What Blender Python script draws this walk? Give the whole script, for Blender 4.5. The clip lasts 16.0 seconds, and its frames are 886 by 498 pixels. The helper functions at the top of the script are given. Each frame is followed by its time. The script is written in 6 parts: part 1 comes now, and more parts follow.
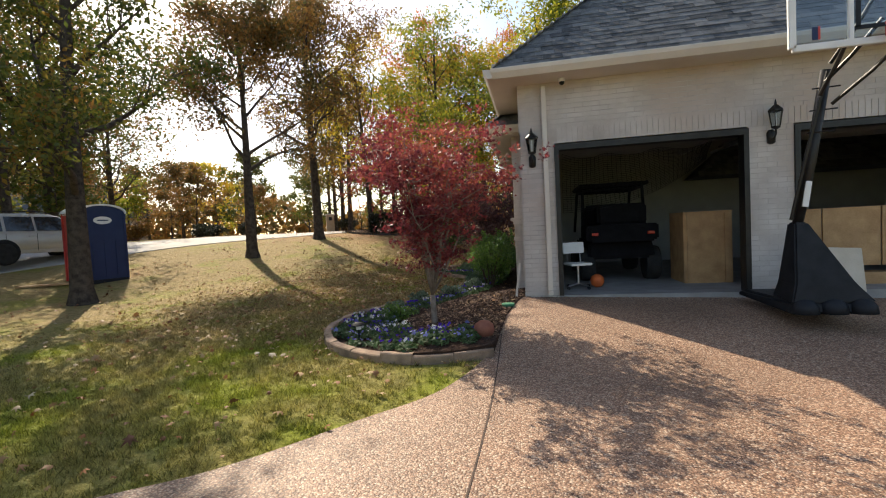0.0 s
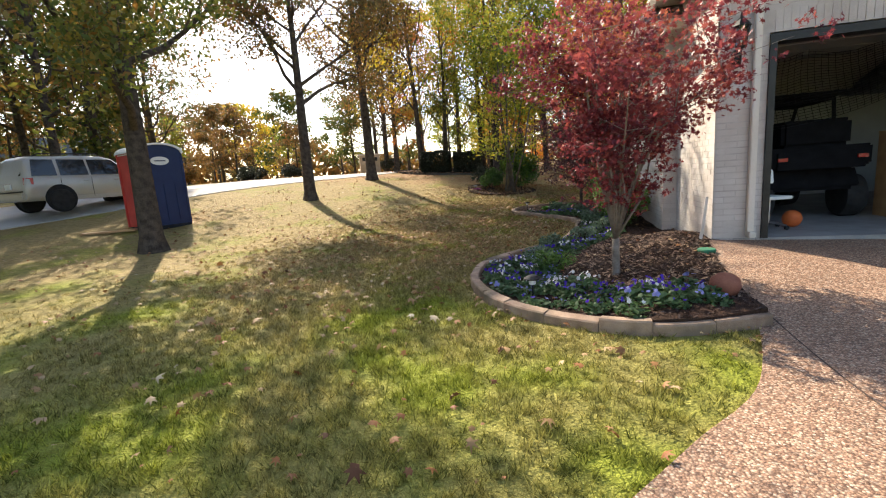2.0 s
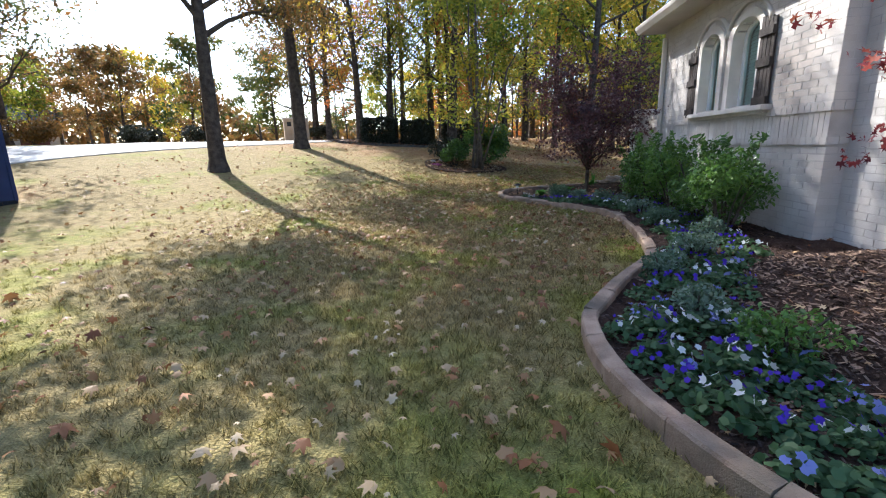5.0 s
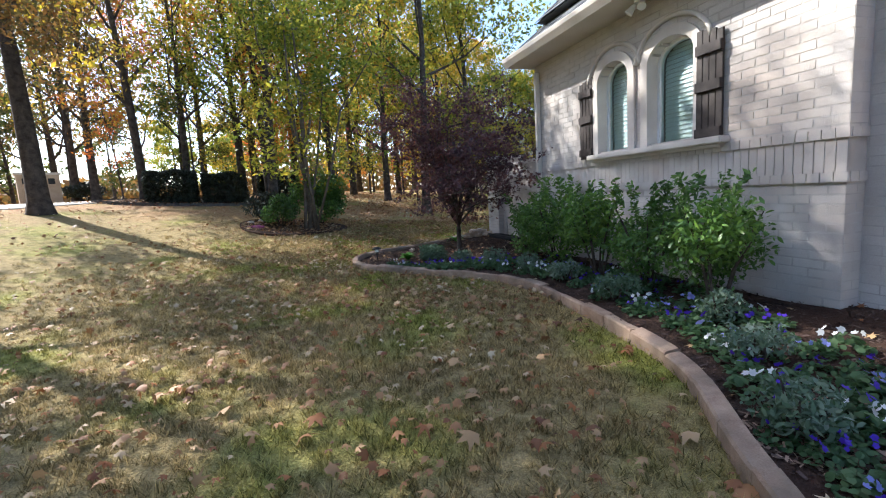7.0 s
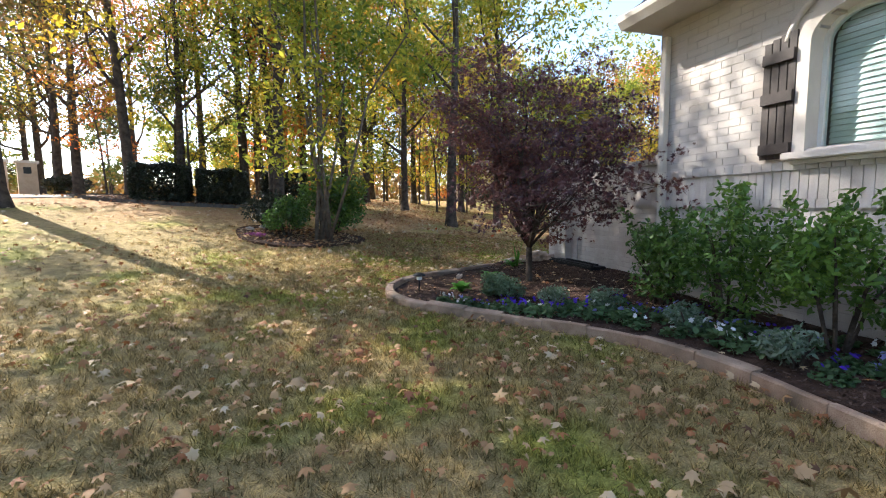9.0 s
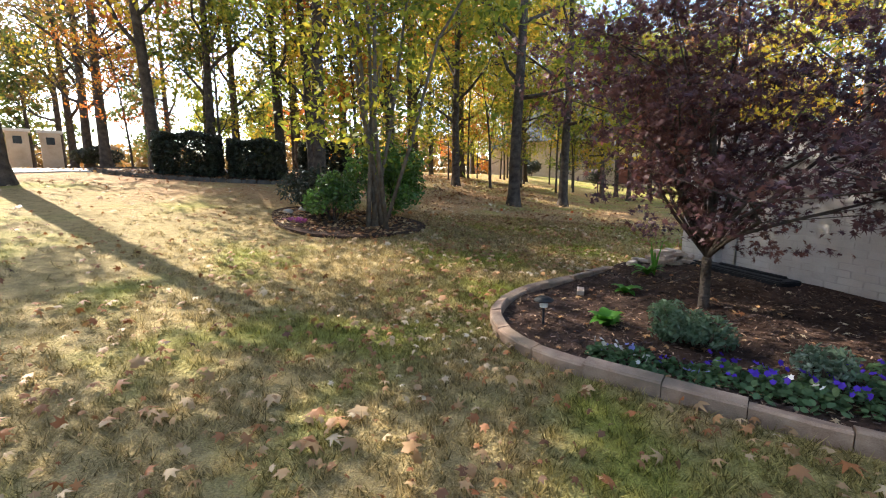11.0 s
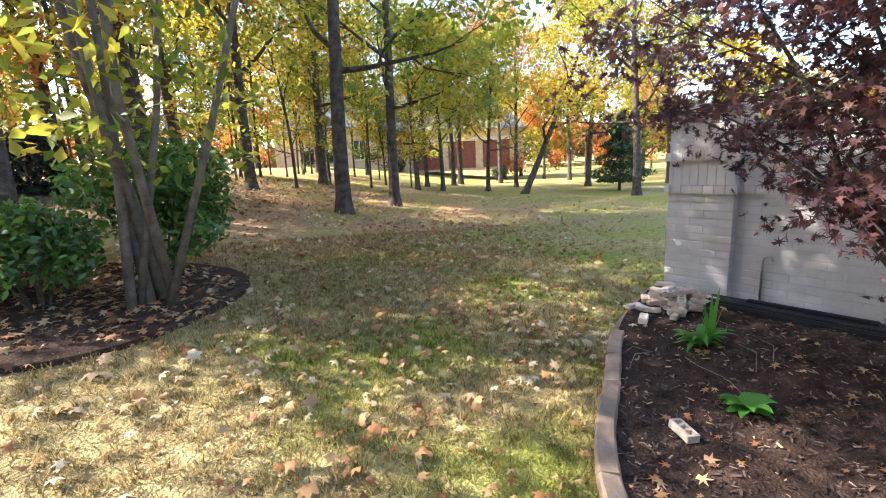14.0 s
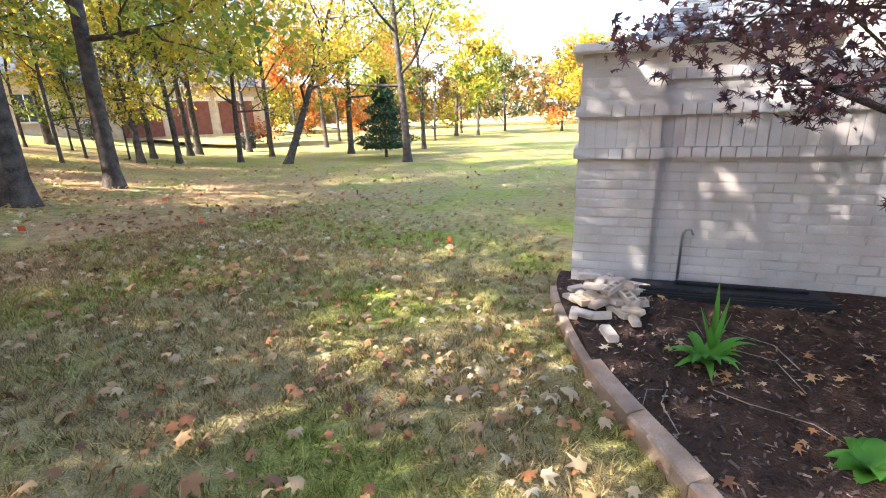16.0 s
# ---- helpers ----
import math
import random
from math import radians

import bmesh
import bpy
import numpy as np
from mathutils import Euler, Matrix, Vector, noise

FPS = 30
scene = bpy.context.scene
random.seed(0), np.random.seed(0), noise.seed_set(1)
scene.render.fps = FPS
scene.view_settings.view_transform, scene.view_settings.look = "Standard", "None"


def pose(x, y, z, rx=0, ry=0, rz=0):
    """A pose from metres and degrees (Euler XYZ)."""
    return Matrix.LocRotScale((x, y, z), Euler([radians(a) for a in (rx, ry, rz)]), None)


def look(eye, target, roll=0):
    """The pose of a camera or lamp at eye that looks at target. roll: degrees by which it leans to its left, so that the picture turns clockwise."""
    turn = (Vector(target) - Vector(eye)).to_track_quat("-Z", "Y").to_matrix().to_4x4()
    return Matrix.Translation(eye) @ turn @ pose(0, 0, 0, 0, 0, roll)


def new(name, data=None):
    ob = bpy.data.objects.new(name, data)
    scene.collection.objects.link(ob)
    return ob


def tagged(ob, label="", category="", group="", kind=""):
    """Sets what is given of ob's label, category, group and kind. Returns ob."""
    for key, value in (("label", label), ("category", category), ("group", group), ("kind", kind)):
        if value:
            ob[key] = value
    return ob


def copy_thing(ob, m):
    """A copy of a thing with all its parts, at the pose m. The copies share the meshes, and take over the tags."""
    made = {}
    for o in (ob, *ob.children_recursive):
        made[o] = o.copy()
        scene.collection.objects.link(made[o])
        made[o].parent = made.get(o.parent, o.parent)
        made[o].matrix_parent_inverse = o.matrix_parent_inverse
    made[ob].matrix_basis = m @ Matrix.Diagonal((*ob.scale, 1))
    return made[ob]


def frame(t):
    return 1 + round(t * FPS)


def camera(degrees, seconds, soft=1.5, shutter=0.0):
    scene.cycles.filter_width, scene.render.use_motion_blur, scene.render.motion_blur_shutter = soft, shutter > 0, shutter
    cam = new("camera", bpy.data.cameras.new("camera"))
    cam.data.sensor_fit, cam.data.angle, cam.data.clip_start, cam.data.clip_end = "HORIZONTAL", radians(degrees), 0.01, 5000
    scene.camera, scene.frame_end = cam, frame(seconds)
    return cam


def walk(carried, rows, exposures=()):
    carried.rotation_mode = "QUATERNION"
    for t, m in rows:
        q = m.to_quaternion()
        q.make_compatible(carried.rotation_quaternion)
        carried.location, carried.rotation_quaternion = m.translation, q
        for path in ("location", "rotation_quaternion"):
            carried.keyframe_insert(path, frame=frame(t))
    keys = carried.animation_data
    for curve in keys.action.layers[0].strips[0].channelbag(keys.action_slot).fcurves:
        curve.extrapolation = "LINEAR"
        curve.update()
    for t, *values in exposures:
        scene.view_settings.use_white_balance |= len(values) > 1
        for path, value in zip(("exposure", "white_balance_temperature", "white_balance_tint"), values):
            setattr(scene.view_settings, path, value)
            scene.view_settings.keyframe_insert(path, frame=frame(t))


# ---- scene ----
cam = camera(89.6, 16.0, soft=1.1)
PATH = [
    (0, (1.435, -0.484, 1.293), (1.031, 1.473, 1.208), -2.9),
    (0.5, (0.916, -0.295, 1.281), (0.416, 1.634, 1.105), -4.5),
    (1, (0.378, -0.084, 1.232), (-0.138, 1.821, 0.91), -4.5),
    (1.5, (-0.116, 0.229, 1.233), (-0.648, 2.129, 0.905), -4.3),
    (2, (-0.62, 0.519, 1.215), (-1.144, 2.421, 0.882), -4.0),
    (2.5, (-1.062, 0.968, 1.185), (-1.564, 2.873, 0.842), -3.3),
    (3, (-1.449, 1.4, 1.162), (-1.865, 3.316, 0.766), -2.4),
    (3.2, (-1.541, 1.546, 1.151), (-1.96, 3.46, 0.753), -2.1),
    (5.3, (-2.563, 4.227, 1.094), (-2.728, 6.168, 0.641), -2.2),
    (5.5, (-2.625, 4.479, 1.117), (-2.781, 6.428, 0.697), -3.0),
    (6, (-2.799, 5.118, 1.124), (-2.819, 7.09, 0.791), -3.1),
    (6.5, (-2.871, 5.88, 1.124), (-2.549, 7.831, 0.824), -2.5),
    (7, (-2.979, 6.529, 1.104), (-2.399, 8.426, 0.851), -3.4),
    (7.5, (-3.019, 7.139, 1.096), (-2.436, 9.046, 0.948), -2.7),
    (8, (-3.101, 7.829, 1.103), (-2.479, 9.725, 0.966), -2.0),
    (8.5, (-3.105, 8.438, 1.089), (-2.487, 10.335, 0.946), -1.0),
    (9, (-3.177, 9.055, 1.066), (-2.595, 10.958, 0.869), -0.7),
    (9.5, (-3.21, 9.745, 1.065), (-2.784, 11.682, 0.806), -1.1),
    (10, (-3.329, 10.355, 1.091), (-2.887, 12.28, 0.774), -3.1),
    (10.2, (-3.36, 10.581, 1.101), (-2.932, 12.507, 0.776), -0.5),
    (12.3, (-3.539, 12.722, 1.453), (-3.02, 14.63, 1.149), -2.8),
    (12.5, (-3.532, 12.979, 1.476), (-3.0, 14.883, 1.171), -3.8),
    (13, (-3.561, 13.637, 1.487), (-2.944, 15.513, 1.173), -4.0),
    (13.5, (-3.445, 14.279, 1.494), (-2.681, 16.097, 1.161), -3.4),
    (14, (-3.289, 14.976, 1.498), (-2.031, 16.477, 1.096), -3.0),
    (14.5, (-3.033, 15.53, 1.481), (-1.5, 16.73, 1.022), -2.6),
    (15, (-2.839, 16.052, 1.476), (-1.155, 17.002, 0.965), -2.6),
    (15.5, (-2.564, 16.481, 1.442), (-0.797, 17.23, 0.876), -3.8),
    (16, (-2.352, 16.908, 1.407), (-0.536, 17.509, 0.825), -1.9),
]
walk(cam, [(t, look(eye, target, roll)) for t, eye, target, roll in PATH],
     exposures=[(0, 0.7, 7100, 10), (1.5, 1.15, 7000, 10), (3, 1.35, 6400, 11), (5.5, 1.45, 5500, 10), (7, 1.5, 5700, 10), (9, 1.85, 6050, 10), (12.5, 2.1, 6350, 10), (14, 2.55, 5950, 11), (16, 2.9, 5950, 13)])

# ---- world, sun ----
SUN_WAY = Vector((0.53, -0.57, -0.63)).normalized()
world = bpy.data.worlds.new("world")
scene.world = world
world.use_nodes = True
wn = world.node_tree
sky = wn.nodes.new("ShaderNodeTexSky")
sky.sky_type, sky.sun_disc = "NISHITA", False
sky.sun_elevation, sky.sun_rotation = radians(39), radians(317)
sky.dust_density, sky.air_density = 1.3, 1.0
wn.links.new(sky.outputs[0], wn.nodes["Background"].inputs[0])
wn.nodes["Background"].inputs[1].default_value = 0.15
sun = new("sun", bpy.data.lights.new("sun", "SUN"))
sun.data.energy, sun.data.angle, sun.data.color = 4.8, radians(0.55), (1.0, 0.91, 0.77)
sun.matrix_world = look((0, 0, 0), SUN_WAY)


# ---- materials ----
def surf(name, c1, c2, scale=8.0, rough=0.8, bump=0.2, fine=90.0, metal=0.0, c3=None, scale3=0.7, spec=0.4, island=0.0, obj=0.0, through_light=0.0, dist=0.01):
    """Two scales of noise between c1 and c2, stains towards c3, bump from the fine noise."""
    m = bpy.data.materials.new(name)
    m.use_nodes = True
    nt = m.node_tree
    N, L = nt.nodes.new, nt.links.new
    bsdf = nt.nodes["Principled BSDF"]
    geo = N("ShaderNodeNewGeometry")
    n1 = N("ShaderNodeTexNoise"); n1.inputs["Scale"].default_value = scale; n1.inputs["Detail"].default_value = 6
    n2 = N("ShaderNodeTexNoise"); n2.inputs["Scale"].default_value = fine; n2.inputs["Detail"].default_value = 3
    for n in (n1, n2):
        L(geo.outputs["Position"], n.inputs["Vector"])
    mixf = N("ShaderNodeMath"); mixf.operation = "MULTIPLY_ADD"
    L(n2.outputs[0], mixf.inputs[0]); mixf.inputs[1].default_value = 0.45
    L(n1.outputs[0], mixf.inputs[2])
    last = mixf
    if island or obj:
        src = geo.outputs["Random Per Island"] if island else N("ShaderNodeObjectInfo").outputs["Random"]
        add = N("ShaderNodeMath"); add.operation = "MULTIPLY_ADD"
        L(src, add.inputs[0]); add.inputs[1].default_value = island or obj
        L(last.outputs[0], add.inputs[2]); last = add
        sub = N("ShaderNodeMath"); sub.operation = "SUBTRACT"
        L(last.outputs[0], sub.inputs[0]); sub.inputs[1].default_value = 0.5 * (island or obj); last = sub
    ramp = N("ShaderNodeValToRGB")
    ramp.color_ramp.elements[0].position, ramp.color_ramp.elements[1].position = 0.45, 0.98
    ramp.color_ramp.elements[0].color, ramp.color_ramp.elements[1].color = (*c1, 1), (*c2, 1)
    L(last.outputs[0], ramp.inputs[0])
    col = ramp.outputs[0]
    if c3:
        n3 = N("ShaderNodeTexNoise"); n3.inputs["Scale"].default_value = scale3; n3.inputs["Detail"].default_value = 5
        L(geo.outputs["Position"], n3.inputs["Vector"])
        r3 = N("ShaderNodeValToRGB")
        r3.color_ramp.elements[0].position, r3.color_ramp.elements[1].position = 0.46, 0.70
        L(n3.outputs[0], r3.inputs[0])
        mx = N("ShaderNodeMix"); mx.data_type = "RGBA"
        L(r3.outputs[0], mx.inputs[0]); L(col, mx.inputs[6]); mx.inputs[7].default_value = (*c3, 1)
        col = mx.outputs[2]
    L(col, bsdf.inputs["Base Color"])
    bsdf.inputs["Roughness"].default_value, bsdf.inputs["Metallic"].default_value = rough, metal
    bsdf.inputs["Specular IOR Level"].default_value = spec
    if bump:
        b = N("ShaderNodeBump"); b.inputs["Strength"].default_value = bump; b.inputs["Distance"].default_value = dist
        L(n2.outputs[0], b.inputs["Height"]); L(b.outputs[0], bsdf.inputs["Normal"])
    if through_light:
        tr = N("ShaderNodeBsdfTranslucent"); L(col, tr.inputs[0])
        ms = N("ShaderNodeMixShader"); ms.inputs[0].default_value = through_light
        L(bsdf.outputs[0], ms.inputs[1]); L(tr.outputs[0], ms.inputs[2])
        L(ms.outputs[0], nt.nodes["Material Output"].inputs[0])
    return m


def leafy(name, stops, rough=0.5, glow=0.4, spec=0.3):
    """Leaf colours drawn leaf by leaf from the stops, with light through the blade."""
    m = bpy.data.materials.new(name)
    m.use_nodes = True
    nt = m.node_tree
    N, L = nt.nodes.new, nt.links.new
    bsdf = nt.nodes["Principled BSDF"]
    geo = N("ShaderNodeNewGeometry")
    n1 = N("ShaderNodeTexNoise"); n1.inputs["Scale"].default_value = 0.55; n1.inputs["Detail"].default_value = 3
    L(geo.outputs["Position"], n1.inputs["Vector"])
    a = N("ShaderNodeMath"); a.operation = "MULTIPLY_ADD"
    L(geo.outputs["Random Per Island"], a.inputs[0]); a.inputs[1].default_value = 0.6
    sc = N("ShaderNodeMath"); sc.operation = "MULTIPLY_ADD"
    L(n1.outputs[0], sc.inputs[0]); sc.inputs[1].default_value = 1.6; sc.inputs[2].default_value = -0.6
    L(sc.outputs[0], a.inputs[2])
    ramp = N("ShaderNodeValToRGB")
    el = ramp.color_ramp.elements
    while len(el) < len(stops):
        el.new(0.5)
    for k, c in enumerate(stops):
        el[k].position, el[k].color = k / (len(stops) - 1), (*c, 1)
    L(a.outputs[0], ramp.inputs[0]); L(ramp.outputs[0], bsdf.inputs["Base Color"])
    bsdf.inputs["Roughness"].default_value, bsdf.inputs["Specular IOR Level"].default_value = rough, spec
    tr = N("ShaderNodeBsdfTranslucent"); L(ramp.outputs[0], tr.inputs[0])
    ms = N("ShaderNodeMixShader"); ms.inputs[0].default_value = glow
    L(bsdf.outputs[0], ms.inputs[1]); L(tr.outputs[0], ms.inputs[2])
    L(ms.outputs[0], nt.nodes["Material Output"].inputs[0])
    return m


def pebbled(name):
    """Exposed aggregate: rounded pebbles in tan, brown and grey."""
    m = bpy.data.materials.new(name)
    m.use_nodes = True
    nt = m.node_tree
    N, L = nt.nodes.new, nt.links.new
    bsdf = nt.nodes["Principled BSDF"]
    geo = N("ShaderNodeNewGeometry")
    v = N("ShaderNodeTexVoronoi"); v.inputs["Scale"].default_value = 75.0
    L(geo.outputs["Position"], v.inputs["Vector"])
    sep = N("ShaderNodeSeparateColor"); L(v.outputs["Color"], sep.inputs[0])
    ramp = N("ShaderNodeValToRGB")
    el = ramp.color_ramp.elements
    el.new(0.4); el.new(0.75)
    for e, c in zip(el, ((0.19, 0.105, 0.065), (0.40, 0.225, 0.14), (0.52, 0.33, 0.215), (0.68, 0.52, 0.38))):
        e.color = (*c, 1)
    L(sep.outputs[0], ramp.inputs[0])
    n = N("ShaderNodeTexNoise"); n.inputs["Scale"].default_value = 0.9; n.inputs["Detail"].default_value = 5
    L(geo.outputs["Position"], n.inputs["Vector"])
    mr = N("ShaderNodeMapRange"); mr.inputs[1].default_value, mr.inputs[2].default_value, mr.inputs[3].default_value, mr.inputs[4].default_value = 0.3, 0.7, 0.75, 1.08
    L(n.outputs[0], mr.inputs[0])
    gap = N("ShaderNodeMapRange"); gap.inputs[1].default_value, gap.inputs[2].default_value, gap.inputs[3].default_value, gap.inputs[4].default_value = 0.35, 0.6, 1.0, 0.5
    L(v.outputs["Distance"], gap.inputs[0])
    mul = N("ShaderNodeMath"); mul.operation = "MULTIPLY"
    L(mr.outputs[0], mul.inputs[0]); L(gap.outputs[0], mul.inputs[1])
    vm = N("ShaderNodeVectorMath"); vm.operation = "SCALE"
    L(ramp.outputs[0], vm.inputs[0]); L(mul.outputs[0], vm.inputs["Scale"])
    L(vm.outputs[0], bsdf.inputs["Base Color"])
    bsdf.inputs["Roughness"].default_value = 0.6
    b = N("ShaderNodeBump"); b.invert = True; b.inputs["Strength"].default_value = 0.7; b.inputs["Distance"].default_value = 0.006
    L(v.outputs["Distance"], b.inputs["Height"]); L(b.outputs[0], bsdf.inputs["Normal"])
    return m


def glassy(name, tint, rough=0.02):
    """A window pane: clear glass with a mirror's gloss on top."""
    m = bpy.data.materials.new(name)
    m.use_nodes = True
    nt = m.node_tree
    N, L = nt.nodes.new, nt.links.new
    tr = N("ShaderNodeBsdfTransparent"); tr.inputs[0].default_value = (*tint, 1)
    gl = N("ShaderNodeBsdfGlossy"); gl.inputs["Roughness"].default_value = rough
    fr = N("ShaderNodeFresnel"); fr.inputs[0].default_value = 1.45
    ms = N("ShaderNodeMixShader")
    L(fr.outputs[0], ms.inputs[0]); L(tr.outputs[0], ms.inputs[1]); L(gl.outputs[0], ms.inputs[2])
    L(ms.outputs[0], nt.nodes["Material Output"].inputs[0])
    return m


def turf(name, blade=False):
    """Autumn lawn: straw and olive in patches, greener by the drive and the back corner, rust-brown litter under the wood."""
    m = bpy.data.materials.new(name)
    m.use_nodes = True
    nt = m.node_tree
    N, L = nt.nodes.new, nt.links.new
    bsdf = nt.nodes["Principled BSDF"]
    geo = N("ShaderNodeNewGeometry")
    sep = N("ShaderNodeSeparateXYZ"); L(geo.outputs["Position"], sep.inputs[0])

    def noise(scale, detail=5.0):
        n = N("ShaderNodeTexNoise"); n.inputs["Scale"].default_value, n.inputs["Detail"].default_value = scale, detail
        L(geo.outputs["Position"], n.inputs["Vector"])
        return n.outputs[0]

    def span(src, a, b, lo=0.0, hi=1.0):
        r = N("ShaderNodeMapRange"); r.interpolation_type = "SMOOTHSTEP"
        for k, v in zip((1, 2, 3, 4), (a, b, lo, hi)):
            r.inputs[k].default_value = v
        L(src, r.inputs[0])
        return r.outputs[0]

    def calc(op, a, b):
        q = N("ShaderNodeMath"); q.operation = op; q.use_clamp = True
        for k, v in enumerate((a, b)):
            if isinstance(v, float):
                q.inputs[k].default_value = v
            else:
                L(v, q.inputs[k])
        return q.outputs[0]

    def blend(f, a, b):
        q = N("ShaderNodeMix"); q.data_type = "RGBA"
        L(f, q.inputs[0])
        for k, v in ((6, a), (7, b)):
            if isinstance(v, tuple):
                q.inputs[k].default_value = (*v, 1)
            else:
                L(v, q.inputs[k])
        return q.outputs[2]

    grain = geo.outputs["Random Per Island"] if blade else noise(130.0, 2.0)
    fine = calc("ADD", calc("MULTIPLY", grain, 0.6), calc("MULTIPLY", noise(9.0), 0.45))
    straw = blend(span(fine, 0.2, 0.85), (0.12, 0.092, 0.036), (0.53, 0.395, 0.18))
    green = blend(span(fine, 0.2, 0.85), (0.085, 0.105, 0.012), (0.38, 0.41, 0.06))
    by_drive = span(sep.outputs[1], 2.5, 9.5, 0.55, 0.0)
    back = calc("MULTIPLY", span(sep.outputs[0], -0.5, 3.5, 0.0, 0.35), span(sep.outputs[1], 13.0, 19.0))
    house = span(sep.outputs[0], -5.0, -0.5, 0.0, 0.16)
    lush = calc("ADD", calc("ADD", by_drive, back), calc("ADD", house, span(sep.outputs[0], -22.5, -19.5, 0.8, 0.0)))
    lush = calc("ADD", lush, span(noise(0.75), 0.38, 0.75, -0.25, 0.70))
    col = blend(lush, straw, green)
    under = calc("MULTIPLY", span(sep.outputs[1], 18.5, 24.0), span(noise(0.5), 0.34, 0.6, 0.15, 0.85))
    under = calc("MULTIPLY", under, span(sep.outputs[0], 6.0, 14.0, 1.0, 0.25))
    col = blend(under, col, blend(span(fine, 0.2, 0.85), (0.19, 0.095, 0.045), (0.56, 0.34, 0.18)))
    L(col, bsdf.inputs["Base Color"])
    bsdf.inputs["Roughness"].default_value, bsdf.inputs["Specular IOR Level"].default_value = 0.85, 0.12
    if blade:
        tr = N("ShaderNodeBsdfTranslucent"); L(col, tr.inputs[0])
        ms = N("ShaderNodeMixShader"); ms.inputs[0].default_value = 0.35
        L(bsdf.outputs[0], ms.inputs[1]); L(tr.outputs[0], ms.inputs[2])
        L(ms.outputs[0], nt.nodes["Material Output"].inputs[0])
    else:
        b = N("ShaderNodeBump"); b.inputs["Strength"].default_value, b.inputs["Distance"].default_value = 1.0, 0.05
        L(noise(45.0, 4.0), b.inputs["Height"]); L(b.outputs[0], bsdf.inputs["Normal"])
    return m


LAWN = turf("lawn_turf")
BLADE = turf("grass_blade", True)
MULCH = surf("bark_mulch", (0.020, 0.013, 0.010), (0.10, 0.06, 0.042), 9, 0.95, 1.0, 70, c3=(0.06, 0.034, 0.024), scale3=1.3, spec=0.1, dist=0.03)
CHIP = surf("mulch_chip", (0.018, 0.012, 0.011), (0.125, 0.085, 0.07), 9, 0.9, 0.3, 160, island=0.5, spec=0.15)
DRIVE = pebbled("exposed_aggregate")
STREET = surf("pale_concrete", (0.40, 0.38, 0.35), (0.58, 0.56, 0.53), 1.2, 0.85, 0.3, 60, c3=(0.36, 0.34, 0.31), scale3=0.4)
BRICK = surf("whitewashed_brick", (0.44, 0.395, 0.36), (0.66, 0.615, 0.575), 2.2, 0.85, 0.5, 110, c3=(0.52, 0.44, 0.38), scale3=0.9, island=0.14, spec=0.2, dist=0.006)
BRICKO = surf("whitewashed_brick_single", (0.44, 0.395, 0.36), (0.66, 0.615, 0.575), 2.2, 0.85, 0.5, 110, c3=(0.52, 0.44, 0.38), scale3=0.9, obj=0.14, spec=0.2, dist=0.006)
MORTAR = surf("whitewashed_mortar", (0.40, 0.355, 0.32), (0.60, 0.555, 0.515), 5, 0.95, 0.5, 150, spec=0.1)
STUCCO = surf("cream_cast_stone", (0.58, 0.52, 0.46), (0.74, 0.68, 0.62), 3, 0.8, 0.25, 120, c3=(0.54, 0.48, 0.42), scale3=1.6)
PAINT = surf("cream_paint", (0.60, 0.54, 0.46), (0.72, 0.66, 0.58), 2, 0.5, 0.1, 60)
SHINGLE = surf("slate_grey_shingle", (0.055, 0.06, 0.066), (0.17, 0.175, 0.18), 6, 0.9, 0.6, 160, obj=0.5, spec=0.2)
SHINGLEJ = surf("slate_grey_shingle_rows", (0.055, 0.06, 0.066), (0.17, 0.175, 0.18), 6, 0.9, 0.6, 160, island=0.5, spec=0.2)
SHUTTER = surf("dark_stained_wood", (0.022, 0.016, 0.014), (0.065, 0.048, 0.042), 12, 0.6, 0.35, 140)
EDGING = surf("tan_edging_stone", (0.24, 0.15, 0.10), (0.44, 0.31, 0.215), 9, 0.9, 0.6, 120, c3=(0.15, 0.115, 0.08), scale3=2.5, obj=0.25)
BARK = surf("oak_bark", (0.03, 0.024, 0.02), (0.125, 0.10, 0.082), 7, 0.95, 1.0, 38, spec=0.1, dist=0.03)
PALEBARK = surf("maple_bark", (0.13, 0.10, 0.08), (0.30, 0.25, 0.21), 9, 0.85, 0.5, 60, spec=0.15, dist=0.01)
GREYBARK = surf("grey_stem_bark", (0.07, 0.058, 0.046), (0.19, 0.16, 0.13), 9, 0.9, 0.5, 60, spec=0.15, dist=0.01)
MATTE = surf("matte_black_panel", (0.006, 0.006, 0.007), (0.014, 0.014, 0.016), 6, 0.8, 0.1, 120, spec=0.06)
BLACKP = surf("black_plastic", (0.008, 0.009, 0.011), (0.022, 0.024, 0.028), 6, 0.55, 0.15, 200, spec=0.22)
BLACKM = surf("black_metal", (0.010, 0.010, 0.010), (0.03, 0.028, 0.026), 9, 0.4, 0.1, 120, metal=0.3)
STEEL = surf("grey_steel", (0.35, 0.35, 0.36), (0.6, 0.6, 0.6), 9, 0.35, 0.05, 120, metal=1.0)
DARKWALL = surf("garage_plaster", (0.30, 0.30, 0.28), (0.40, 0.40, 0.37), 2, 0.9, 0.1, 50)
CONCRETE = surf("garage_slab", (0.22, 0.21, 0.20), (0.36, 0.35, 0.33), 3, 0.7, 0.2, 70)
PLY = surf("plywood", (0.36, 0.20, 0.09), (0.56, 0.35, 0.17), 5, 0.7, 0.2, 60)
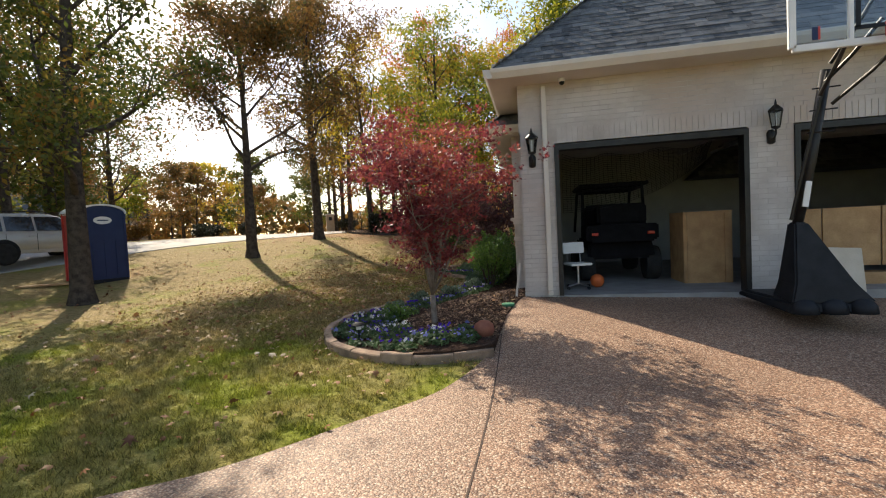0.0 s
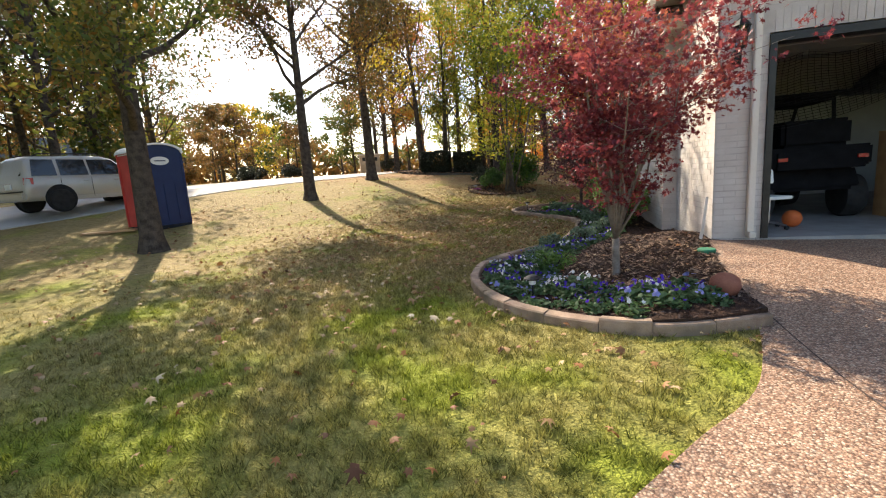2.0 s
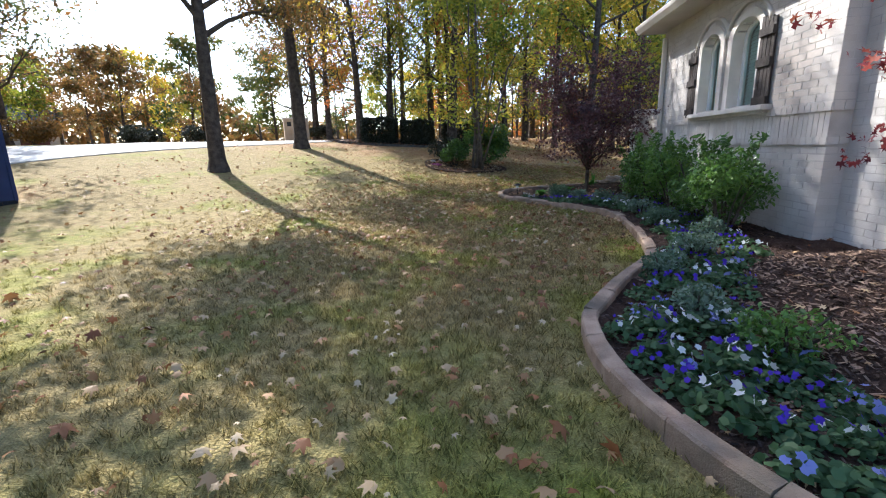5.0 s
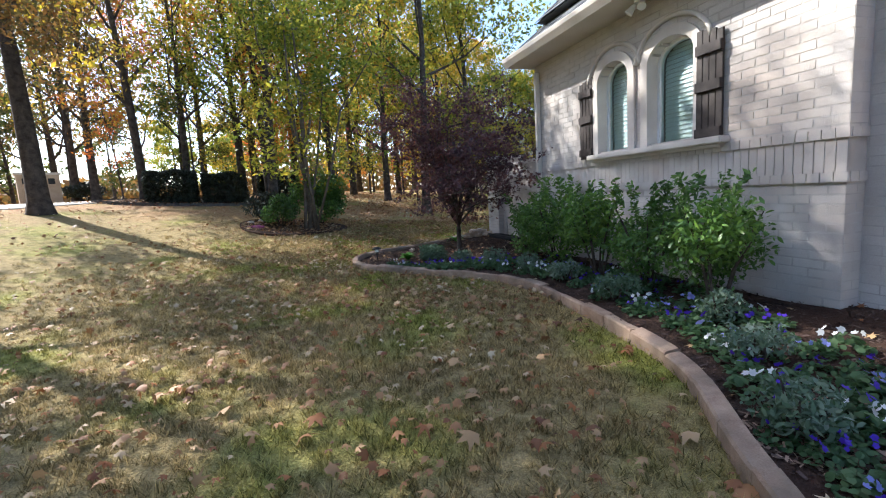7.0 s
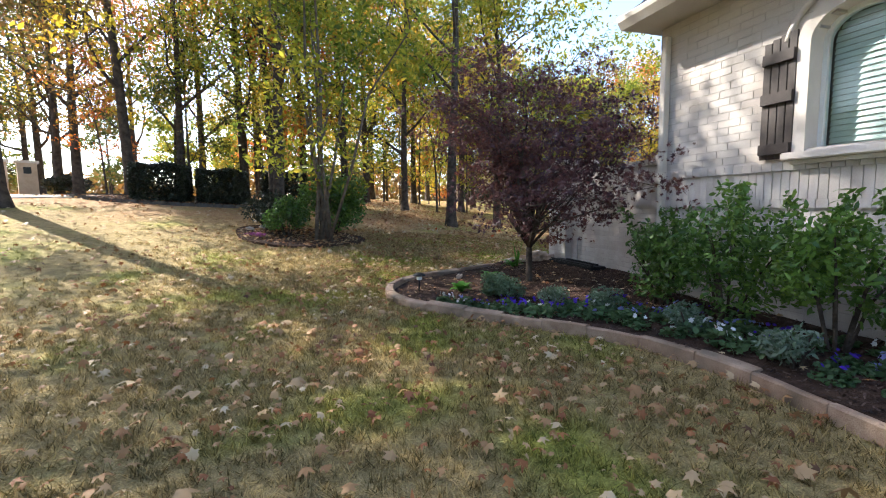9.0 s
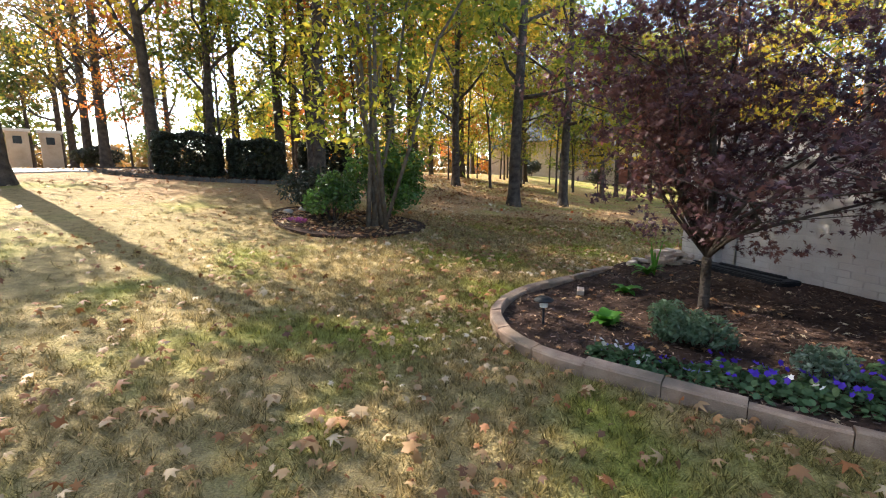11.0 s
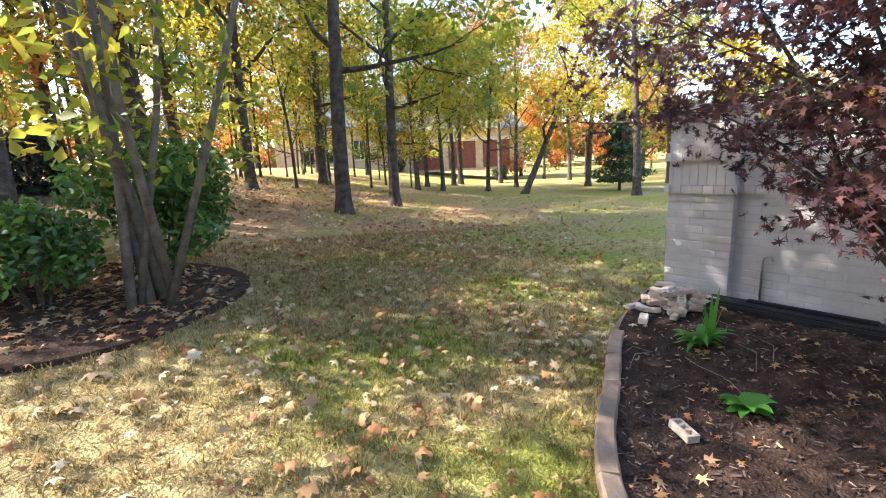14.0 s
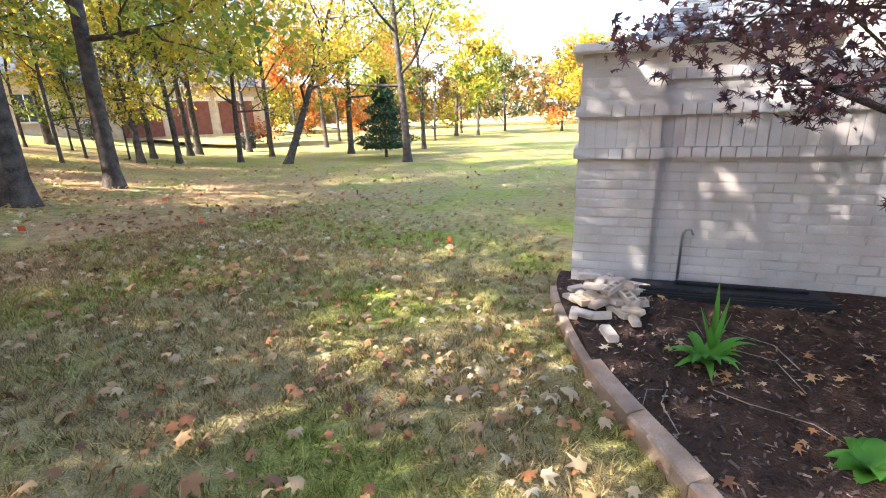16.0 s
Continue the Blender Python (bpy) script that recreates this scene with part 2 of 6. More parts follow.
WHITEP = surf("white_plastic", (0.70, 0.70, 0.68), (0.84, 0.84, 0.82), 5, 0.45, 0.05, 90)
BLUEP = surf("navy_plastic", (0.008, 0.018, 0.07), (0.014, 0.03, 0.10), 3, 0.5, 0.15, 60)
REDP = surf("red_plastic", (0.42, 0.035, 0.03), (0.60, 0.07, 0.06), 3, 0.5, 0.15, 60)
ORANGE = surf("orange_rubber", (0.50, 0.09, 0.02), (0.68, 0.16, 0.04), 8, 0.6, 0.3, 200)
TERRA = surf("red_brown_clay", (0.20, 0.065, 0.04), (0.34, 0.13, 0.08), 9, 0.8, 0.3, 90)
CARPAINT = surf("champagne_paint", (0.46, 0.43, 0.38), (0.54, 0.505, 0.45), 1.5, 0.25, 0.0, 40, metal=0.2)
CARGLASS = surf("tinted_car_glass", (0.012, 0.014, 0.016), (0.025, 0.028, 0.03), 2, 0.05, 0.0, 40, spec=0.8)
TYRE = surf("tyre_rubber", (0.012, 0.012, 0.012), (0.03, 0.03, 0.03), 9, 0.85, 0.2, 90)
LAMPRED = surf("red_lens", (0.30, 0.01, 0.01), (0.45, 0.02, 0.02), 9, 0.2, 0.0, 90)
PANE = glassy("window_glass", (0.78, 0.92, 0.93))
CLEAR = glassy("clear_acrylic", (0.80, 0.86, 0.90))
BLIND = surf("white_blind", (0.66, 0.72, 0.72), (0.78, 0.83, 0.82), 3, 0.6, 0.0, 60)
HOUSESTONE = surf("tan_house_stone", (0.40, 0.30, 0.20), (0.60, 0.48, 0.36), 3, 0.9, 0.4, 40)
REDDOOR = surf("red_brown_wood", (0.11, 0.03, 0.02), (0.20, 0.065, 0.04), 3, 0.6, 0.2, 40)
FARGLASS = surf("dark_window_glass", (0.03, 0.04, 0.05), (0.07, 0.08, 0.09), 1, 0.08, 0.0, 20, spec=0.7)
STONE = surf("grey_field_stone", (0.22, 0.20, 0.17), (0.42, 0.39, 0.34), 8, 0.9, 0.6, 60)
DARKSTONE = surf("dark_edging_stone", (0.035, 0.03, 0.026), (0.13, 0.115, 0.10), 8, 0.9, 0.6, 60)
RUBBLE = surf("broken_whitewashed_brick", (0.40, 0.29, 0.21), (0.64, 0.54, 0.44), 9, 0.9, 0.6, 120, obj=0.3)
GREENLEAF = leafy("oak_green_leaf", ((0.035, 0.06, 0.015), (0.06, 0.09, 0.02), (0.10, 0.12, 0.025), (0.20, 0.17, 0.03), (0.26, 0.13, 0.03)))
RUSTLEAF = leafy("oak_rust_leaf", ((0.07, 0.075, 0.025), (0.12, 0.095, 0.03), (0.20, 0.12, 0.035), (0.28, 0.13, 0.035), (0.30, 0.19, 0.05)))
GOLDLEAF = leafy("golden_leaf", ((0.16, 0.19, 0.03), (0.34, 0.29, 0.03), (0.50, 0.38, 0.035), (0.56, 0.37, 0.035), (0.46, 0.21, 0.03)), glow=0.6)
LIMELEAF = leafy("yellow_green_leaf", ((0.075, 0.12, 0.02), (0.15, 0.20, 0.03), (0.28, 0.30, 0.035), (0.42, 0.37, 0.04), (0.48, 0.33, 0.04)), glow=0.6)
AMBERLEAF = leafy("orange_leaf", ((0.20, 0.15, 0.03), (0.40, 0.20, 0.03), (0.52, 0.20, 0.03), (0.55, 0.14, 0.03), (0.40, 0.08, 0.03)), glow=0.5)
REDLEAF = leafy("crimson_maple_leaf", ((0.08, 0.02, 0.028), (0.15, 0.03, 0.038), (0.26, 0.05, 0.055), (0.38, 0.095, 0.075), (0.46, 0.16, 0.075)), glow=0.4)
PURPLELEAF = leafy("dark_purple_maple_leaf", ((0.04, 0.024, 0.03), (0.08, 0.036, 0.042), (0.125, 0.055, 0.056), (0.17, 0.085, 0.065), (0.30, 0.07, 0.06)), glow=0.35)
SHRUBLEAF = leafy("glossy_green_leaf", ((0.035, 0.07, 0.017), (0.07, 0.145, 0.03), (0.13, 0.24, 0.045), (0.22, 0.36, 0.06)), rough=0.35, spec=0.5)
HEDGELEAF = leafy("dark_green_leaf", ((0.02, 0.026, 0.018), (0.038, 0.046, 0.028), (0.075, 0.07, 0.05)), rough=0.45, glow=0.2)
PINELEAF = leafy("pine_needle", ((0.015, 0.035, 0.018), (0.025, 0.06, 0.025), (0.05, 0.085, 0.03)), rough=0.6, glow=0.15)
SILVERLEAF = leafy("silver_grey_leaf", ((0.07, 0.12, 0.06), (0.13, 0.19, 0.12), (0.26, 0.32, 0.25)), rough=0.7)
PANSYLEAF = leafy("pansy_green_leaf", ((0.045, 0.09, 0.035), (0.085, 0.15, 0.06), (0.14, 0.22, 0.10)), rough=0.5)
HOSTALEAF = leafy("bright_hosta_leaf", ((0.07, 0.20, 0.025), (0.11, 0.30, 0.04), (0.17, 0.38, 0.06)), rough=0.4, glow=0.45)
LITTER = leafy("fallen_leaf", ((0.10, 0.05, 0.025), (0.26, 0.10, 0.035), (0.34, 0.19, 0.08), (0.46, 0.32, 0.17), (0.60, 0.50, 0.34)), rough=0.6, glow=0.12)
RUSSET = leafy("russet_fallen_leaf", ((0.11, 0.045, 0.022), (0.24, 0.085, 0.03), (0.38, 0.15, 0.05), (0.38, 0.22, 0.09)), rough=0.6, glow=0.12)


# ---- helpers for meshes ----
rng = np.random.default_rng(7)


class Shape:
    """Collects boxes, tubes and turned forms into one mesh."""

    def __init__(self):
        self.v, self.f = [], []

    def add(self, verts, faces):
        k = len(self.v)
        self.v.extend(tuple(p) for p in verts)
        self.f.extend(tuple(i + k for i in f) for f in faces)
        return self

    def box(self, c, s, m=None, taper=1.0):
        vs = []
        for dz in (-1, 1):
            q = taper if dz > 0 else 1.0
            for dx, dy in ((-1, -1), (1, -1), (1, 1), (-1, 1)):
                p = Vector((dx * s[0] / 2 * q, dy * s[1] / 2 * q, dz * s[2] / 2))
                vs.append((m @ p if m else p) + Vector(c))
        return self.add(vs, ((3, 2, 1, 0), (4, 5, 6, 7), (0, 1, 5, 4), (1, 2, 6, 5), (2, 3, 7, 6), (3, 0, 4, 7)))

    def tube(self, pts, radii, n=8, caps=True):
        pts = [Vector(p) for p in pts]
        if not isinstance(radii, (list, tuple)):
            radii = [radii] * len(pts)
        rings, up = [], None
        for i, p in enumerate(pts):
            d = (pts[min(i + 1, len(pts) - 1)] - pts[max(i - 1, 0)]).normalized()
            if up is None:
                up = Vector((0, 0, 1)) if abs(d.z) < 0.9 else Vector((1, 0, 0))
            a = d.cross(up).normalized()
            b = a.cross(d).normalized()
            up = b
            rings.append([p + radii[i] * (math.cos(2 * math.pi * k / n) * a + math.sin(2 * math.pi * k / n) * b) for k in range(n)])
        vs = [p for r in rings for p in r]
        fs = [(i * n + k, i * n + (k + 1) % n, (i + 1) * n + (k + 1) % n, (i + 1) * n + k) for i in range(len(pts) - 1) for k in range(n)]
        if caps:
            fs += [tuple(range(n - 1, -1, -1)), tuple((len(pts) - 1) * n + k for k in range(n))]
        return self.add(vs, fs)

    def turned(self, profile, n=16, c=(0, 0, 0), m=None):
        """A profile of (radius, height) turned round the upright."""
        vs = []
        for r, z in profile:
            for k in range(n):
                p = Vector((r * math.cos(2 * math.pi * k / n), r * math.sin(2 * math.pi * k / n), z))
                vs.append((m @ p if m else p) + Vector(c))
        fs = [(i * n + k, i * n + (k + 1) % n, (i + 1) * n + (k + 1) % n, (i + 1) * n + k) for i in range(len(profile) - 1) for k in range(n)]
        fs += [tuple(range(n - 1, -1, -1)), tuple((len(profile) - 1) * n + k for k in range(n))]
        return self.add(vs, fs)

    def mesh(self, name, smooth=False, bevel=0.0):
        me = bpy.data.meshes.new(name)
        me.from_pydata(self.v, [], self.f)
        if bevel:
            bm = bmesh.new()
            bm.from_mesh(me)
            bmesh.ops.bevel(bm, geom=bm.edges[:], offset=bevel, segments=2, affect="EDGES", clamp_overlap=True)
            bm.to_mesh(me)
            bm.free()
        if smooth:
            me.polygons.foreach_set("use_smooth", [True] * len(me.polygons))
        me.update()
        return me


def part(name, shape, material, parent, label="", smooth=False, bevel=0.0):
    me = shape if isinstance(shape, bpy.types.Mesh) else shape.mesh(name, smooth, bevel)
    if not me.materials:
        me.materials.append(material)
    ob = new(name, me)
    ob.parent = parent
    return tagged(ob, label=label)


def thing(name, label, category, group="", at=None, kind=""):
    ob = new(name)
    ob.empty_display_size = 0.1
    if at is not None:
        ob.matrix_basis = at
    return tagged(ob, label, category, group, kind)


def solid(name, shape, material, label, category="", group="", kind="", smooth=False, bevel=0.0):
    me = shape if isinstance(shape, bpy.types.Mesh) else shape.mesh(name, smooth, bevel)
    me.materials.append(material)
    return tagged(new(name, me), label, category, group, kind)


def tri_mesh(name, verts, tris):
    """A mesh of triangles from arrays."""
    me = bpy.data.meshes.new(name)
    verts, tris = np.asarray(verts, np.float32), np.asarray(tris, np.int32)
    me.vertices.add(len(verts)); me.vertices.foreach_set("co", verts.ravel())
    me.loops.add(tris.size); me.loops.foreach_set("vertex_index", tris.ravel())
    me.polygons.add(len(tris)); me.polygons.foreach_set("loop_start", np.arange(len(tris), dtype=np.int32) * 3)
    me.update(calc_edges=True)
    return me


OVAL = (np.array([(0, -0.5, 0), (0.24, -0.05, 0.05), (0, 0.5, -0.04), (-0.24, -0.05, 0.05)], float), np.array([(0, 1, 2), (0, 2, 3)]))


def star(lobes=5, waist=0.32, curl=0.1):
    """A lobed leaf, drawn as a fan."""
    pts = [(0, -0.35, 0)]
    for k in range(lobes):
        a = radians(-150 + 300 * (k + 0.5) / lobes) + math.pi / 2
        r = 0.55 if abs(k - (lobes - 1) / 2) < 1.1 else 0.42
        b = radians(-150 + 300 * k / lobes) + math.pi / 2
        pts.append((waist * 0.5 * math.cos(b), waist * 0.5 * math.sin(b), 0))
        pts.append((r * math.cos(a), r * math.sin(a), -curl * r))
    n = len(pts)
    vs = np.array(pts + [(0, 0, 0.03)], float)
    return vs, np.array([(n, i, (i + 1) % n) for i in range(n)])


def scatter(name, pts, sizes, template, flat=0.0, facing=None, r=rng):
    """Copies of a leaf template at pts, turned at random; flat=1 lays them level."""
    tv, tf = template
    n = len(pts)
    nrm = r.normal(size=(n, 3))
    if facing is not None:
        nrm = nrm * (1 - flat) + np.asarray(facing) * flat * 1.5
    else:
        nrm = nrm * (1 - flat) + np.array((0, 0, 1.5)) * flat
    nrm /= np.linalg.norm(nrm, axis=1)[:, None] + 1e-9
    t = r.normal(size=(n, 3))
    a = np.cross(nrm, t); a /= np.linalg.norm(a, axis=1)[:, None] + 1e-9
    b = np.cross(nrm, a)
    s = np.asarray(sizes)[:, None, None]
    vs = pts[:, None, :] + s * (tv[None, :, 0:1] * a[:, None] + tv[None, :, 1:2] * b[:, None] + tv[None, :, 2:3] * nrm[:, None])
    k = len(tv)
    tris = (np.arange(n) * k)[:, None, None] + tf[None]
    return tri_mesh(name, vs.reshape(-1, 3), tris.reshape(-1, 3))


def smooth_step(a, b, x):
    t = np.clip((x - a) / (b - a), 0, 1)
    return t * t * (3 - 2 * t)


def ground(x, y):
    """Height of the ground: level by the house, rising to the street and the wood."""
    x, y = np.asarray(x, float), np.asarray(y, float)
    s = -0.1092 * x + 0.115 * y - 2.2047
    s = np.log1p(np.exp(np.clip(4.9 * s, -40, 40))) / 4.9
    s = np.minimum(s, 1.75 + 0.02 * (s - 1.75)) - 0.12 * np.exp(-((s - 1.75) / 0.3) ** 2)
    z = -0.208 + s - 0.0224 * np.clip(x - 1, 0, 30)
    return z + 0.31 * smooth_step(3.4, 7.0, y) * smooth_step(-1.2, 1.2, x) * (1 - smooth_step(7.3, 9.5, y))


def drive_z(x, y):
    return ground(x, y) + 0.02


def resample(pts, step):
    """Evenly spaced points on a smooth line through pts."""
    p = np.array(pts, float)
    q = [p[0]]
    for i in range(len(p) - 1):
        a, b, c, d = p[max(i - 1, 0)], p[i], p[i + 1], p[min(i + 2, len(p) - 1)]
        for t in np.linspace(0, 1, 13)[1:]:
            q.append(0.5 * (2 * b + (c - a) * t + (2 * a - 5 * b + 4 * c - d) * t * t + (3 * b - a - 3 * c + d) * t ** 3))
    q = np.array(q)
    l = np.concatenate(([0], np.cumsum(np.linalg.norm(np.diff(q, axis=0), axis=1))))
    n = max(2, int(round(l[-1] / step)) + 1)
    s = np.linspace(0, l[-1], n)
    return np.stack([np.interp(s, l, q[:, k]) for k in range(q.shape[1])], 1)


def inside(poly, x, y):
    poly = np.asarray(poly)
    hit = np.zeros(np.shape(x), bool)
    j = len(poly) - 1
    for i in range(len(poly)):
        (xi, yi), (xj, yj) = poly[i], poly[j]
        if yi != yj:
            hit ^= ((yi > y) != (yj > y)) & (x < (xj - xi) * (y - yi) / (yj - yi) + xi)
        j = i
    return hit


def sheet(name, poly, step, height, material, label, thick=0.0, kind="structure", category=""):
    """A ground surface inside a closed outline, following height(x, y)."""
    from mathutils.geometry import delaunay_2d_cdt
    poly = np.asarray(poly, float)
    lo, hi = poly.min(0), poly.max(0)
    gx, gy = np.meshgrid(np.arange(lo[0], hi[0], step), np.arange(lo[1], hi[1], step))
    gx, gy = gx.ravel(), gy.ravel()
    ok = inside(poly, gx, gy)
    vs = [Vector(p) for p in poly] + [Vector(p) for p in zip(gx[ok], gy[ok])]
    n = len(poly)
    out = delaunay_2d_cdt(vs, [(i, (i + 1) % n) for i in range(n)], [], 1, 1e-4)
    p = np.array([(v.x, v.y) for v in out[0]])
    z = height(p[:, 0], p[:, 1])
    v3 = [(a, b, c) for (a, b), c in zip(p, z)]
    faces = [tuple(f) for f in out[2]]
    if thick:
        k = len(v3)
        v3 += [(a, b, float(height(a, b)) - thick) for a, b in poly]
        edges = [(i, (i + 1) % n) for i in range(n)]
        faces += [(a, b, k + b, k + a) for a, b in edges]
    me = bpy.data.meshes.new(name)
    me.from_pydata(v3, [], faces)
    bm = bmesh.new(); bm.from_mesh(me)
    bmesh.ops.recalc_face_normals(bm, faces=bm.faces[:])
    if sum(f.normal.z for f in bm.faces) < 0:
        bmesh.ops.reverse_faces(bm, faces=bm.faces[:])
    bm.to_mesh(me); bm.free()
    me.materials.append(material)
    return tagged(new(name, me), label, category, "", kind)


# ---- ground, drive, street, bed ----
axis = np.concatenate((-np.geomspace(40, 900, 14)[::-1], np.arange(-39.6, 40, 0.45), np.geomspace(40, 900, 14)))
gx, gy = np.meshgrid(axis, axis + 10)
gz = ground(gx, gy)
nn = len(axis)
ids = np.arange(nn * nn).reshape(nn, nn)
quads = np.stack((ids[:-1, :-1], ids[:-1, 1:], ids[1:, 1:], ids[1:, :-1]), -1).reshape(-1, 4)
tris = np.concatenate((quads[:, :3], quads[:, [0, 2, 3]]))
solid("ground", tri_mesh("ground", np.stack((gx, gy, gz), -1).reshape(-1, 3), tris), LAWN, "patchy green and straw-coloured lawn strewn with leaves", "lawn", kind="structure")

DRIVE_EDGE = resample(((1.22, 7.0), (0.98, 5.83), (0.92, 4.7), (0.53, 3.5), (0.0, 2.8), (-0.56, 2.1), (-1.0, 1.74), (-2.2, 1.05), (-4.5, 0.35), (-9.0, -0.6)), 0.15)
DRIVE_POLY = np.concatenate((DRIVE_EDGE, np.array(((-9.0, -6.0), (11.5, -6.0), (11.5, 7.0)))))
sheet("driveway", DRIVE_POLY, 0.5, drive_z, DRIVE, "tan exposed-aggregate concrete driveway", 0.08, category="driveway")
joint = resample(((0.98, 5.1), (1.02, 3.0), (1.0, 1.0), (1.0, -3.0)), 0.3)
sj = Shape()
for a, b in zip(joint[:-1], joint[1:]):
    za, zb = float(drive_z(*a)) + 0.004, float(drive_z(*b)) + 0.004
    sj.add([(a[0] - 0.006, a[1], za), (a[0] + 0.006, a[1], za), (b[0] + 0.006, b[1], zb), (b[0] - 0.006, b[1], zb)], [(0, 1, 2, 3)])
solid("trim", sj, surf("dark_joint_filler", (0.05, 0.034, 0.026), (0.12, 0.08, 0.06), 30, 0.9, 0.2, 200), "dark expansion joint across the driveway", "joint", kind="structure")

mid = resample(((-24, -8), (-19.5, 6), (-17.6, 12), (-16.6, 16.5), (-14.9, 20.8), (-11.6, 26), (-9.6, 31), (-9.5, 38), (-12, 60)), 0.8)
side = np.gradient(mid, axis=0)
side = np.stack((-side[:, 1], side[:, 0]), 1) / np.linalg.norm(side, axis=1)[:, None]
sheet("road", np.concatenate((mid + side * 1.9, (mid - side * 1.9)[::-1])), 0.9, lambda x, y: ground(x, y) + 0.03, STREET, "pale sunlit concrete street", 0.1, category="street")
spur = resample(((-16.0, 22.5), (-20, 25.5), (-27, 27), (-40, 31)), 0.8)
side = np.gradient(spur, axis=0)
side = np.stack((-side[:, 1], side[:, 0]), 1) / np.linalg.norm(side, axis=1)[:, None]
sheet("pavement", np.concatenate((spur + side * 1.4, (spur - side * 1.4)[::-1])), 0.9, lambda x, y: ground(x, y) + 0.045, STREET, "pale concrete drive across the street", 0.1, category="driveway")

BED_EDGE = resample(((0.93, 4.45), (0.2, 4.27), (-0.5, 4.42), (-1.25, 4.95), (-1.7, 5.85), (-1.76, 6.75), (-1.54, 7.28), (-1.2, 7.9), (-0.68, 8.75), (-0.45, 9.7), (-0.3, 10.8), (-0.28, 11.6),
                     (-0.5, 12.4), (-1.0, 13.05), (-1.5, 13.65), (-1.98, 14.25), (-2.14, 14.7), (-2.08, 15.2), (-1.85, 15.6), (-1.35, 16.05), (-0.6, 16.43), (0.15, 16.8), (0.95, 17.03), (1.45, 17.12)), 0.05)
BED_POLY = np.concatenate((BED_EDGE, np.array(((1.7, 17.1), (1.7, 9.2), (1.35, 9.0), (1.35, 7.0), (1.2, 7.0), (1.0, 5.83), (0.95, 4.9)))))


def bed_z(x, y):
    x, y = np.asarray(x, float), np.asarray(y, float)
    w = 0.018 * np.sin(5.1 * x + 2.0 * y) * np.sin(3.7 * y - 2.2 * x)
    return np.maximum(ground(x, y) + 0.045, -0.155 + 0.13 * smooth_step(-1.4, 0.9, x)) + w


sheet("soil_bed", BED_POLY, 0.09, bed_z, MULCH, "dark brown bark mulch of the planting bed", 0.12, category="mulch bed")


# ---- house ----
ROW = 0.077
BR_L, BR_H = 0.245, 0.066


def wall_rows(u0, u1, z0, z1, holes):
    """Rows of a wall: height and the stretches left between holes(z)."""
    z = z0
    while z < z1 - 0.01:
        h = min(ROW, z1 - z)
        cuts = sorted(holes(z + h / 2))
        a = u0
        runs = []
        for p, q in cuts:
            if p > a:
                runs.append((a, min(p, u1)))
            a = max(a, q)
        if a < u1:
            runs.append((a, u1))
        yield z, h, runs
        z += ROW


def brick_wall(name, label, o, u, n, u0, u1, z0, z1, holes=lambda z: (), thick=0.24, skip=(), single=0, near=None, proud=0.0005):
    """A whitewashed brick wall: mortar core with openings through it, and bricks standing 5 mm proud. o: origin, u: along, n: outwards."""
    o, u, n = Vector(o), Vector(u), Vector(n)
    core, skin, made = Shape(), Shape(), []
    for k, (z, h, runs) in enumerate(wall_rows(u0, u1, z0, z1, holes)):
        for a, b in runs:
            m = Matrix((u, -n, Vector((0, 0, 1)))).transposed()
            if any(p < z + h / 2 < q for p, q in skip):
                continue
            x = a - (BR_L + 0.01) * (0.5 if k % 2 else 0.0)
            while x < b:
                p, q = max(x, a), min(x + BR_L, b)
                if q - p > 0.03 and h > 0.05:
                    d = proud + 0.002 * rng.random()
                    cc = o + u * ((p + q) / 2) + n * (d - 0.012)
                    made.append(((cc.x, cc.y, z + BR_H / 2 + 0.003), (q - p, 0.024, BR_H), m))
                x += BR_L + 0.01
    blocks = []
    for z, h, runs in wall_rows(u0, u1, z0, z1, holes):
        if blocks and blocks[-1][2] == runs:
            blocks[-1][1] = z + h
        else:
            blocks.append([z, z + h, runs])
    for za, zb, runs in blocks:
        for a, b in runs:
            c = o + u * ((a + b) / 2) - n * (thick / 2 + 0.002)
            core.box((c.x, c.y, (za + zb) / 2), (b - a, thick, zb - za), m)
    wall = solid(name, core, MORTAR, label, "wall", kind="structure")
    if near:
        made.sort(key=lambda e: (Vector(e[0]) - Vector(near)).length)
    pick = made[:single]
    cache = {}
    for c, s, m in pick:
        key = round(s[0], 2)
        if key not in cache:
            cache[key] = Shape().box((0, 0, 0), (key, s[1], s[2])).mesh("brick", bevel=0.003)
            cache[key].materials.append(BRICKO)
        ob = new("brick", cache[key])
        ob.parent = wall
        ob.matrix_basis = Matrix.Translation(c) @ m.to_4x4()
    for c, s, m in made[single:]:
        skin.box(c, s, m)
    if skin.v:
        tagged(part("bricks", skin, BRICK, wall), kind="stuff")
    return wall


def band(o, u, n, u0, u1, z, h, deep, parent, name="band"):
    """A course of bricks set proud of the wall."""
    o, u, n = Vector(o), Vector(u), Vector(n)
    m = Matrix((u, -n, Vector((0, 0, 1)))).transposed()
    s, x = Shape(), u0
    while x < u1 - 0.01:
        q = min(x + 0.098, u1)
        c = o + u * ((x + q) / 2) + n * (deep / 2 - 0.005)
        s.box((c.x, c.y, z + h / 2), (q - x - 0.004, deep + 0.01, h), m)
        x += 0.1
    return part(name, s, BRICK, parent)


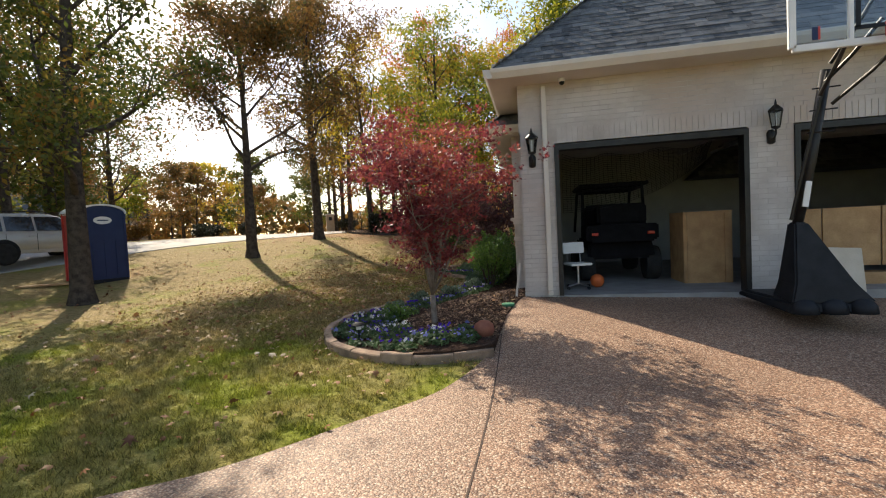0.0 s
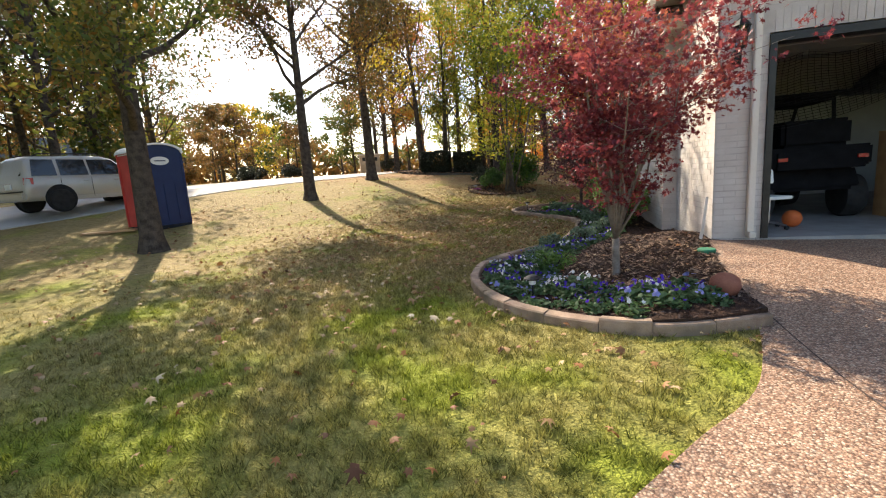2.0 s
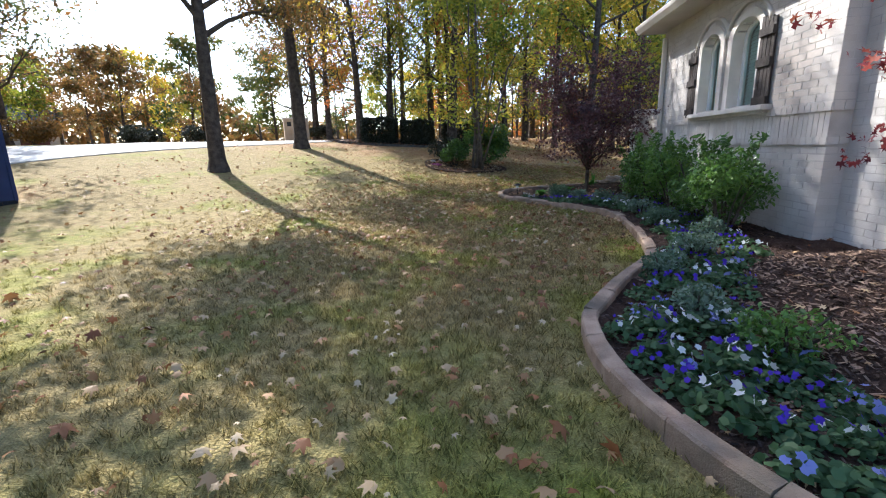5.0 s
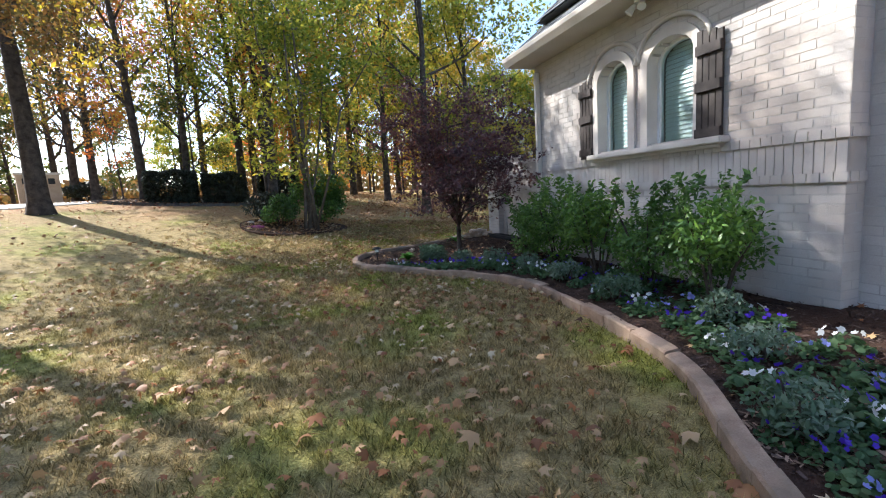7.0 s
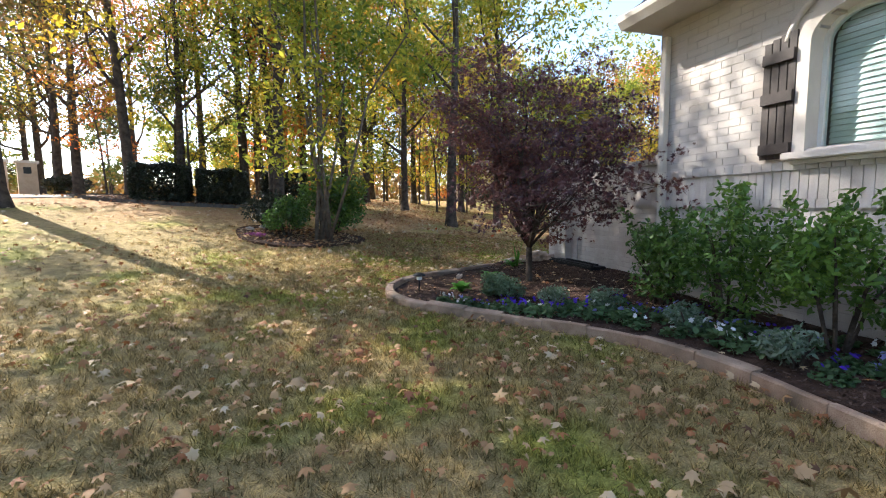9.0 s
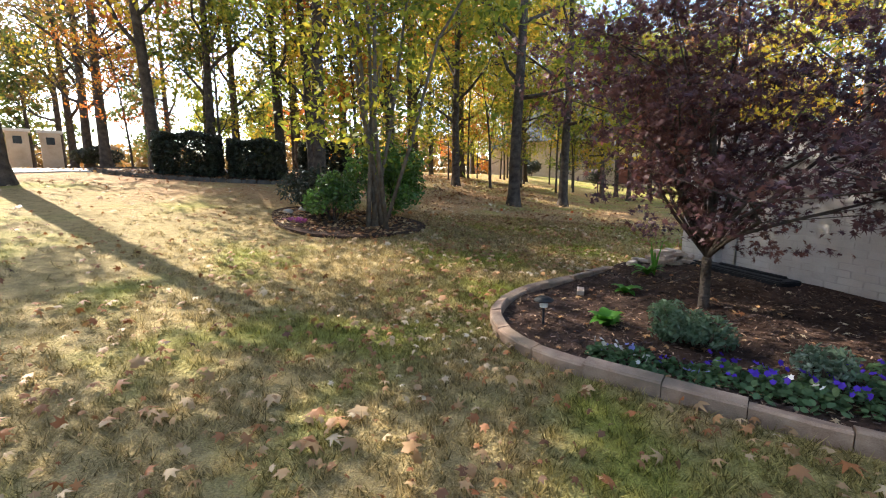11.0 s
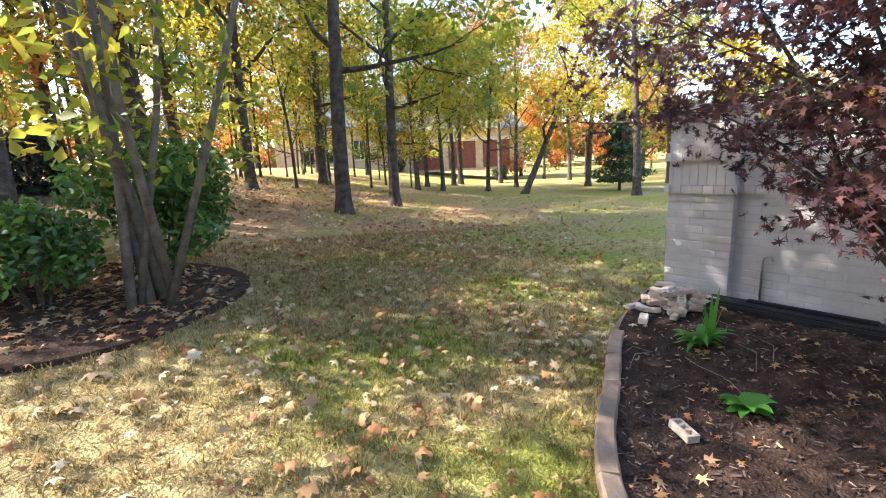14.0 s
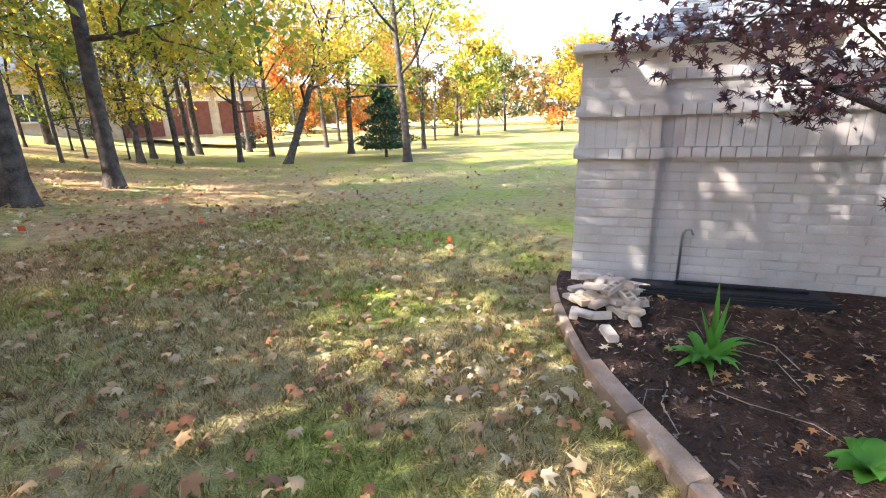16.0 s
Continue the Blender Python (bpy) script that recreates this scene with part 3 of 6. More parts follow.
def soldiers(o, u, n, u0, u1, z, h, parent):
    """Bricks stood on end between two bands."""
    o, u, n = Vector(o), Vector(u), Vector(n)
    m = Matrix((u, -n, Vector((0, 0, 1)))).transposed()
    s, x = Shape(), u0
    while x < u1 - 0.02:
        q = min(x + 0.078, u1)
        c = o + u * ((x + q) / 2) + n * (0.004 * rng.random() - 0.006)
        s.box((c.x, c.y, z + h / 2), (q - x - 0.006, 0.02, h - 0.008), m)
        x += 0.08
    tagged(part("soldier_course", s, BRICK, parent), kind="stuff")


X, Y, Z3 = Vector((1, 0, 0)), Vector((0, 1, 0)), Vector((0, 0, 1))
GX0, GX1, GY, G0 = 1.25, 11.5, 7.0, 0.13
D1, D2, DTOP = (1.80, 4.60), (5.20, 8.9), 2.57


def garage_holes(z):
    return (D1, D2) if z < DTOP else ()


front = brick_wall("wall_garage_front", "whitewashed brick garage front with two open bays", (0, GY, 0), X, -Y, GX0, GX1, -0.1, 3.62, garage_holes, skip=((DTOP + 0.02, DTOP + 0.27),), single=220, near=(1.6, 7.0, 1.8))
soldiers((0, GY, 0), X, -Y, GX0 + 0.6, GX1, DTOP + 0.02, 0.25, front)
for z in (1.12, 1.43):
    band((0, GY, 0), X, -Y, GX0, D1[0] - 0.04, z - 0.02, 0.012, 0.006, front)
brick_wall("wall_garage_side", "whitewashed brick side wall of the garage", (GX0, 0, 0), Y, -X, GY, 9.0, -0.2, 3.62)
# soft door frames
for a, b in (D1, D2):
    f = Shape()
    f.box((a + 0.035, GY + 0.06, (G0 + DTOP) / 2), (0.07, 0.2, DTOP - G0)).box((b - 0.035, GY + 0.06, (G0 + DTOP) / 2), (0.07, 0.2, DTOP - G0)).box(((a + b) / 2, GY + 0.06, DTOP - 0.045), (b - a - 0.14, 0.2, 0.09))
    solid("door_frame", f, BLACKM, "black painted frame of an open garage bay", "door frame", kind="structure")

WX, WY0, WY1 = 1.04, 8.92, 13.66
WTOP = 3.16


def arch(c, half, spring, rise, sill):
    """The stretch a segmental-arched opening takes at height z."""
    def cut(z):
        if z < sill or z > spring + rise:
            return None
        w = half if z < spring else half * math.sqrt(max(0.0, 1 - ((z - spring) / rise) ** 2))
        return (c - w, c + w)
    return cut


WIN = ((11.62, 0.31), (10.66, 0.34))
SILL, SPRING, RISE = 1.50, 2.42, 0.24
cuts = [arch(c, h, SPRING, RISE, SILL) for c, h in WIN]


def wing_holes(z):
    return [c for c in (cut(z) for cut in cuts) if c]


wing = brick_wall("wall_wing", "whitewashed brick wing wall with two arched windows", (WX, 0, 0), Y, -X, WY0, WY1, -0.25, WTOP, wing_holes, skip=((1.07, 1.36),), single=280, near=(1.04, 9.4, 1.2))
brick_wall("wall_wing_end", "whitewashed brick return wall of the wing", (0, WY0, 0), X, -Y, WX, 1.5, -0.25, WTOP, skip=((1.07, 1.36),))
brick_wall("wall_wing_back", "whitewashed brick back wall of the wing", (0, WY1, 0), X, Y, WX, 6.0, -0.25, WTOP)
for nm, z in (("band", 1.34), ("band", 1.0)):
    band((WX, 0, 0), Y, -X, WY0 - 0.02, WY1, z, 0.075, 0.024, wing)
    band((0, WY0, 0), X, -Y, WX, 1.25, z, 0.075, 0.024, wing)
soldiers((WX, 0, 0), Y, -X, WY0, WY1, 1.075, 0.265, wing)


def window(c, half, name):
    w = thing(name, "arched white window with pale blinds behind teal-tinted glass", "window", kind="structure")
    # surround
    def outline(g):
        pts = [(c - half - g, SILL)]
        for k in range(17):
            a = math.pi - math.pi * k / 16
            pts.append((c + (half + g) * math.cos(a), SPRING + (RISE + g) * math.sin(a)))
        return pts + [(c + half + g, SILL)]
    def ring(g0, g1, x0, x1):
        a, b = outline(g0), outline(g1)
        s, n = Shape(), len(a)
        vs = [(x0, y, z) for y, z in a] + [(x0, y, z) for y, z in b] + [(x1, y, z) for y, z in a] + [(x1, y, z) for y, z in b]
        fs = []
        for i in range(n - 1):
            fs += [(i, i + 1, n + i + 1, n + i), (n + i, n + i + 1, 3 * n + i + 1, 3 * n + i), (2 * n + i + 1, 2 * n + i, 3 * n + i, 3 * n + i + 1), (i + 1, i, 2 * n + i, 2 * n + i + 1)]
        return s.add(vs, fs)
    part("surround", ring(-0.012, 0.10, WX - 0.035, WX + 0.22), STUCCO, w, "cream cast-stone surround")
    part("window_frame", ring(-0.05, -0.012, WX + 0.12, WX + 0.18), WHITEP, w, "white frame")
    o = outline(-0.045)
    part("pane", Shape().add([(WX + 0.15, y, z) for y, z in o], [tuple(range(len(o)))]), PANE, w, "teal-tinted pane").visible_shadow = False
    bl, z = Shape(), SILL + 0.03
    while z < SPRING + RISE - 0.04:
        p = arch(c, half - 0.06, SPRING, RISE - 0.04, SILL)(z)
        if p:
            bl.box((WX + 0.2, (p[0] + p[1]) / 2, z), (0.004, p[1] - p[0], 0.052), Matrix.Rotation(0.35, 3, "Y"))
        z += 0.05
    part("blind", bl, BLIND, w, "white slatted blind")
    return w


for i, (c, h) in enumerate(WIN):
    window(c, h, f"window_{i + 1}")
s = Shape().box((WX - 0.045, (9.92 + 12.06) / 2, 1.455), (0.09 + 0.08, 2.14, 0.07)).box((WX - 0.03, (9.92 + 12.06) / 2, 1.405), (0.11, 2.06, 0.04))
solid("window_sill", s, STUCCO, "cream moulded stone sill under both windows", "window sill", kind="structure", bevel=0.012)
# arched label mould sweeping down between the windows
for c, h in WIN:
    pts = [(WX - 0.02, c + (h + 0.2) * math.cos(a), SPRING + (RISE + 0.19) * math.sin(a)) for a in np.linspace(0.15, math.pi - 0.15, 14)]
    solid("trim", Shape().tube(pts, 0.028, 6), STUCCO, "cream rounded moulding above an arched window", "moulding", kind="structure", smooth=True)


def shutter(y0, y1, slope):
    s = thing("shutter", "dark-stained board-and-batten wooden shutter beside a window", "shutter", "window shutters")
    n = 4
    w = (y1 - y0) / n
    zb = 1.45
    for k in range(n):
        f = (k + 0.5) / n
        top = 2.50 + 0.06 * (math.sin(f * 1.5) if slope > 0 else math.sin((1 - f) * 1.5))
        part("board", Shape().box((WX - 0.03, y0 + w * (k + 0.5), (zb + top) / 2), (0.025, w - 0.006, top - zb)), SHUTTER, s, bevel=0.003)
    for z in (zb + 0.09, 2.0, 2.36):
        part("batten", Shape().box((WX - 0.055, (y0 + y1) / 2, z), (0.03, y1 - y0 - 0.01, 0.1)), SHUTTER, s, bevel=0.004)
    return s


shutter(12.02, 12.32, -1)
shutter(9.98, 10.29, 1)


# roofs: slopes of overlapping shingles
def roof_slope(parent, o, u, up, length, rise_len, inset0, inset1, single=0):
    """Shingle courses up a slope; inset0, inset1: how much each end draws in per metre of slope (hips)."""
    o, u, up = Vector(o), Vector(u).normalized(), Vector(up).normalized()
    n = u.cross(up).normalized()
    if n.z < 0:
        n = -n
    m = Matrix((u, up, n)).transposed()
    tilt = m @ Matrix.Rotation(radians(-2.2), 3, "X")
    d, k, tabs = 0.0, 0, []
    while d < rise_len:
        a, b = inset0 * d, length - inset1 * d
        x = a - 0.15 * (k % 2) - 0.07 * (k % 3)
        while x < b:
            p, q = max(x, a), min(x + 0.3, b)
            if q - p > 0.02:
                tabs.append((o + u * ((p + q) / 2) + up * (d + 0.1) + n * (0.014 + 0.006 * rng.random()), q - p - 0.006, tilt))
            x += 0.3
        d += 0.15
        k += 1
    full = Shape().box((0, 0, 0), (0.294, 0.21, 0.008)).mesh("shingle")
    full.materials.append(SHINGLE)
    rest = Shape()
    for c, w, mm in tabs:
        if single > 0 and w > 0.29:
            ob = new("shingle", full)
            ob.parent = parent
            ob.matrix_basis = Matrix.Translation(c) @ mm.to_4x4()
            single -= 1
        else:
            rest.box(c, (w, 0.21, 0.008), mm)
    tagged(part("shingles", rest, SHINGLEJ, parent), kind="stuff")


def hip_roof(name, label, x0, x1, y0, y1, z, pitch, single=0):
    h = min(x1 - x0, y1 - y0) / 2
    zt = z + h * pitch
    if x1 - x0 > y1 - y0:
        r0, r1 = (x0 + h, (y0 + y1) / 2, zt), (x1 - h, (y0 + y1) / 2, zt)
    else:
        r0, r1 = ((x0 + x1) / 2, y0 + h, zt), ((x0 + x1) / 2, y1 - h, zt)
    vs = [(x0, y0, z), (x1, y0, z), (x1, y1, z), (x0, y1, z), r0, r1]
    fs = [(0, 1, 5, 4), (1, 2, 5), (2, 3, 4, 5), (3, 0, 4)] if x1 - x0 > y1 - y0 else [(0, 1, 4), (1, 2, 5, 4), (2, 3, 5), (3, 0, 4, 5)]
    deck = Shape().add(vs, fs + [(3, 2, 1, 0)])
    roof = solid(name, deck, SHINGLEJ, label, "roof", kind="structure")
    k = math.sqrt(1 + pitch * pitch)
    roof_slope(roof, (x0, y0, z), X, (0, 1, pitch), x1 - x0, h * k, 1 / k, 1 / k, single)
    roof_slope(roof, (x0, y1, z), -Y, (1, 0, pitch), y1 - y0, h * k, 1 / k, 1 / k)
    return roof


hip_roof("roof_garage", "steep dark grey shingled hip roof over the garage", 0.88, 12.5, 6.55, 13.3, 3.70, 0.97, 240)
hip_roof("roof_wing", "dark grey shingled roof of the wing", 0.62, 9.0, 8.5, 13.8, 3.29, 0.9)


def eave(name, x0, x1, y0, y1, z, wx, wy):
    """Soffit, fascia and gutter along the front (y0) and the side (x0)."""
    f = Shape().box(((x0 + x1) / 2, (y0 + wy) / 2, z - 0.02), (x1 - x0, wy - y0, 0.03)).box(((x0 + wx) / 2, (wy + y1) / 2, z - 0.02), (wx - x0, y1 - wy, 0.03))
    solid("soffit", f, PAINT, "cream painted soffit boards under the eave", "soffit", kind="structure")
    prof = [(0, 0), (0.02, -0.13), (-0.06, -0.13), (-0.115, -0.05), (-0.125, 0.0), (-0.12, 0.012)]
    def run(a, b, out):
        s = Shape()
        a, b, out = Vector(a), Vector(b), Vector(out)
        n = len(prof)
        vs = [a - out * (q[0]) + Z3 * q[1] for q in prof] + [b - out * (q[0]) + Z3 * q[1] for q in prof]
        s.add(vs, [(i, i + 1, n + i + 1, n + i) for i in range(n - 1)] + [tuple(range(n)), tuple(range(2 * n - 1, n - 1, -1))])
        return s
    solid("gutter", run((x0, y0, z + 0.09), (x1, y0, z + 0.09), (0, -1, 0)), PAINT, "cream painted metal gutter along the eave", "gutter", kind="structure")
    solid("gutter", run((x0, y0 - 0.1, z + 0.09), (x0, y1, z + 0.09), (-1, 0, 0)), PAINT, "cream painted metal gutter along the eave", "gutter", kind="structure")


solid("soffit", Shape().box((4.0, 13.74, 3.15), (6.0, 0.14, 0.03)), PAINT, "cream painted soffit boards under the eave", "soffit", kind="structure")
eave("garage", 0.88, 12.0, 6.55, 9.0, 3.60, GX0, GY)
eave("wing", 0.62, 1.3, 8.5, 13.8, 3.17, WX, WY0)
for nm, x, y, zt, zb in (("downspout", 1.66, GY - 0.05, 3.5, 0.16), ("downspout", WX - 0.05, 13.52, 3.0, -0.1)):
    d = Shape().box((x, y, (zt + zb) / 2), (0.075, 0.075, zt - zb))
    d.box((x - (0.0 if y < 8 else 0.06), y - (0.06 if y < 8 else 0), zb + 0.03), (0.075, 0.12, 0.07))
    solid(nm, d, PAINT, "cream painted square metal downspout on the brick", "downspout", bevel=0.008)

# garage room
solid("floor", Shape().box((6.4, 10.6, 0.03), (10.2, 7.2, 0.2)), CONCRETE, "grey concrete garage floor", "floor", kind="structure")
solid("wall_garage_back", Shape().box((6.4, 13.3, 1.9), (10.2, 0.2, 3.6)), DARKWALL, "plain plastered back wall of the garage", "wall", kind="structure")
solid("wall_garage_inner", Shape().box((1.5, 10.3, 1.9), (0.2, 6.1, 3.6)), DARKWALL, "plain plastered side wall of the garage", "wall", kind="structure")
solid("wall_garage_far", Shape().box((11.4, 10.2, 1.9), (0.2, 6.2, 3.6)), DARKWALL, "plain plastered far wall of the garage", "wall", kind="structure")
solid("ceiling", Shape().box((6.4, 10.2, 3.3), (10.2, 6.0, 0.12)), DARKWALL, "plain plastered garage ceiling", "ceiling", kind="structure")

# courtyard wall and end pillar
CW = 1.62
court = brick_wall("wall_court", "whitewashed brick courtyard wall", (CW, 0, 0), Y, -X, WY1, 16.42, -0.25, 1.60, skip=((1.03, 1.42),), single=150, proud=0.003)
for z in (1.02, 1.34, 1.6):
    band((CW, 0, 0), Y, -X, WY1, 16.42, z, 0.075, 0.03, court)
soldiers((CW, 0, 0), Y, -X, WY1, 16.42, 1.095, 0.245, court)
sw = Shape()
pts = [(WY1 + 0.9 * t, 1.68 + 0.65 * (1 - t) ** 2) for t in np.linspace(0, 1, 12)]
n = len(pts)
sw.add([(x, y, z) for x in (CW - 0.01, CW + 0.22) for y, z in pts] + [(x, y, 1.66) for x in (CW - 0.01, CW + 0.22) for y, z in pts],
       [(i, i + 1, n + i + 1, n + i) for i in range(n - 1)] + [(i + 1, i, 2 * n + i, 2 * n + i + 1) for i in range(n - 1)] + [(n + i, n + i + 1, 3 * n + i + 1, 3 * n + i) for i in range(n - 1)])
part("sweep", sw, STUCCO, court, "curved top sweeping up to the wing")
PX, PY0, PY1 = 1.49, 16.40, 17.0
pil = brick_wall("wall_pillar", "whitewashed brick end pillar with proud bands", (PX, 0, 0), Y, -X, PY0, PY1, -0.3, 1.80, skip=((1.03, 1.42),), single=120, proud=0.003)
brick_wall("wall_pillar_end", "whitewashed brick end face of the pillar", (0, PY1, 0), X, Y, PX, PX + 0.6, -0.3, 1.80)
brick_wall("wall_pillar_back", "whitewashed brick near face of the pillar", (0, PY0, 0), X, -Y, PX, PX + 0.6, -0.3, 1.80)
for z in (1.02, 1.34):
    band((PX, 0, 0), Y, -X, PY0 - 0.03, PY1 + 0.03, z, 0.08, 0.035, pil)
    band((0, PY1, 0), X, Y, PX - 0.03, PX + 0.6, z, 0.08, 0.035, pil)
soldiers((PX, 0, 0), Y, -X, PY0, PY1, 1.10, 0.24, pil)
part("cap", Shape().box((PX + 0.3, (PY0 + PY1) / 2, 1.835), (0.74, 0.74, 0.075)), STUCCO, pil, "grey cast-stone cap", bevel=0.015)
# rest of the house behind the courtyard
brick_wall("wall_house_back", "whitewashed brick house wall behind the courtyard", (6.0, 0, 0), Y, -X, WY1, 16.0, -0.3, 2.3)
hip_roof("roof_house", "dark grey shingled roof over the back of the house", 5.6, 13.0, 12.0, 16.3, 2.32, 0.9)


# ---- trees ----
def branch_tree(seed, height, radius, clear, spread, leaves, leaf_size, template=OVAL, limbs=10, lean=(0, 0), puff=0.5, flat=0.2, kids=4, bend=1.0):
    """A bending trunk, limbs that fork into boughs and twigs, and single leaves in sprays round the twigs. Returns the meshes of wood and leaves."""
    r = np.random.default_rng(seed)
    wood, tips = Shape(), []
    m = 10
    zs = np.linspace(0, height * 0.9, m)
    wob = np.cumsum(np.cumsum(r.normal(0, 0.022 * bend * height / 10, (m, 2)), axis=0), axis=0) * np.linspace(0.2, 1, m)[:, None]
    spine = [Vector((wob[i, 0] - wob[0, 0] + lean[0] * zs[i], wob[i, 1] - wob[0, 1] + lean[1] * zs[i], zs[i])) for i in range(m)]
    rad = [radius * (1 - 0.9 * (i / (m - 1)) ** 1.1) + 0.008 for i in range(m)]
    body = [spine[0] - Vector((0, 0, 0.15)), spine[0] + Vector((0, 0, 0.06)), spine[0].lerp(spine[1], 0.3)] + spine[1:]
    wood.tube(body, [radius * 1.65, radius * 1.38, radius * 1.06] + rad[1:], 9)

    def bough(p, d, length, rr, level):
        pts, q, dd = [p], p, d.normalized()
        segs = 4 if level < 2 else 2
        for _ in range(segs):
            dd = (dd + Vector(r.normal(0, 0.20 if level < 2 else 0.3, 3)) + Vector((0, 0, 0.05))).normalized()
            q = q + dd * (length / segs)
            pts.append(q)
        wood.tube(pts, [max(rr * (1 - 0.85 * k / segs), 0.004) for k in range(segs + 1)], (7, 5, 3)[level], caps=False)
        if level == 2:
            tips.extend((pts[1], pts[2], pts[2]))
            return
        tips.extend(pts[2:] if level == 0 else pts[1:])
        n = kids if level == 0 else 3
        for k in range(n):
            f = 0.3 + 0.7 * (k + r.random()) / n
            i = min(int(f * segs), segs - 1)
            base = pts[i].lerp(pts[i + 1], f * segs - i)
            way = (pts[i + 1] - pts[i]).normalized()
            side = way.cross(Vector(r.normal(0, 1, 3))).normalized()
            bough(base, way * 0.75 + side * r.uniform(0.55, 1.0) + Vector((0, 0, 0.12)), length * r.uniform(0.36, 0.58), rr * 0.5 * (1.1 - 0.6 * f), level + 1)

    for k in range(limbs):
        g = (k + 0.6 * r.random()) / limbs
        f = clear + (0.96 - clear) * g
        i = f * (m - 1)
        j = min(int(i), m - 2)
        base = spine[j].lerp(spine[j + 1], min(i - j, 1.0))
        a = k * 2.4 + r.normal(0, 0.4)
        out = spread * (0.55 + 0.45 * math.sin(math.pi * min(0.25 + 0.75 * g, 1.0)) - 0.25 * g) * r.uniform(0.75, 1.2)
        up = 0.62 + 0.65 * g + r.normal(0, 0.12)
        bough(base, Vector((math.cos(a), math.sin(a), up)), out, max(radius * (1 - 0.85 * f) * 0.55, 0.02), 0)
    tips.append(spine[-1])
    cen = np.array([tuple(t) for t in tips])
    pick = r.integers(0, len(cen) * 3, leaves)
    sub = np.repeat(cen, 3, axis=0) + r.normal(0, puff * 0.6, (len(cen) * 3, 3)) * np.array((1, 1, 0.6))
    pts = sub[pick] + r.normal(0, puff * 0.32, (leaves, 3)) * np.array((1, 1, 0.6))
    return wood.mesh("trunk", smooth=True), scatter("crown", pts, leaf_size * r.uniform(0.6, 1.25, leaves), template, flat=flat, r=r)


def tree(name, meshes, bark, leaf, label, at, group="", category="tree"):
    t = thing(name, label, category, group, at)
    part("trunk", meshes[0], bark, t)
    part("crown", meshes[1], leaf, t)
    return t


def stand(x, y, turn=0.0, k=1.0):
    return Matrix.Translation((x, y, float(ground(x, y)))) @ Matrix.Rotation(turn, 4, "Z") @ Matrix.Scale(k, 4)


STAR5, STAR7 = star(5), star(7, 0.26, 0.18)
oak_a = branch_tree(11, 12.5, 0.24, 0.21, 3.6, 22000, 0.15, limbs=14, puff=0.55, bend=0.6)
oak_b = branch_tree(12, 10.8, 0.22, 0.35, 3.9, 24000, 0.15, limbs=14, puff=0.55, bend=0.6)
oak_c = branch_tree(13, 13.5, 0.25, 0.38, 4.6, 27000, 0.16, limbs=15, puff=0.6, lean=(0.03, 0.0), bend=0.6)
tree("oak_tree", oak_a, BARK, GREENLEAF, "tall dark-barked oak with green and browning leaves", stand(-9.9, 8.75, 0.4))
tree("oak_tree", oak_b, BARK, RUSTLEAF, "slender dark oak with thin rust-brown leaves", stand(-10.15, 16.2, 1.4))
tree("oak_tree", oak_c, BARK, RUSTLEAF, "dark oak with a swelling trunk and thinning brown leaves", stand(-9.95, 21.8, 2.6))

kinds = []
for i, (seed, leaf, lab) in enumerate(((21, GOLDLEAF, "tall slender tree with golden-yellow leaves"), (22, LIMELEAF, "tall slender tree with yellow-green leaves"), (23, AMBERLEAF, "slender tree with orange autumn leaves"),
                                       (24, RUSTLEAF, "dark slender tree with brown autumn leaves"), (25, GREENLEAF, "dark slender tree still in green leaf"))):
    kinds.append((branch_tree(seed, 12.2 + 1.2 * (i % 3), 0.16 + 0.02 * (i % 2), 0.21, 4.2, 4800, 0.20, limbs=11, puff=0.6, kids=3), leaf, lab))


for seed, leaf, lab in ((26, GOLDLEAF, "spreading tree with low golden boughs"), (27, LIMELEAF, "spreading tree with low yellow-green boughs")):
    kinds.append((branch_tree(seed, 12.5, 0.17, 0.25, 4.4, 9000, 0.20, limbs=12, puff=0.62, kids=3, bend=1.3), leaf, lab))


def wood_tree(x, y, k, s=1.0, lean=None):
    (m, leaf, lab) = kinds[k + 5 if k < 2 and x > 1.5 else k]
    at = stand(x, y, random.uniform(0, 6.28), s)
    if lean:
        at = at @ Matrix.Rotation(radians(lean), 4, Vector((0.4, 1, 0)))
    return tree("woodland_tree", m, BARK, leaf, lab, at, "trees of the wood")


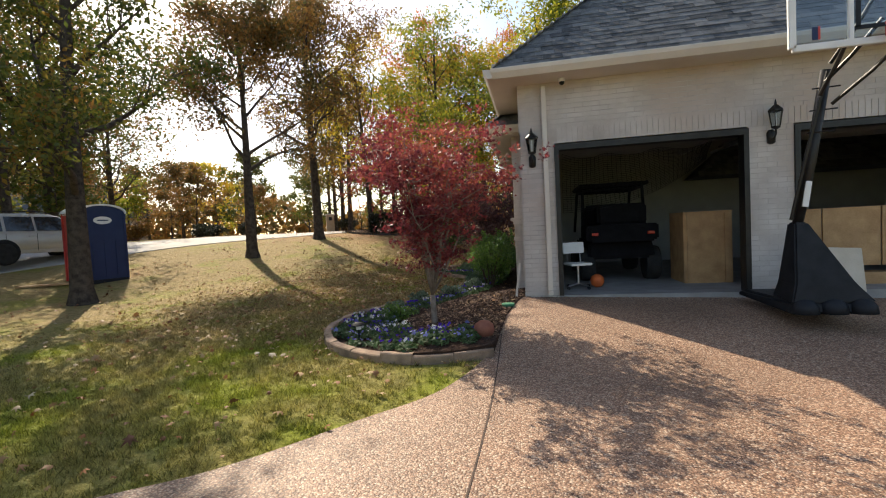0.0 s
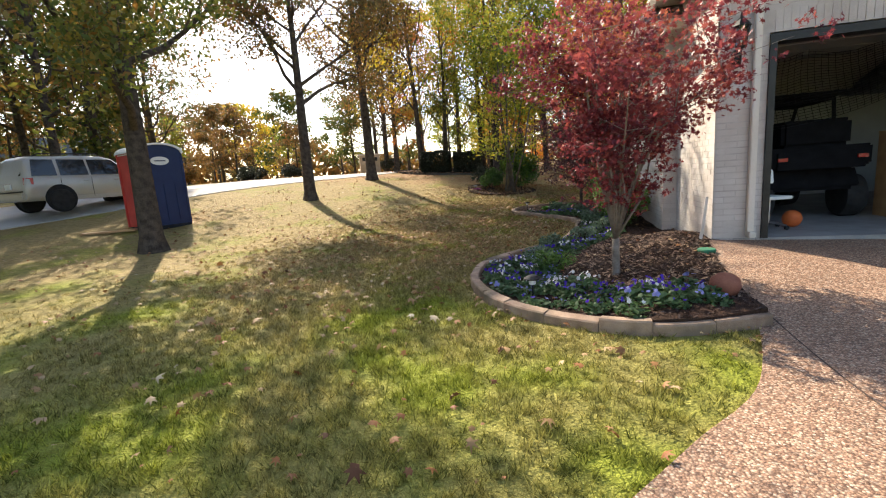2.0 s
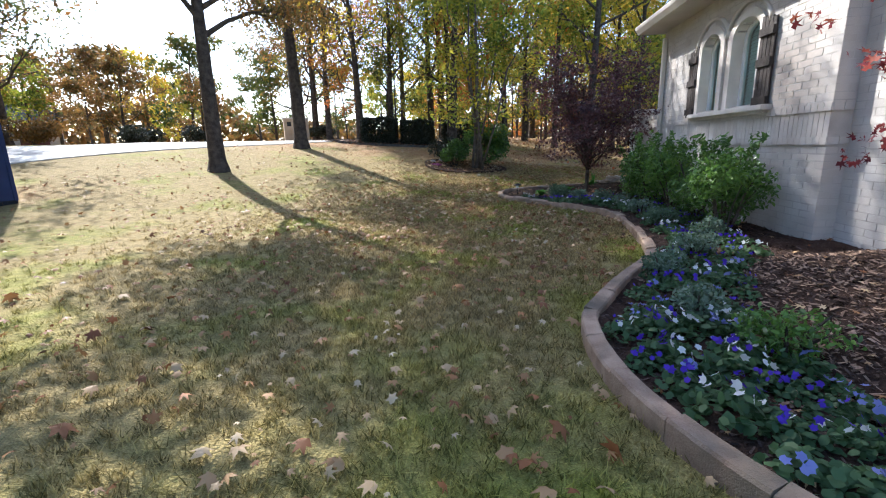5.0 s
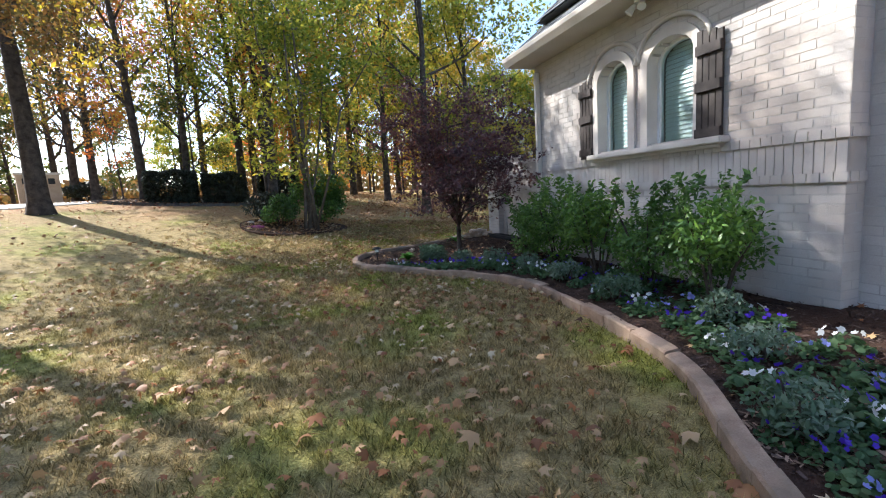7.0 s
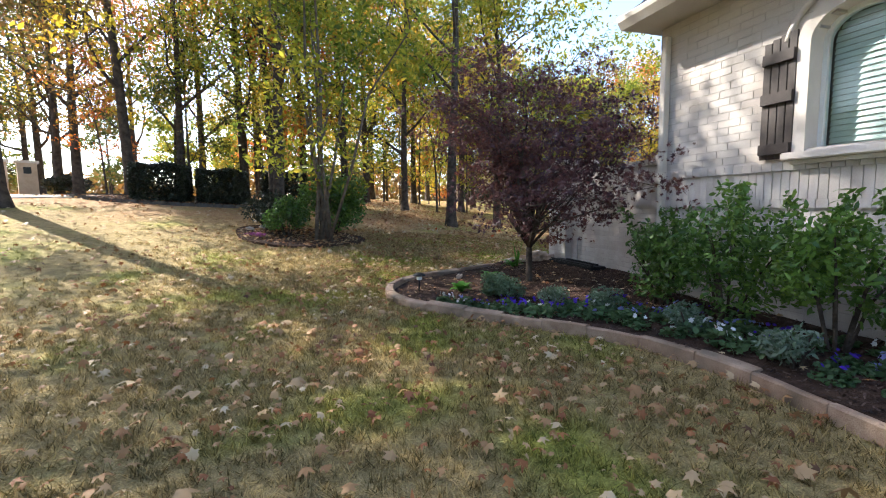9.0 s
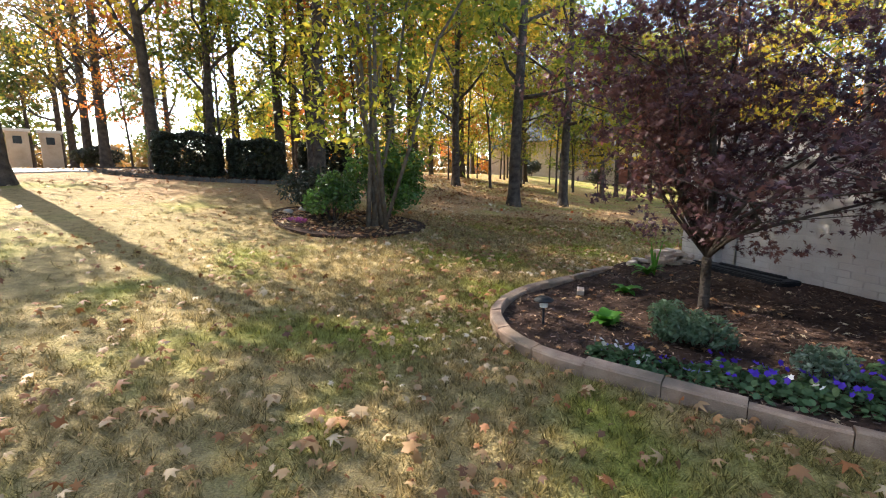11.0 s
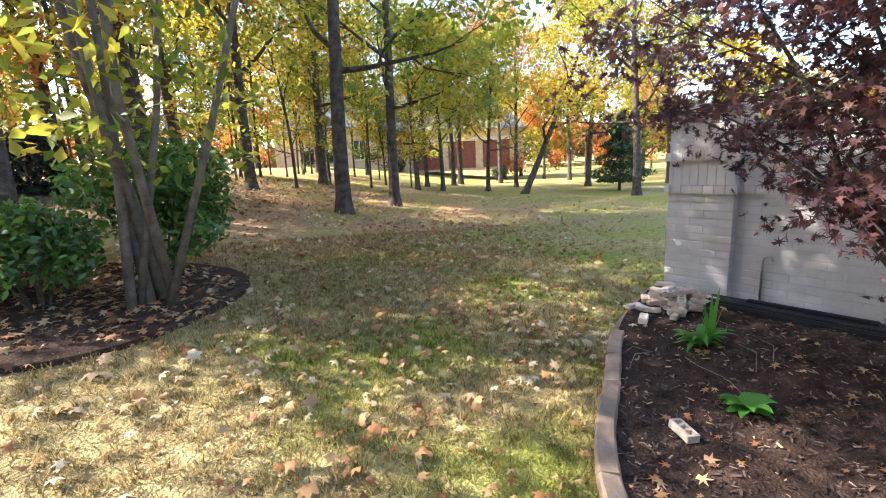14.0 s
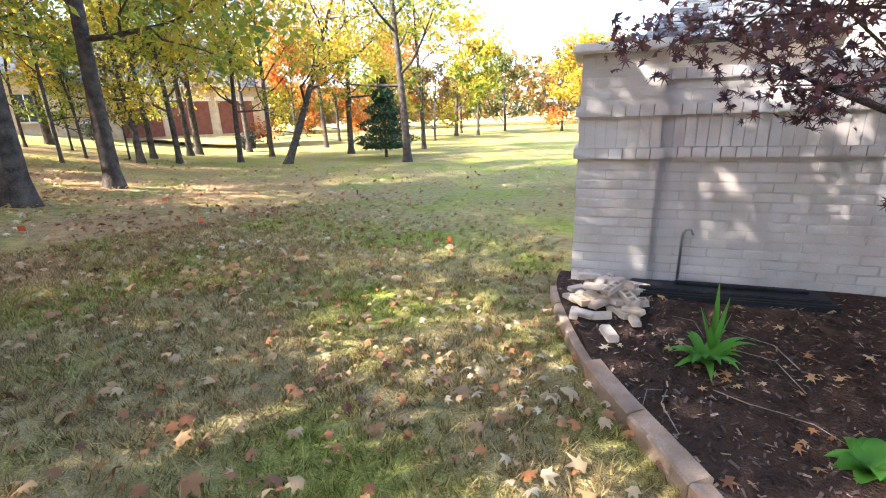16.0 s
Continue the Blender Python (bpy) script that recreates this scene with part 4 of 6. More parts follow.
for x, y, k, s, *l in ((2.1, 25.2, 1, 1.1), (4.6, 26.6, 1, 0.95), (1.2, 29.3, 0, 1.0), (-8.75, 26.6, 0, 1.05), (-7.3, 26.9, 1, 0.8), (-4.0, 24.6, 1, 1.0), (5.0, 32.3, 1, 1.0), (9.7, 32.1, 1, 0.7), (11.2, 32.0, 0, 0.65),
                       (11.8, 34, 1, 0.7), (14.1, 31.7, 1, 0.7), (14.2, 29.3, 0, 0.95, -28), (15.6, 24.3, 1, 1.0), (21, 30, 1, 1.0), (25, 27, 2, 0.85), (-1.5, 28.5, 0, 1.0), (-0.2, 32, 2, 1.0), (3.0, 35, 0, 1.0), (-3.2, 31, 3, 1.0), (-5.5, 29, 2, 1.0),
                       (-5.2, 33, 0, 1.1), (7.5, 37, 0, 1.0), (-7.5, 31.5, 0, 1.0), (-4.3, 27.2, 1, 0.9), (0.6, 36, 1, 1.1), (17, 37, 3, 1.0), (22, 38, 0, 1.0), (28, 36, 2, 1.0), (-14, 34, 0, 1.0), (-13, 41, 2, 1.0), (-18, 40, 4, 1.0), (-21, 8.5, 4, 1.1), (-22.5, 12.5, 3, 1.1), (-26, 17, 4, 1.1), (-30, 21, 3, 1.0), (-24, 4, 4, 1.1), (-19, 1, 3, 1.0), (-13.5, 33, 4, 1.0), (-16, 37, 3, 1.0), (-27, 10, 3, 1.1), (-20.5, 14.5, 4, 1.15), (-22, 17.5, 3, 1.15), (-25, 20.5, 4, 1.1), (-11.8, 30.5, 3, 1.0), (8, 39, 1, 0.9), (11.5, 39.5, 0, 0.9), (15.5, 36, 1, 0.85), (6, 43, 0, 1.0), (18.5, 33.5, 2, 0.8), (-25, 23.5, 4, 0.95), (-29, 27, 3, 1.0), (-31, 23, 4, 1.1)):
    wood_tree(x, y, k, s, *l)
# undergrowth: thin saplings between the trunks
young = [(branch_tree(31 + i, 5.2 + 0.8 * i, 0.045, 0.16, 1.7, 1500, 0.15, limbs=8, puff=0.38, kids=2, bend=1.6), leaf, lab) for i, (leaf, lab) in enumerate((
    (LIMELEAF, "thin leaning sapling with yellow-green leaves"), (GREENLEAF, "thin sapling still in dull green leaf"), (GOLDLEAF, "thin sapling with golden leaves"), (AMBERLEAF, "thin sapling with orange leaves")))]
random.seed(17)
for k in range(44):
    x, y = random.uniform(-11, 11), random.uniform(26.5, 39)
    if x < -6 and y > 30 or x > 4 and y < 29.5:
        continue
    m, leaf, lab = young[random.choice((0, 0, 1, 1, 2, 3))]
    tree("sapling", m, BARK, leaf, lab, stand(x, y, random.uniform(0, 6.28), random.uniform(0.7, 1.25)), "saplings of the wood")
random.seed(5)
far_kinds = []
for i, (leaf, lab) in enumerate(((GOLDLEAF, "far tree with golden leaves"), (LIMELEAF, "far tree with yellow-green leaves"), (RUSTLEAF, "far tree with brown leaves"), (GREENLEAF, "far tree still in green leaf"), (AMBERLEAF, "far tree with orange leaves"))):
    far_kinds.append((branch_tree(41 + i, 10.5, 0.17, 0.10, 4.0, 2600, 0.46, limbs=8, puff=0.8, kids=2), leaf, lab))


def far_tree(x, y, k, s):
    m, leaf, lab = far_kinds[k]
    return tree("distant_tree", m, BARK, leaf, lab + " at the edge of the wood", stand(x, y, random.uniform(0, 6.28), s), "far trees")


for k in range(50):
    a = radians(-30 + 230 * (k + random.random()) / 50); d = random.uniform(44, 70)
    x, y = d * math.cos(a) - 2, d * math.sin(a) + 8
    if y > 30 and 6 < x < 34 and y < 62 or (abs(x + 28) < 7 and 30 < y < 60):
        continue
    far_tree(x, y, random.choice((0, 1, 1, 4, 2, 3) if x > -12 else (2, 3, 3, 2, 1)), random.uniform(0.7, 1.15))
for x, y, k, s in ((-24, 9, 3, 1.1), (-23, 18, 3, 0.8), (-29, 13, 3, 1.1), (-32, 20, 2, 0.6), (-24, 27, 2, 0.35), (-27, 33, 2, 0.6), (-34, 33, 1, 0.6), (-21, 3, 3, 1.15), (-15, 1.5, 2, 1.1), (-14.3, 5.4, 0, 0.8), (-28, 1, 3, 1.2), (-20, 31, 2, 0.4), (-36, 24, 3, 0.8), (-38, 12, 3, 1.0), (-8, -7, 3, 1.0),
                   (24, 50, 1, 1.0), (34, 46, 0, 1.0), (10, 58, 0, 1.0), (18, 62, 2, 1.1), (40, 36, 4, 0.9), (44, 28, 1, 0.9), (30, 40, 4, 0.8), (36, 30, 2, 0.6), (50, 20, 2, 0.8), (-31, 36, 2, 0.7), (-26, 39, 3, 0.8), (-33, 43, 0, 0.8), (-21, 43, 3, 0.75), (-35, 29, 3, 0.75), (-40, 33, 2, 0.8)):
    far_tree(x, y, k, s)

# far belt of woodland
n = 36000
a = np.radians(rng.uniform(-40, 215, n)); d = rng.uniform(72, 96, n)
hh = 6.5 + 2.5 * np.sin(a * 9) + 1.5 * np.sin(a * 23 + 1)
far = np.stack((d * np.cos(a), d * np.sin(a) + 8, 0.5 + hh * rng.random(n) ** 0.9), 1)
solid("far_woods", scatter("far_woods", far, rng.uniform(0.9, 1.8, n), OVAL), RUSTLEAF, "distant belt of brown and olive woodland", "woods", kind="stuff")


# ---- planting ----
def multi_stem(seed, stems, height, spread, leaves, leaf_size, template, base_r, fork_z=0.5, puff=0.22, low=0.35, flat=0.35, dome=1.0, sway=0.0, sway_to=0.0):
    """A small tree that forks low into many rising limbs, its leaves in layers over a dome."""
    r = np.random.default_rng(seed)
    wood, tips = Shape(), []
    top = Vector((r.normal(0, 0.03), r.normal(0, 0.03), fork_z))
    if fork_z > 0.05:
        wood.tube([(0, 0, -0.12), (0, 0, 0.03), tuple(top * 0.55), tuple(top)], [base_r * 1.5, base_r * 1.1, base_r, base_r * 0.95], 9)
    for k in range(stems):
        a = 2.4 * k + r.normal(0, 0.3)
        out = spread * (0.35 + 0.65 * ((k % 4) + r.random()) / 4) * (1 + sway * math.cos(a - sway_to))
        rise = (height - fork_z) * (low + (1 - low) * math.sqrt(max(0.02, 1 - (out / (spread * (1.12 + sway))) ** 2)) ** dome)
        start = top if fork_z > 0.05 else Vector((r.normal(0, 0.14), r.normal(0, 0.14), -0.08))
        pts = [start]
        for q in range(1, 6):
            t = q / 5
            pts.append(start + Vector((math.cos(a + 0.3 * r.normal()) * out * t ** 1.1, math.sin(a + 0.3 * r.normal()) * out * t ** 1.1, rise * (1.5 * t - 0.5 * t * t) * (1 + 0.06 * r.normal()))))
        lr = base_r * r.uniform(0.38, 0.55) if fork_z > 0.05 else base_r * r.uniform(0.6, 1.0)
        wood.tube(pts, [lr, lr * 0.85, lr * 0.65, lr * 0.45, lr * 0.25, 0.003], 6)
        for q in range(2 if k % 3 else 1, 6):
            tips.append(pts[q])
            for _ in range(2):
                e = pts[q] + Vector((r.normal(0, 1), r.normal(0, 1), abs(r.normal(0, 0.4)))) * spread * 0.18
                wood.tube([pts[q], e], [lr * 0.22, 0.002], 4)
                tips.append(e)
    cen = np.array([tuple(t) for t in tips])
    sub = np.repeat(cen, 4, axis=0) + r.normal(0, puff, (len(cen) * 4, 3)) * np.array((1, 1, 0.55))
    pts = sub[r.integers(0, len(sub), leaves)] + r.normal(0, puff * 0.42, (leaves, 3)) * np.array((1, 1, 0.5))
    pts = pts[pts[:, 2] > 0.25 * min(height, 1.2)]
    return wood.mesh("trunk", smooth=True), scatter("crown", pts, leaf_size * r.uniform(0.6, 1.3, len(pts)), template, flat=flat, r=r)


def on_bed(x, y, turn=0.0, k=1.0):
    return Matrix.Translation((x, y, float(bed_z(x, y)) - 0.01)) @ Matrix.Rotation(turn, 4, "Z") @ Matrix.Scale(k, 4)


tree("japanese_maple", multi_stem(51, 20, 2.85, 1.25, 15500, 0.062, STAR5, 0.042, 0.42, puff=0.14, low=0.1, dome=1.3, sway=0.33, sway_to=-0.9), PALEBARK, REDLEAF, "small crimson-leaved maple with pale forking stems in the mulch bed", on_bed(-0.05, 5.85, 0.5))
tree("japanese_maple", multi_stem(57, 24, 3.15, 1.95, 16500, 0.08, STAR7, 0.045, 0.5, puff=0.18, low=0.02, dome=1.7, sway=0.07, sway_to=4.3), BARK, PURPLELEAF, "dark purple-leaved spreading maple beside the courtyard wall", on_bed(-0.08, 14.88, 0.2))


def shrub(name, label, seed, at, w, d, h, leaves, size, leaf, template=OVAL, stems=7, lumps=9, bark=BARK, boxy=0.0, group="", shoots=0):
    r = np.random.default_rng(seed)
    s = thing(name, label, "shrub", group, at)
    for k in range(stems):
        a = 6.28 * k / stems + r.normal(0, 0.3)
        e = Vector((math.cos(a) * w * 0.33, math.sin(a) * d * 0.33, h * r.uniform(0.6, 0.9)))
        part("stem", Shape().tube([(0.04 * math.cos(a), 0.04 * math.sin(a), -0.05), e * 0.5 + Vector((0, 0, h * 0.05)), e], [0.014, 0.011, 0.004], 5), bark, s)
    if boxy:
        u = r.uniform(-1, 1, (leaves, 3))
        ax = r.integers(0, 3, leaves)
        keep = r.random(leaves) < 0.8
        u[np.arange(leaves)[keep], ax[keep]] = np.sign(u[np.arange(leaves)[keep], ax[keep]]) * r.uniform(0.82, 1.04, keep.sum())
        ln = np.linalg.norm(u, axis=1)[:, None]
        u = u * (1 - (1 - boxy) * np.clip(ln - 1.05, 0, 1) / ln * 1.2)
        pts = u * np.array((w / 2, d / 2, h / 2)) + np.array((0, 0, h / 2))
        pts += 0.04 * np.sin(pts[:, [1, 2, 0]] * 7)
    else:
        c = r.normal(0, 1, (lumps, 3)); c /= np.linalg.norm(c, axis=1)[:, None]
        c = c * np.array((w * 0.3, d * 0.3, h * 0.25)) + np.array((0, 0, h * 0.55))
        q = r.normal(0, 1, (leaves, 3)); q /= np.linalg.norm(q, axis=1)[:, None]
        q *= r.uniform(0.55, 1.05, leaves)[:, None]
        pts = c[r.integers(0, lumps, leaves)] + q * np.array((w * 0.24, d * 0.24, h * 0.27))
        for k in range(shoots):
            b = np.array((r.uniform(-w, w) * 0.36, r.uniform(-d, d) * 0.36, h * 0.85)); n2 = leaves // 40
            t = r.random(n2)[:, None]
            pts = np.concatenate((pts, b + t * np.array((r.normal(0, 0.1), r.normal(0, 0.1), h * 0.32)) + r.normal(0, 0.025, (n2, 3))))
        pts = pts[pts[:, 2] > 0.02]
    part("foliage", scatter("foliage", pts, size * r.uniform(0.6, 1.25, len(pts)), template, flat=0.3, r=r), leaf, s)
    return s


LANCE = (np.array([(0, -0.5, 0), (0.19, -0.15, 0.05), (0.15, 0.2, 0.03), (0, 0.5, -0.06), (-0.15, 0.2, 0.03), (-0.19, -0.15, 0.05)], float), np.array([(0, 1, 5), (1, 2, 5), (2, 4, 5), (2, 3, 4)]))
for i, (x, y, w, d, h) in enumerate(((0.42, 9.5, 0.95, 1.0, 1.12), (0.5, 10.4, 0.9, 1.0, 1.05), (0.5, 11.25, 0.85, 1.0, 1.1), (0.45, 12.1, 0.95, 1.1, 1.2), (0.5, 12.95, 0.8, 0.9, 1.0))):
    shrub("evergreen_shrub", "glossy bright green leafy shrub against the brick wing wall", 60 + i, on_bed(x, y, i), w * 1.1, d * 1.0, h * 0.9, 2900, 0.07, SHRUBLEAF, LANCE, shoots=5, group="shrubs by the wing wall")
for i, (x, y, w) in enumerate(((-0.85, 7.95, 0.55), (-0.3, 8.6, 0.6), (0.1, 9.2, 0.5), (-0.05, 10.2, 0.6), (0.0, 11.2, 0.55), (0.0, 12.1, 0.5), (-0.55, 13.4, 0.5), (-0.15, 13.1, 0.6), (-0.75, 14.1, 0.5), (-0.75, 14.55, 0.45), (-1.0, 6.9, 0.45))):
    shrub("silver_shrub", "low silver-grey leafy perennial in the bed", 80 + i, on_bed(x, y, i), w * 0.78, w * 0.78, 0.28, 750, 0.05, SILVERLEAF, LANCE, stems=5, group="silver perennials")
shrub("fern", "low bright green ferny plant among the pansies", 95, on_bed(-0.75, 6.35), 0.6, 0.6, 0.3, 900, 0.05, SHRUBLEAF, LANCE, stems=5)

# pansies
PETALS = star(5, 0.66, -0.14)
ROUND = (np.array([(0, -0.5, 0), (0.3, -0.2, 0.04), (0.32, 0.2, 0.04), (0, 0.5, -0.03), (-0.32, 0.2, 0.04), (-0.3, -0.2, 0.04)], float), np.array([(0, 1, 5), (1, 2, 5), (2, 4, 5), (2, 3, 4)]))


def flower_mat(name, c):
    return leafy(name, (tuple(0.7 * v for v in c), c, tuple(min(0.9, 1.25 * v) for v in c)), rough=0.6, glow=0.3)


FLOWERS = (("violet-blue", flower_mat("violet_petal", (0.08, 0.03, 0.42))), ("white", flower_mat("white_petal", (0.74, 0.74, 0.74))), ("pale lavender", flower_mat("lavender_petal", (0.24, 0.26, 0.58))))
protos = []
for i, (nm, fm) in enumerate(FLOWERS):
    for j in range(2):
        r = np.random.default_rng(100 + 7 * i + j)
        th = thing("pansy", f"low pansy plant with {nm} flowers in the bed", "flower", "pansies along the edging")
        n = 95
        a, d = r.uniform(0, 6.28, n), 0.13 * np.sqrt(r.random(n))
        part("foliage", scatter("foliage", np.stack((d * np.cos(a), d * np.sin(a), 0.02 + 0.10 * (1 - (d / 0.15) ** 2) * r.random(n)), 1), r.uniform(0.035, 0.065, n), ROUND, flat=0.55, r=r), PANSYLEAF, th)
        for _ in range(4 + 2 * j):
            a, d = r.uniform(0, 6.28), 0.11 * math.sqrt(r.random())
            part("bloom", scatter("bloom", np.array([(d * math.cos(a), d * math.sin(a), 0.11 + 0.03 * r.random())]), r.uniform(0.036, 0.052, 1), PETALS, flat=0.6, facing=(-0.6, -0.5, 0.8), r=r), fm, th)
        protos.append(th)
random.seed(9)
inner = BED_EDGE
tan = np.gradient(inner, axis=0); tan /= np.linalg.norm(tan, axis=1)[:, None]
nin = np.stack((tan[:, 1], -tan[:, 0]), 1)
used = set()
for i in range(3, len(inner) - 1):
    if inner[i][1] > 14.1 and i > 150:
        break
    wide = 0.75 if inner[i][1] < 13 else 0.55
    if i % 4 == 0:
        for q in range(4 if inner[i][1] < 13 else 2):
            off = 0.2 + wide * (q + random.random() * 0.9) / 4
            x, y = inner[i] + nin[i] * off + np.array((random.uniform(-0.05, 0.05), random.uniform(-0.06, 0.06)))
            m = on_bed(x, y, random.uniform(0, 6.28), random.uniform(0.75, 1.15))
            k = random.choice((0, 0, 1, 1, 2, 3, 4, 5, 5))
            if k not in used:
                protos[k].matrix_basis = m
                used.add(k)
            else:
                copy_thing(protos[k], m)


def blade_plant(name, label, at, n, length, width, mat, arch_k, seed):
    """Broad or strap leaves arching from one crown."""
    r = np.random.default_rng(seed)
    s = thing(name, label, "plant", "", at)
    for k in range(n):
        a = 2.4 * k + r.normal(0, 0.2)
        L, sh = length * r.uniform(0.7, 1.1), Shape()
        pts, m = [], 7
        lift = r.uniform(0.55, 1.2)
        for q in range(m):
            t = q / (m - 1)
            rad = L * (0.85 * t) * arch_k
            z = L * (lift * t - 0.75 * arch_k * t * t) + 0.01
            w = width * math.sin(math.pi * min(1, 0.12 + 0.88 * t) ** 0.8) * 0.5 + 0.002
            c = Vector((math.cos(a) * rad, math.sin(a) * rad, max(z, 0.01)))
            sd = Vector((-math.sin(a), math.cos(a), 0)) * w
            pts += [c - sd + Vector((0, 0, 0.25 * w)), c, c + sd + Vector((0, 0, 0.25 * w))]
        fs = [(3 * q + e, 3 * q + e + 1, 3 * q + e + 4, 3 * q + e + 3) for q in range(m - 1) for e in (0, 1)]
        part("leaf", sh.add(pts, fs), mat, s, smooth=True)
    return s


blade_plant("hosta", "bright green broad-leaved hosta in dark mulch", on_bed(-1.15, 14.85), 26, 0.25, 0.11, HOSTALEAF, 0.8, 1)
blade_plant("hosta", "small bright green hosta in dark mulch", on_bed(-0.35, 15.7), 20, 0.21, 0.085, HOSTALEAF, 0.9, 2)
blade_plant("iris", "green strap-leaved plant in dark mulch", on_bed(0.3, 16.2), 24, 0.32, 0.05, HOSTALEAF, 0.85, 3)
blade_plant("iris", "upright green strap leaves in dark mulch", on_bed(0.36, 16.15), 7, 0.42, 0.03, HOSTALEAF, 0.25, 4)
shrub("blue_spruce", "low blue-grey dwarf conifer in dark mulch", 97, on_bed(-0.85, 14.35), 0.55, 0.55, 0.3, 1500, 0.05, SILVERLEAF, LANCE, stems=4)

# edging stones
edge = tagged(new("edging"), "row of tan concrete edging stones round the bed", "edging", kind="structure")
random.seed(3)
line = resample([tuple(p) for p in BED_EDGE[::6]] + [tuple(BED_EDGE[-1])], 0.05)
along = np.gradient(line, axis=0)
across = np.stack((-along[:, 1], along[:, 0]), 1) / np.linalg.norm(along, axis=1)[:, None]
first = 0
while first < len(line) - 4:
    last = min(first + random.choice((8, 9, 9, 10)), len(line) - 1)
    tilt, drop = random.uniform(-0.012, 0.012), random.uniform(-0.012, 0.012)
    k, sh, vs = last - first + 1, Shape(), []
    for i in range(first, last + 1):
        p, n = Vector((*line[i], 0)), Vector((*across[i], 0))
        if i in (first, last):
            p += Vector((*along[i], 0)).normalized() * (0.003 if i == first else -0.003)
        z = max(float(ground(*line[i])) + 0.03, -0.17) + drop
        for o, h in ((0.056, -0.08), (0.056, 0.066), (0.044, 0.080), (-0.044, 0.080), (-0.056, 0.066), (-0.056, -0.08)):
            vs.append(p + n * (o + 0.002 * random.uniform(-1, 1)) + Z3 * (z + h + tilt * (1 if o > 0 else -1) * (h > 0)))
    fs = [(6 * a + b, 6 * a + (b + 1) % 6, 6 * a + 6 + (b + 1) % 6, 6 * a + 6 + b) for a in range(k - 1) for b in range(6)]
    part("stone", sh.add(vs, fs + [(5, 4, 3, 2, 1, 0), tuple(6 * (k - 1) + b for b in range(6))]), EDGING, edge)
    first = last

# bark chips and twigs on the bed
n = 26000
px, py = rng.uniform(-2.2, 1.6, n), rng.uniform(4.2, 17.1, n)
ok = inside(BED_POLY, px, py)
px, py = px[ok], py[ok]
CHIPT = (np.array([(-0.5, -0.16, 0), (0.5, -0.1, 0.02), (0.42, 0.16, 0.0), (-0.4, 0.12, 0.06)], float), np.array([(0, 1, 2), (0, 2, 3)]))
solid("mulch_chips", scatter("mulch_chips", np.stack((px, py, bed_z(px, py) + 0.008), 1), rng.uniform(0.015, 0.055, len(px)), CHIPT, flat=0.7), CHIP, "loose brown bark chips over the bed", "mulch", kind="stuff")

n = 3200
px, py = rng.uniform(-2.1, 1.5, n), rng.uniform(12.8, 17.1, n)
ok = inside(BED_POLY, px, py)
bits = (px[ok], py[ok])
n = 7000
px, py = rng.uniform(-1.2, 1.2, n), rng.uniform(4.8, 8.2, n)
ok = inside(BED_POLY, px, py) & (px > -0.75 + 0.35 * np.sin(3 * py))
px, py = px[ok], py[ok]
PALECHIP = surf("weathered_mulch_chip", (0.07, 0.045, 0.032), (0.34, 0.23, 0.16), 9, 0.9, 0.3, 160, island=0.6, spec=0.15)
solid("mulch_chips", scatter("mulch_chips", np.stack((px, py, bed_z(px, py) + 0.012), 1), rng.uniform(0.02, 0.07, len(px)), CHIPT, flat=0.7), PALECHIP, "weathered tan bark chips under the crimson maple", "mulch", kind="stuff")

px, py = bits
solid("mulch_chips", scatter("mulch_chips", np.stack((px, py, bed_z(px, py) + 0.014), 1), rng.uniform(0.012, 0.045, len(px)), CHIPT, flat=0.7), PALECHIP, "pale splinters of bark and straw over dark mulch", "mulch", kind="stuff")

# island beds
def island(cx, cy, rx, ry, name, label):
    a = np.linspace(0, 2 * math.pi, 40)[:-1]
    w = 1 + 0.08 * np.sin(3 * a + 1)
    poly = np.stack((cx + rx * w * np.cos(a), cy + ry * w * np.sin(a)), 1)
    return poly, sheet(name, poly, 0.3, lambda x, y: ground(x, y) + 0.05, MULCH, label, 0.06, category="mulch bed")


bed2, _ = island(-3.35, 20.45, 1.5, 1.35, "mulch_island", "round island of dark leaf-strewn mulch")
bed3, _ = island(-7.2, 26.3, 3.4, 1.7, "mulch_island", "long island of dark mulch under the hedges")
edge3 = tagged(new("edging"), "low dark stone edging round the hedge bed", "edging", kind="structure")
st = Shape().box((0, 0, 0), (0.36, 0.12, 0.14)).mesh("stone", bevel=0.02)
st.materials.append(DARKSTONE)
ring = resample([tuple(p) for p in bed3] + [tuple(bed3[0])], 0.38)
for a, b in zip(ring[:-1], ring[1:]):
    c = (a + b) / 2
    ob = new("stone", st); ob.parent = edge3
    ob.matrix_basis = pose(c[0], c[1], float(ground(*c)) + 0.03, 0, 0, math.degrees(math.atan2(b[1] - a[1], b[0] - a[0])))
tree("multi_stem_tree", multi_stem(61, 7, 7.4, 3.4, 9000, 0.15, OVAL, 0.056, 0.0, puff=0.6, low=0.5, sway=0.45, sway_to=-1.1), GREYBARK, LIMELEAF, "clump of slender leaning stems with yellow-green leaves", stand(-2.75, 20.0, 0.9))
shrub("boxwood", "rounded dark green clipped shrub on the island bed", 62, stand(-3.6, 20.2), 1.1, 1.1, 0.95, 2600, 0.09, SHRUBLEAF, LANCE, group="island shrubs")
shrub("boxwood", "rounded dark green clipped shrub on the island bed", 63, stand(-4.05, 20.95), 1.2, 1.1, 1.0, 2600, 0.09, HEDGELEAF, LANCE, group="island shrubs")
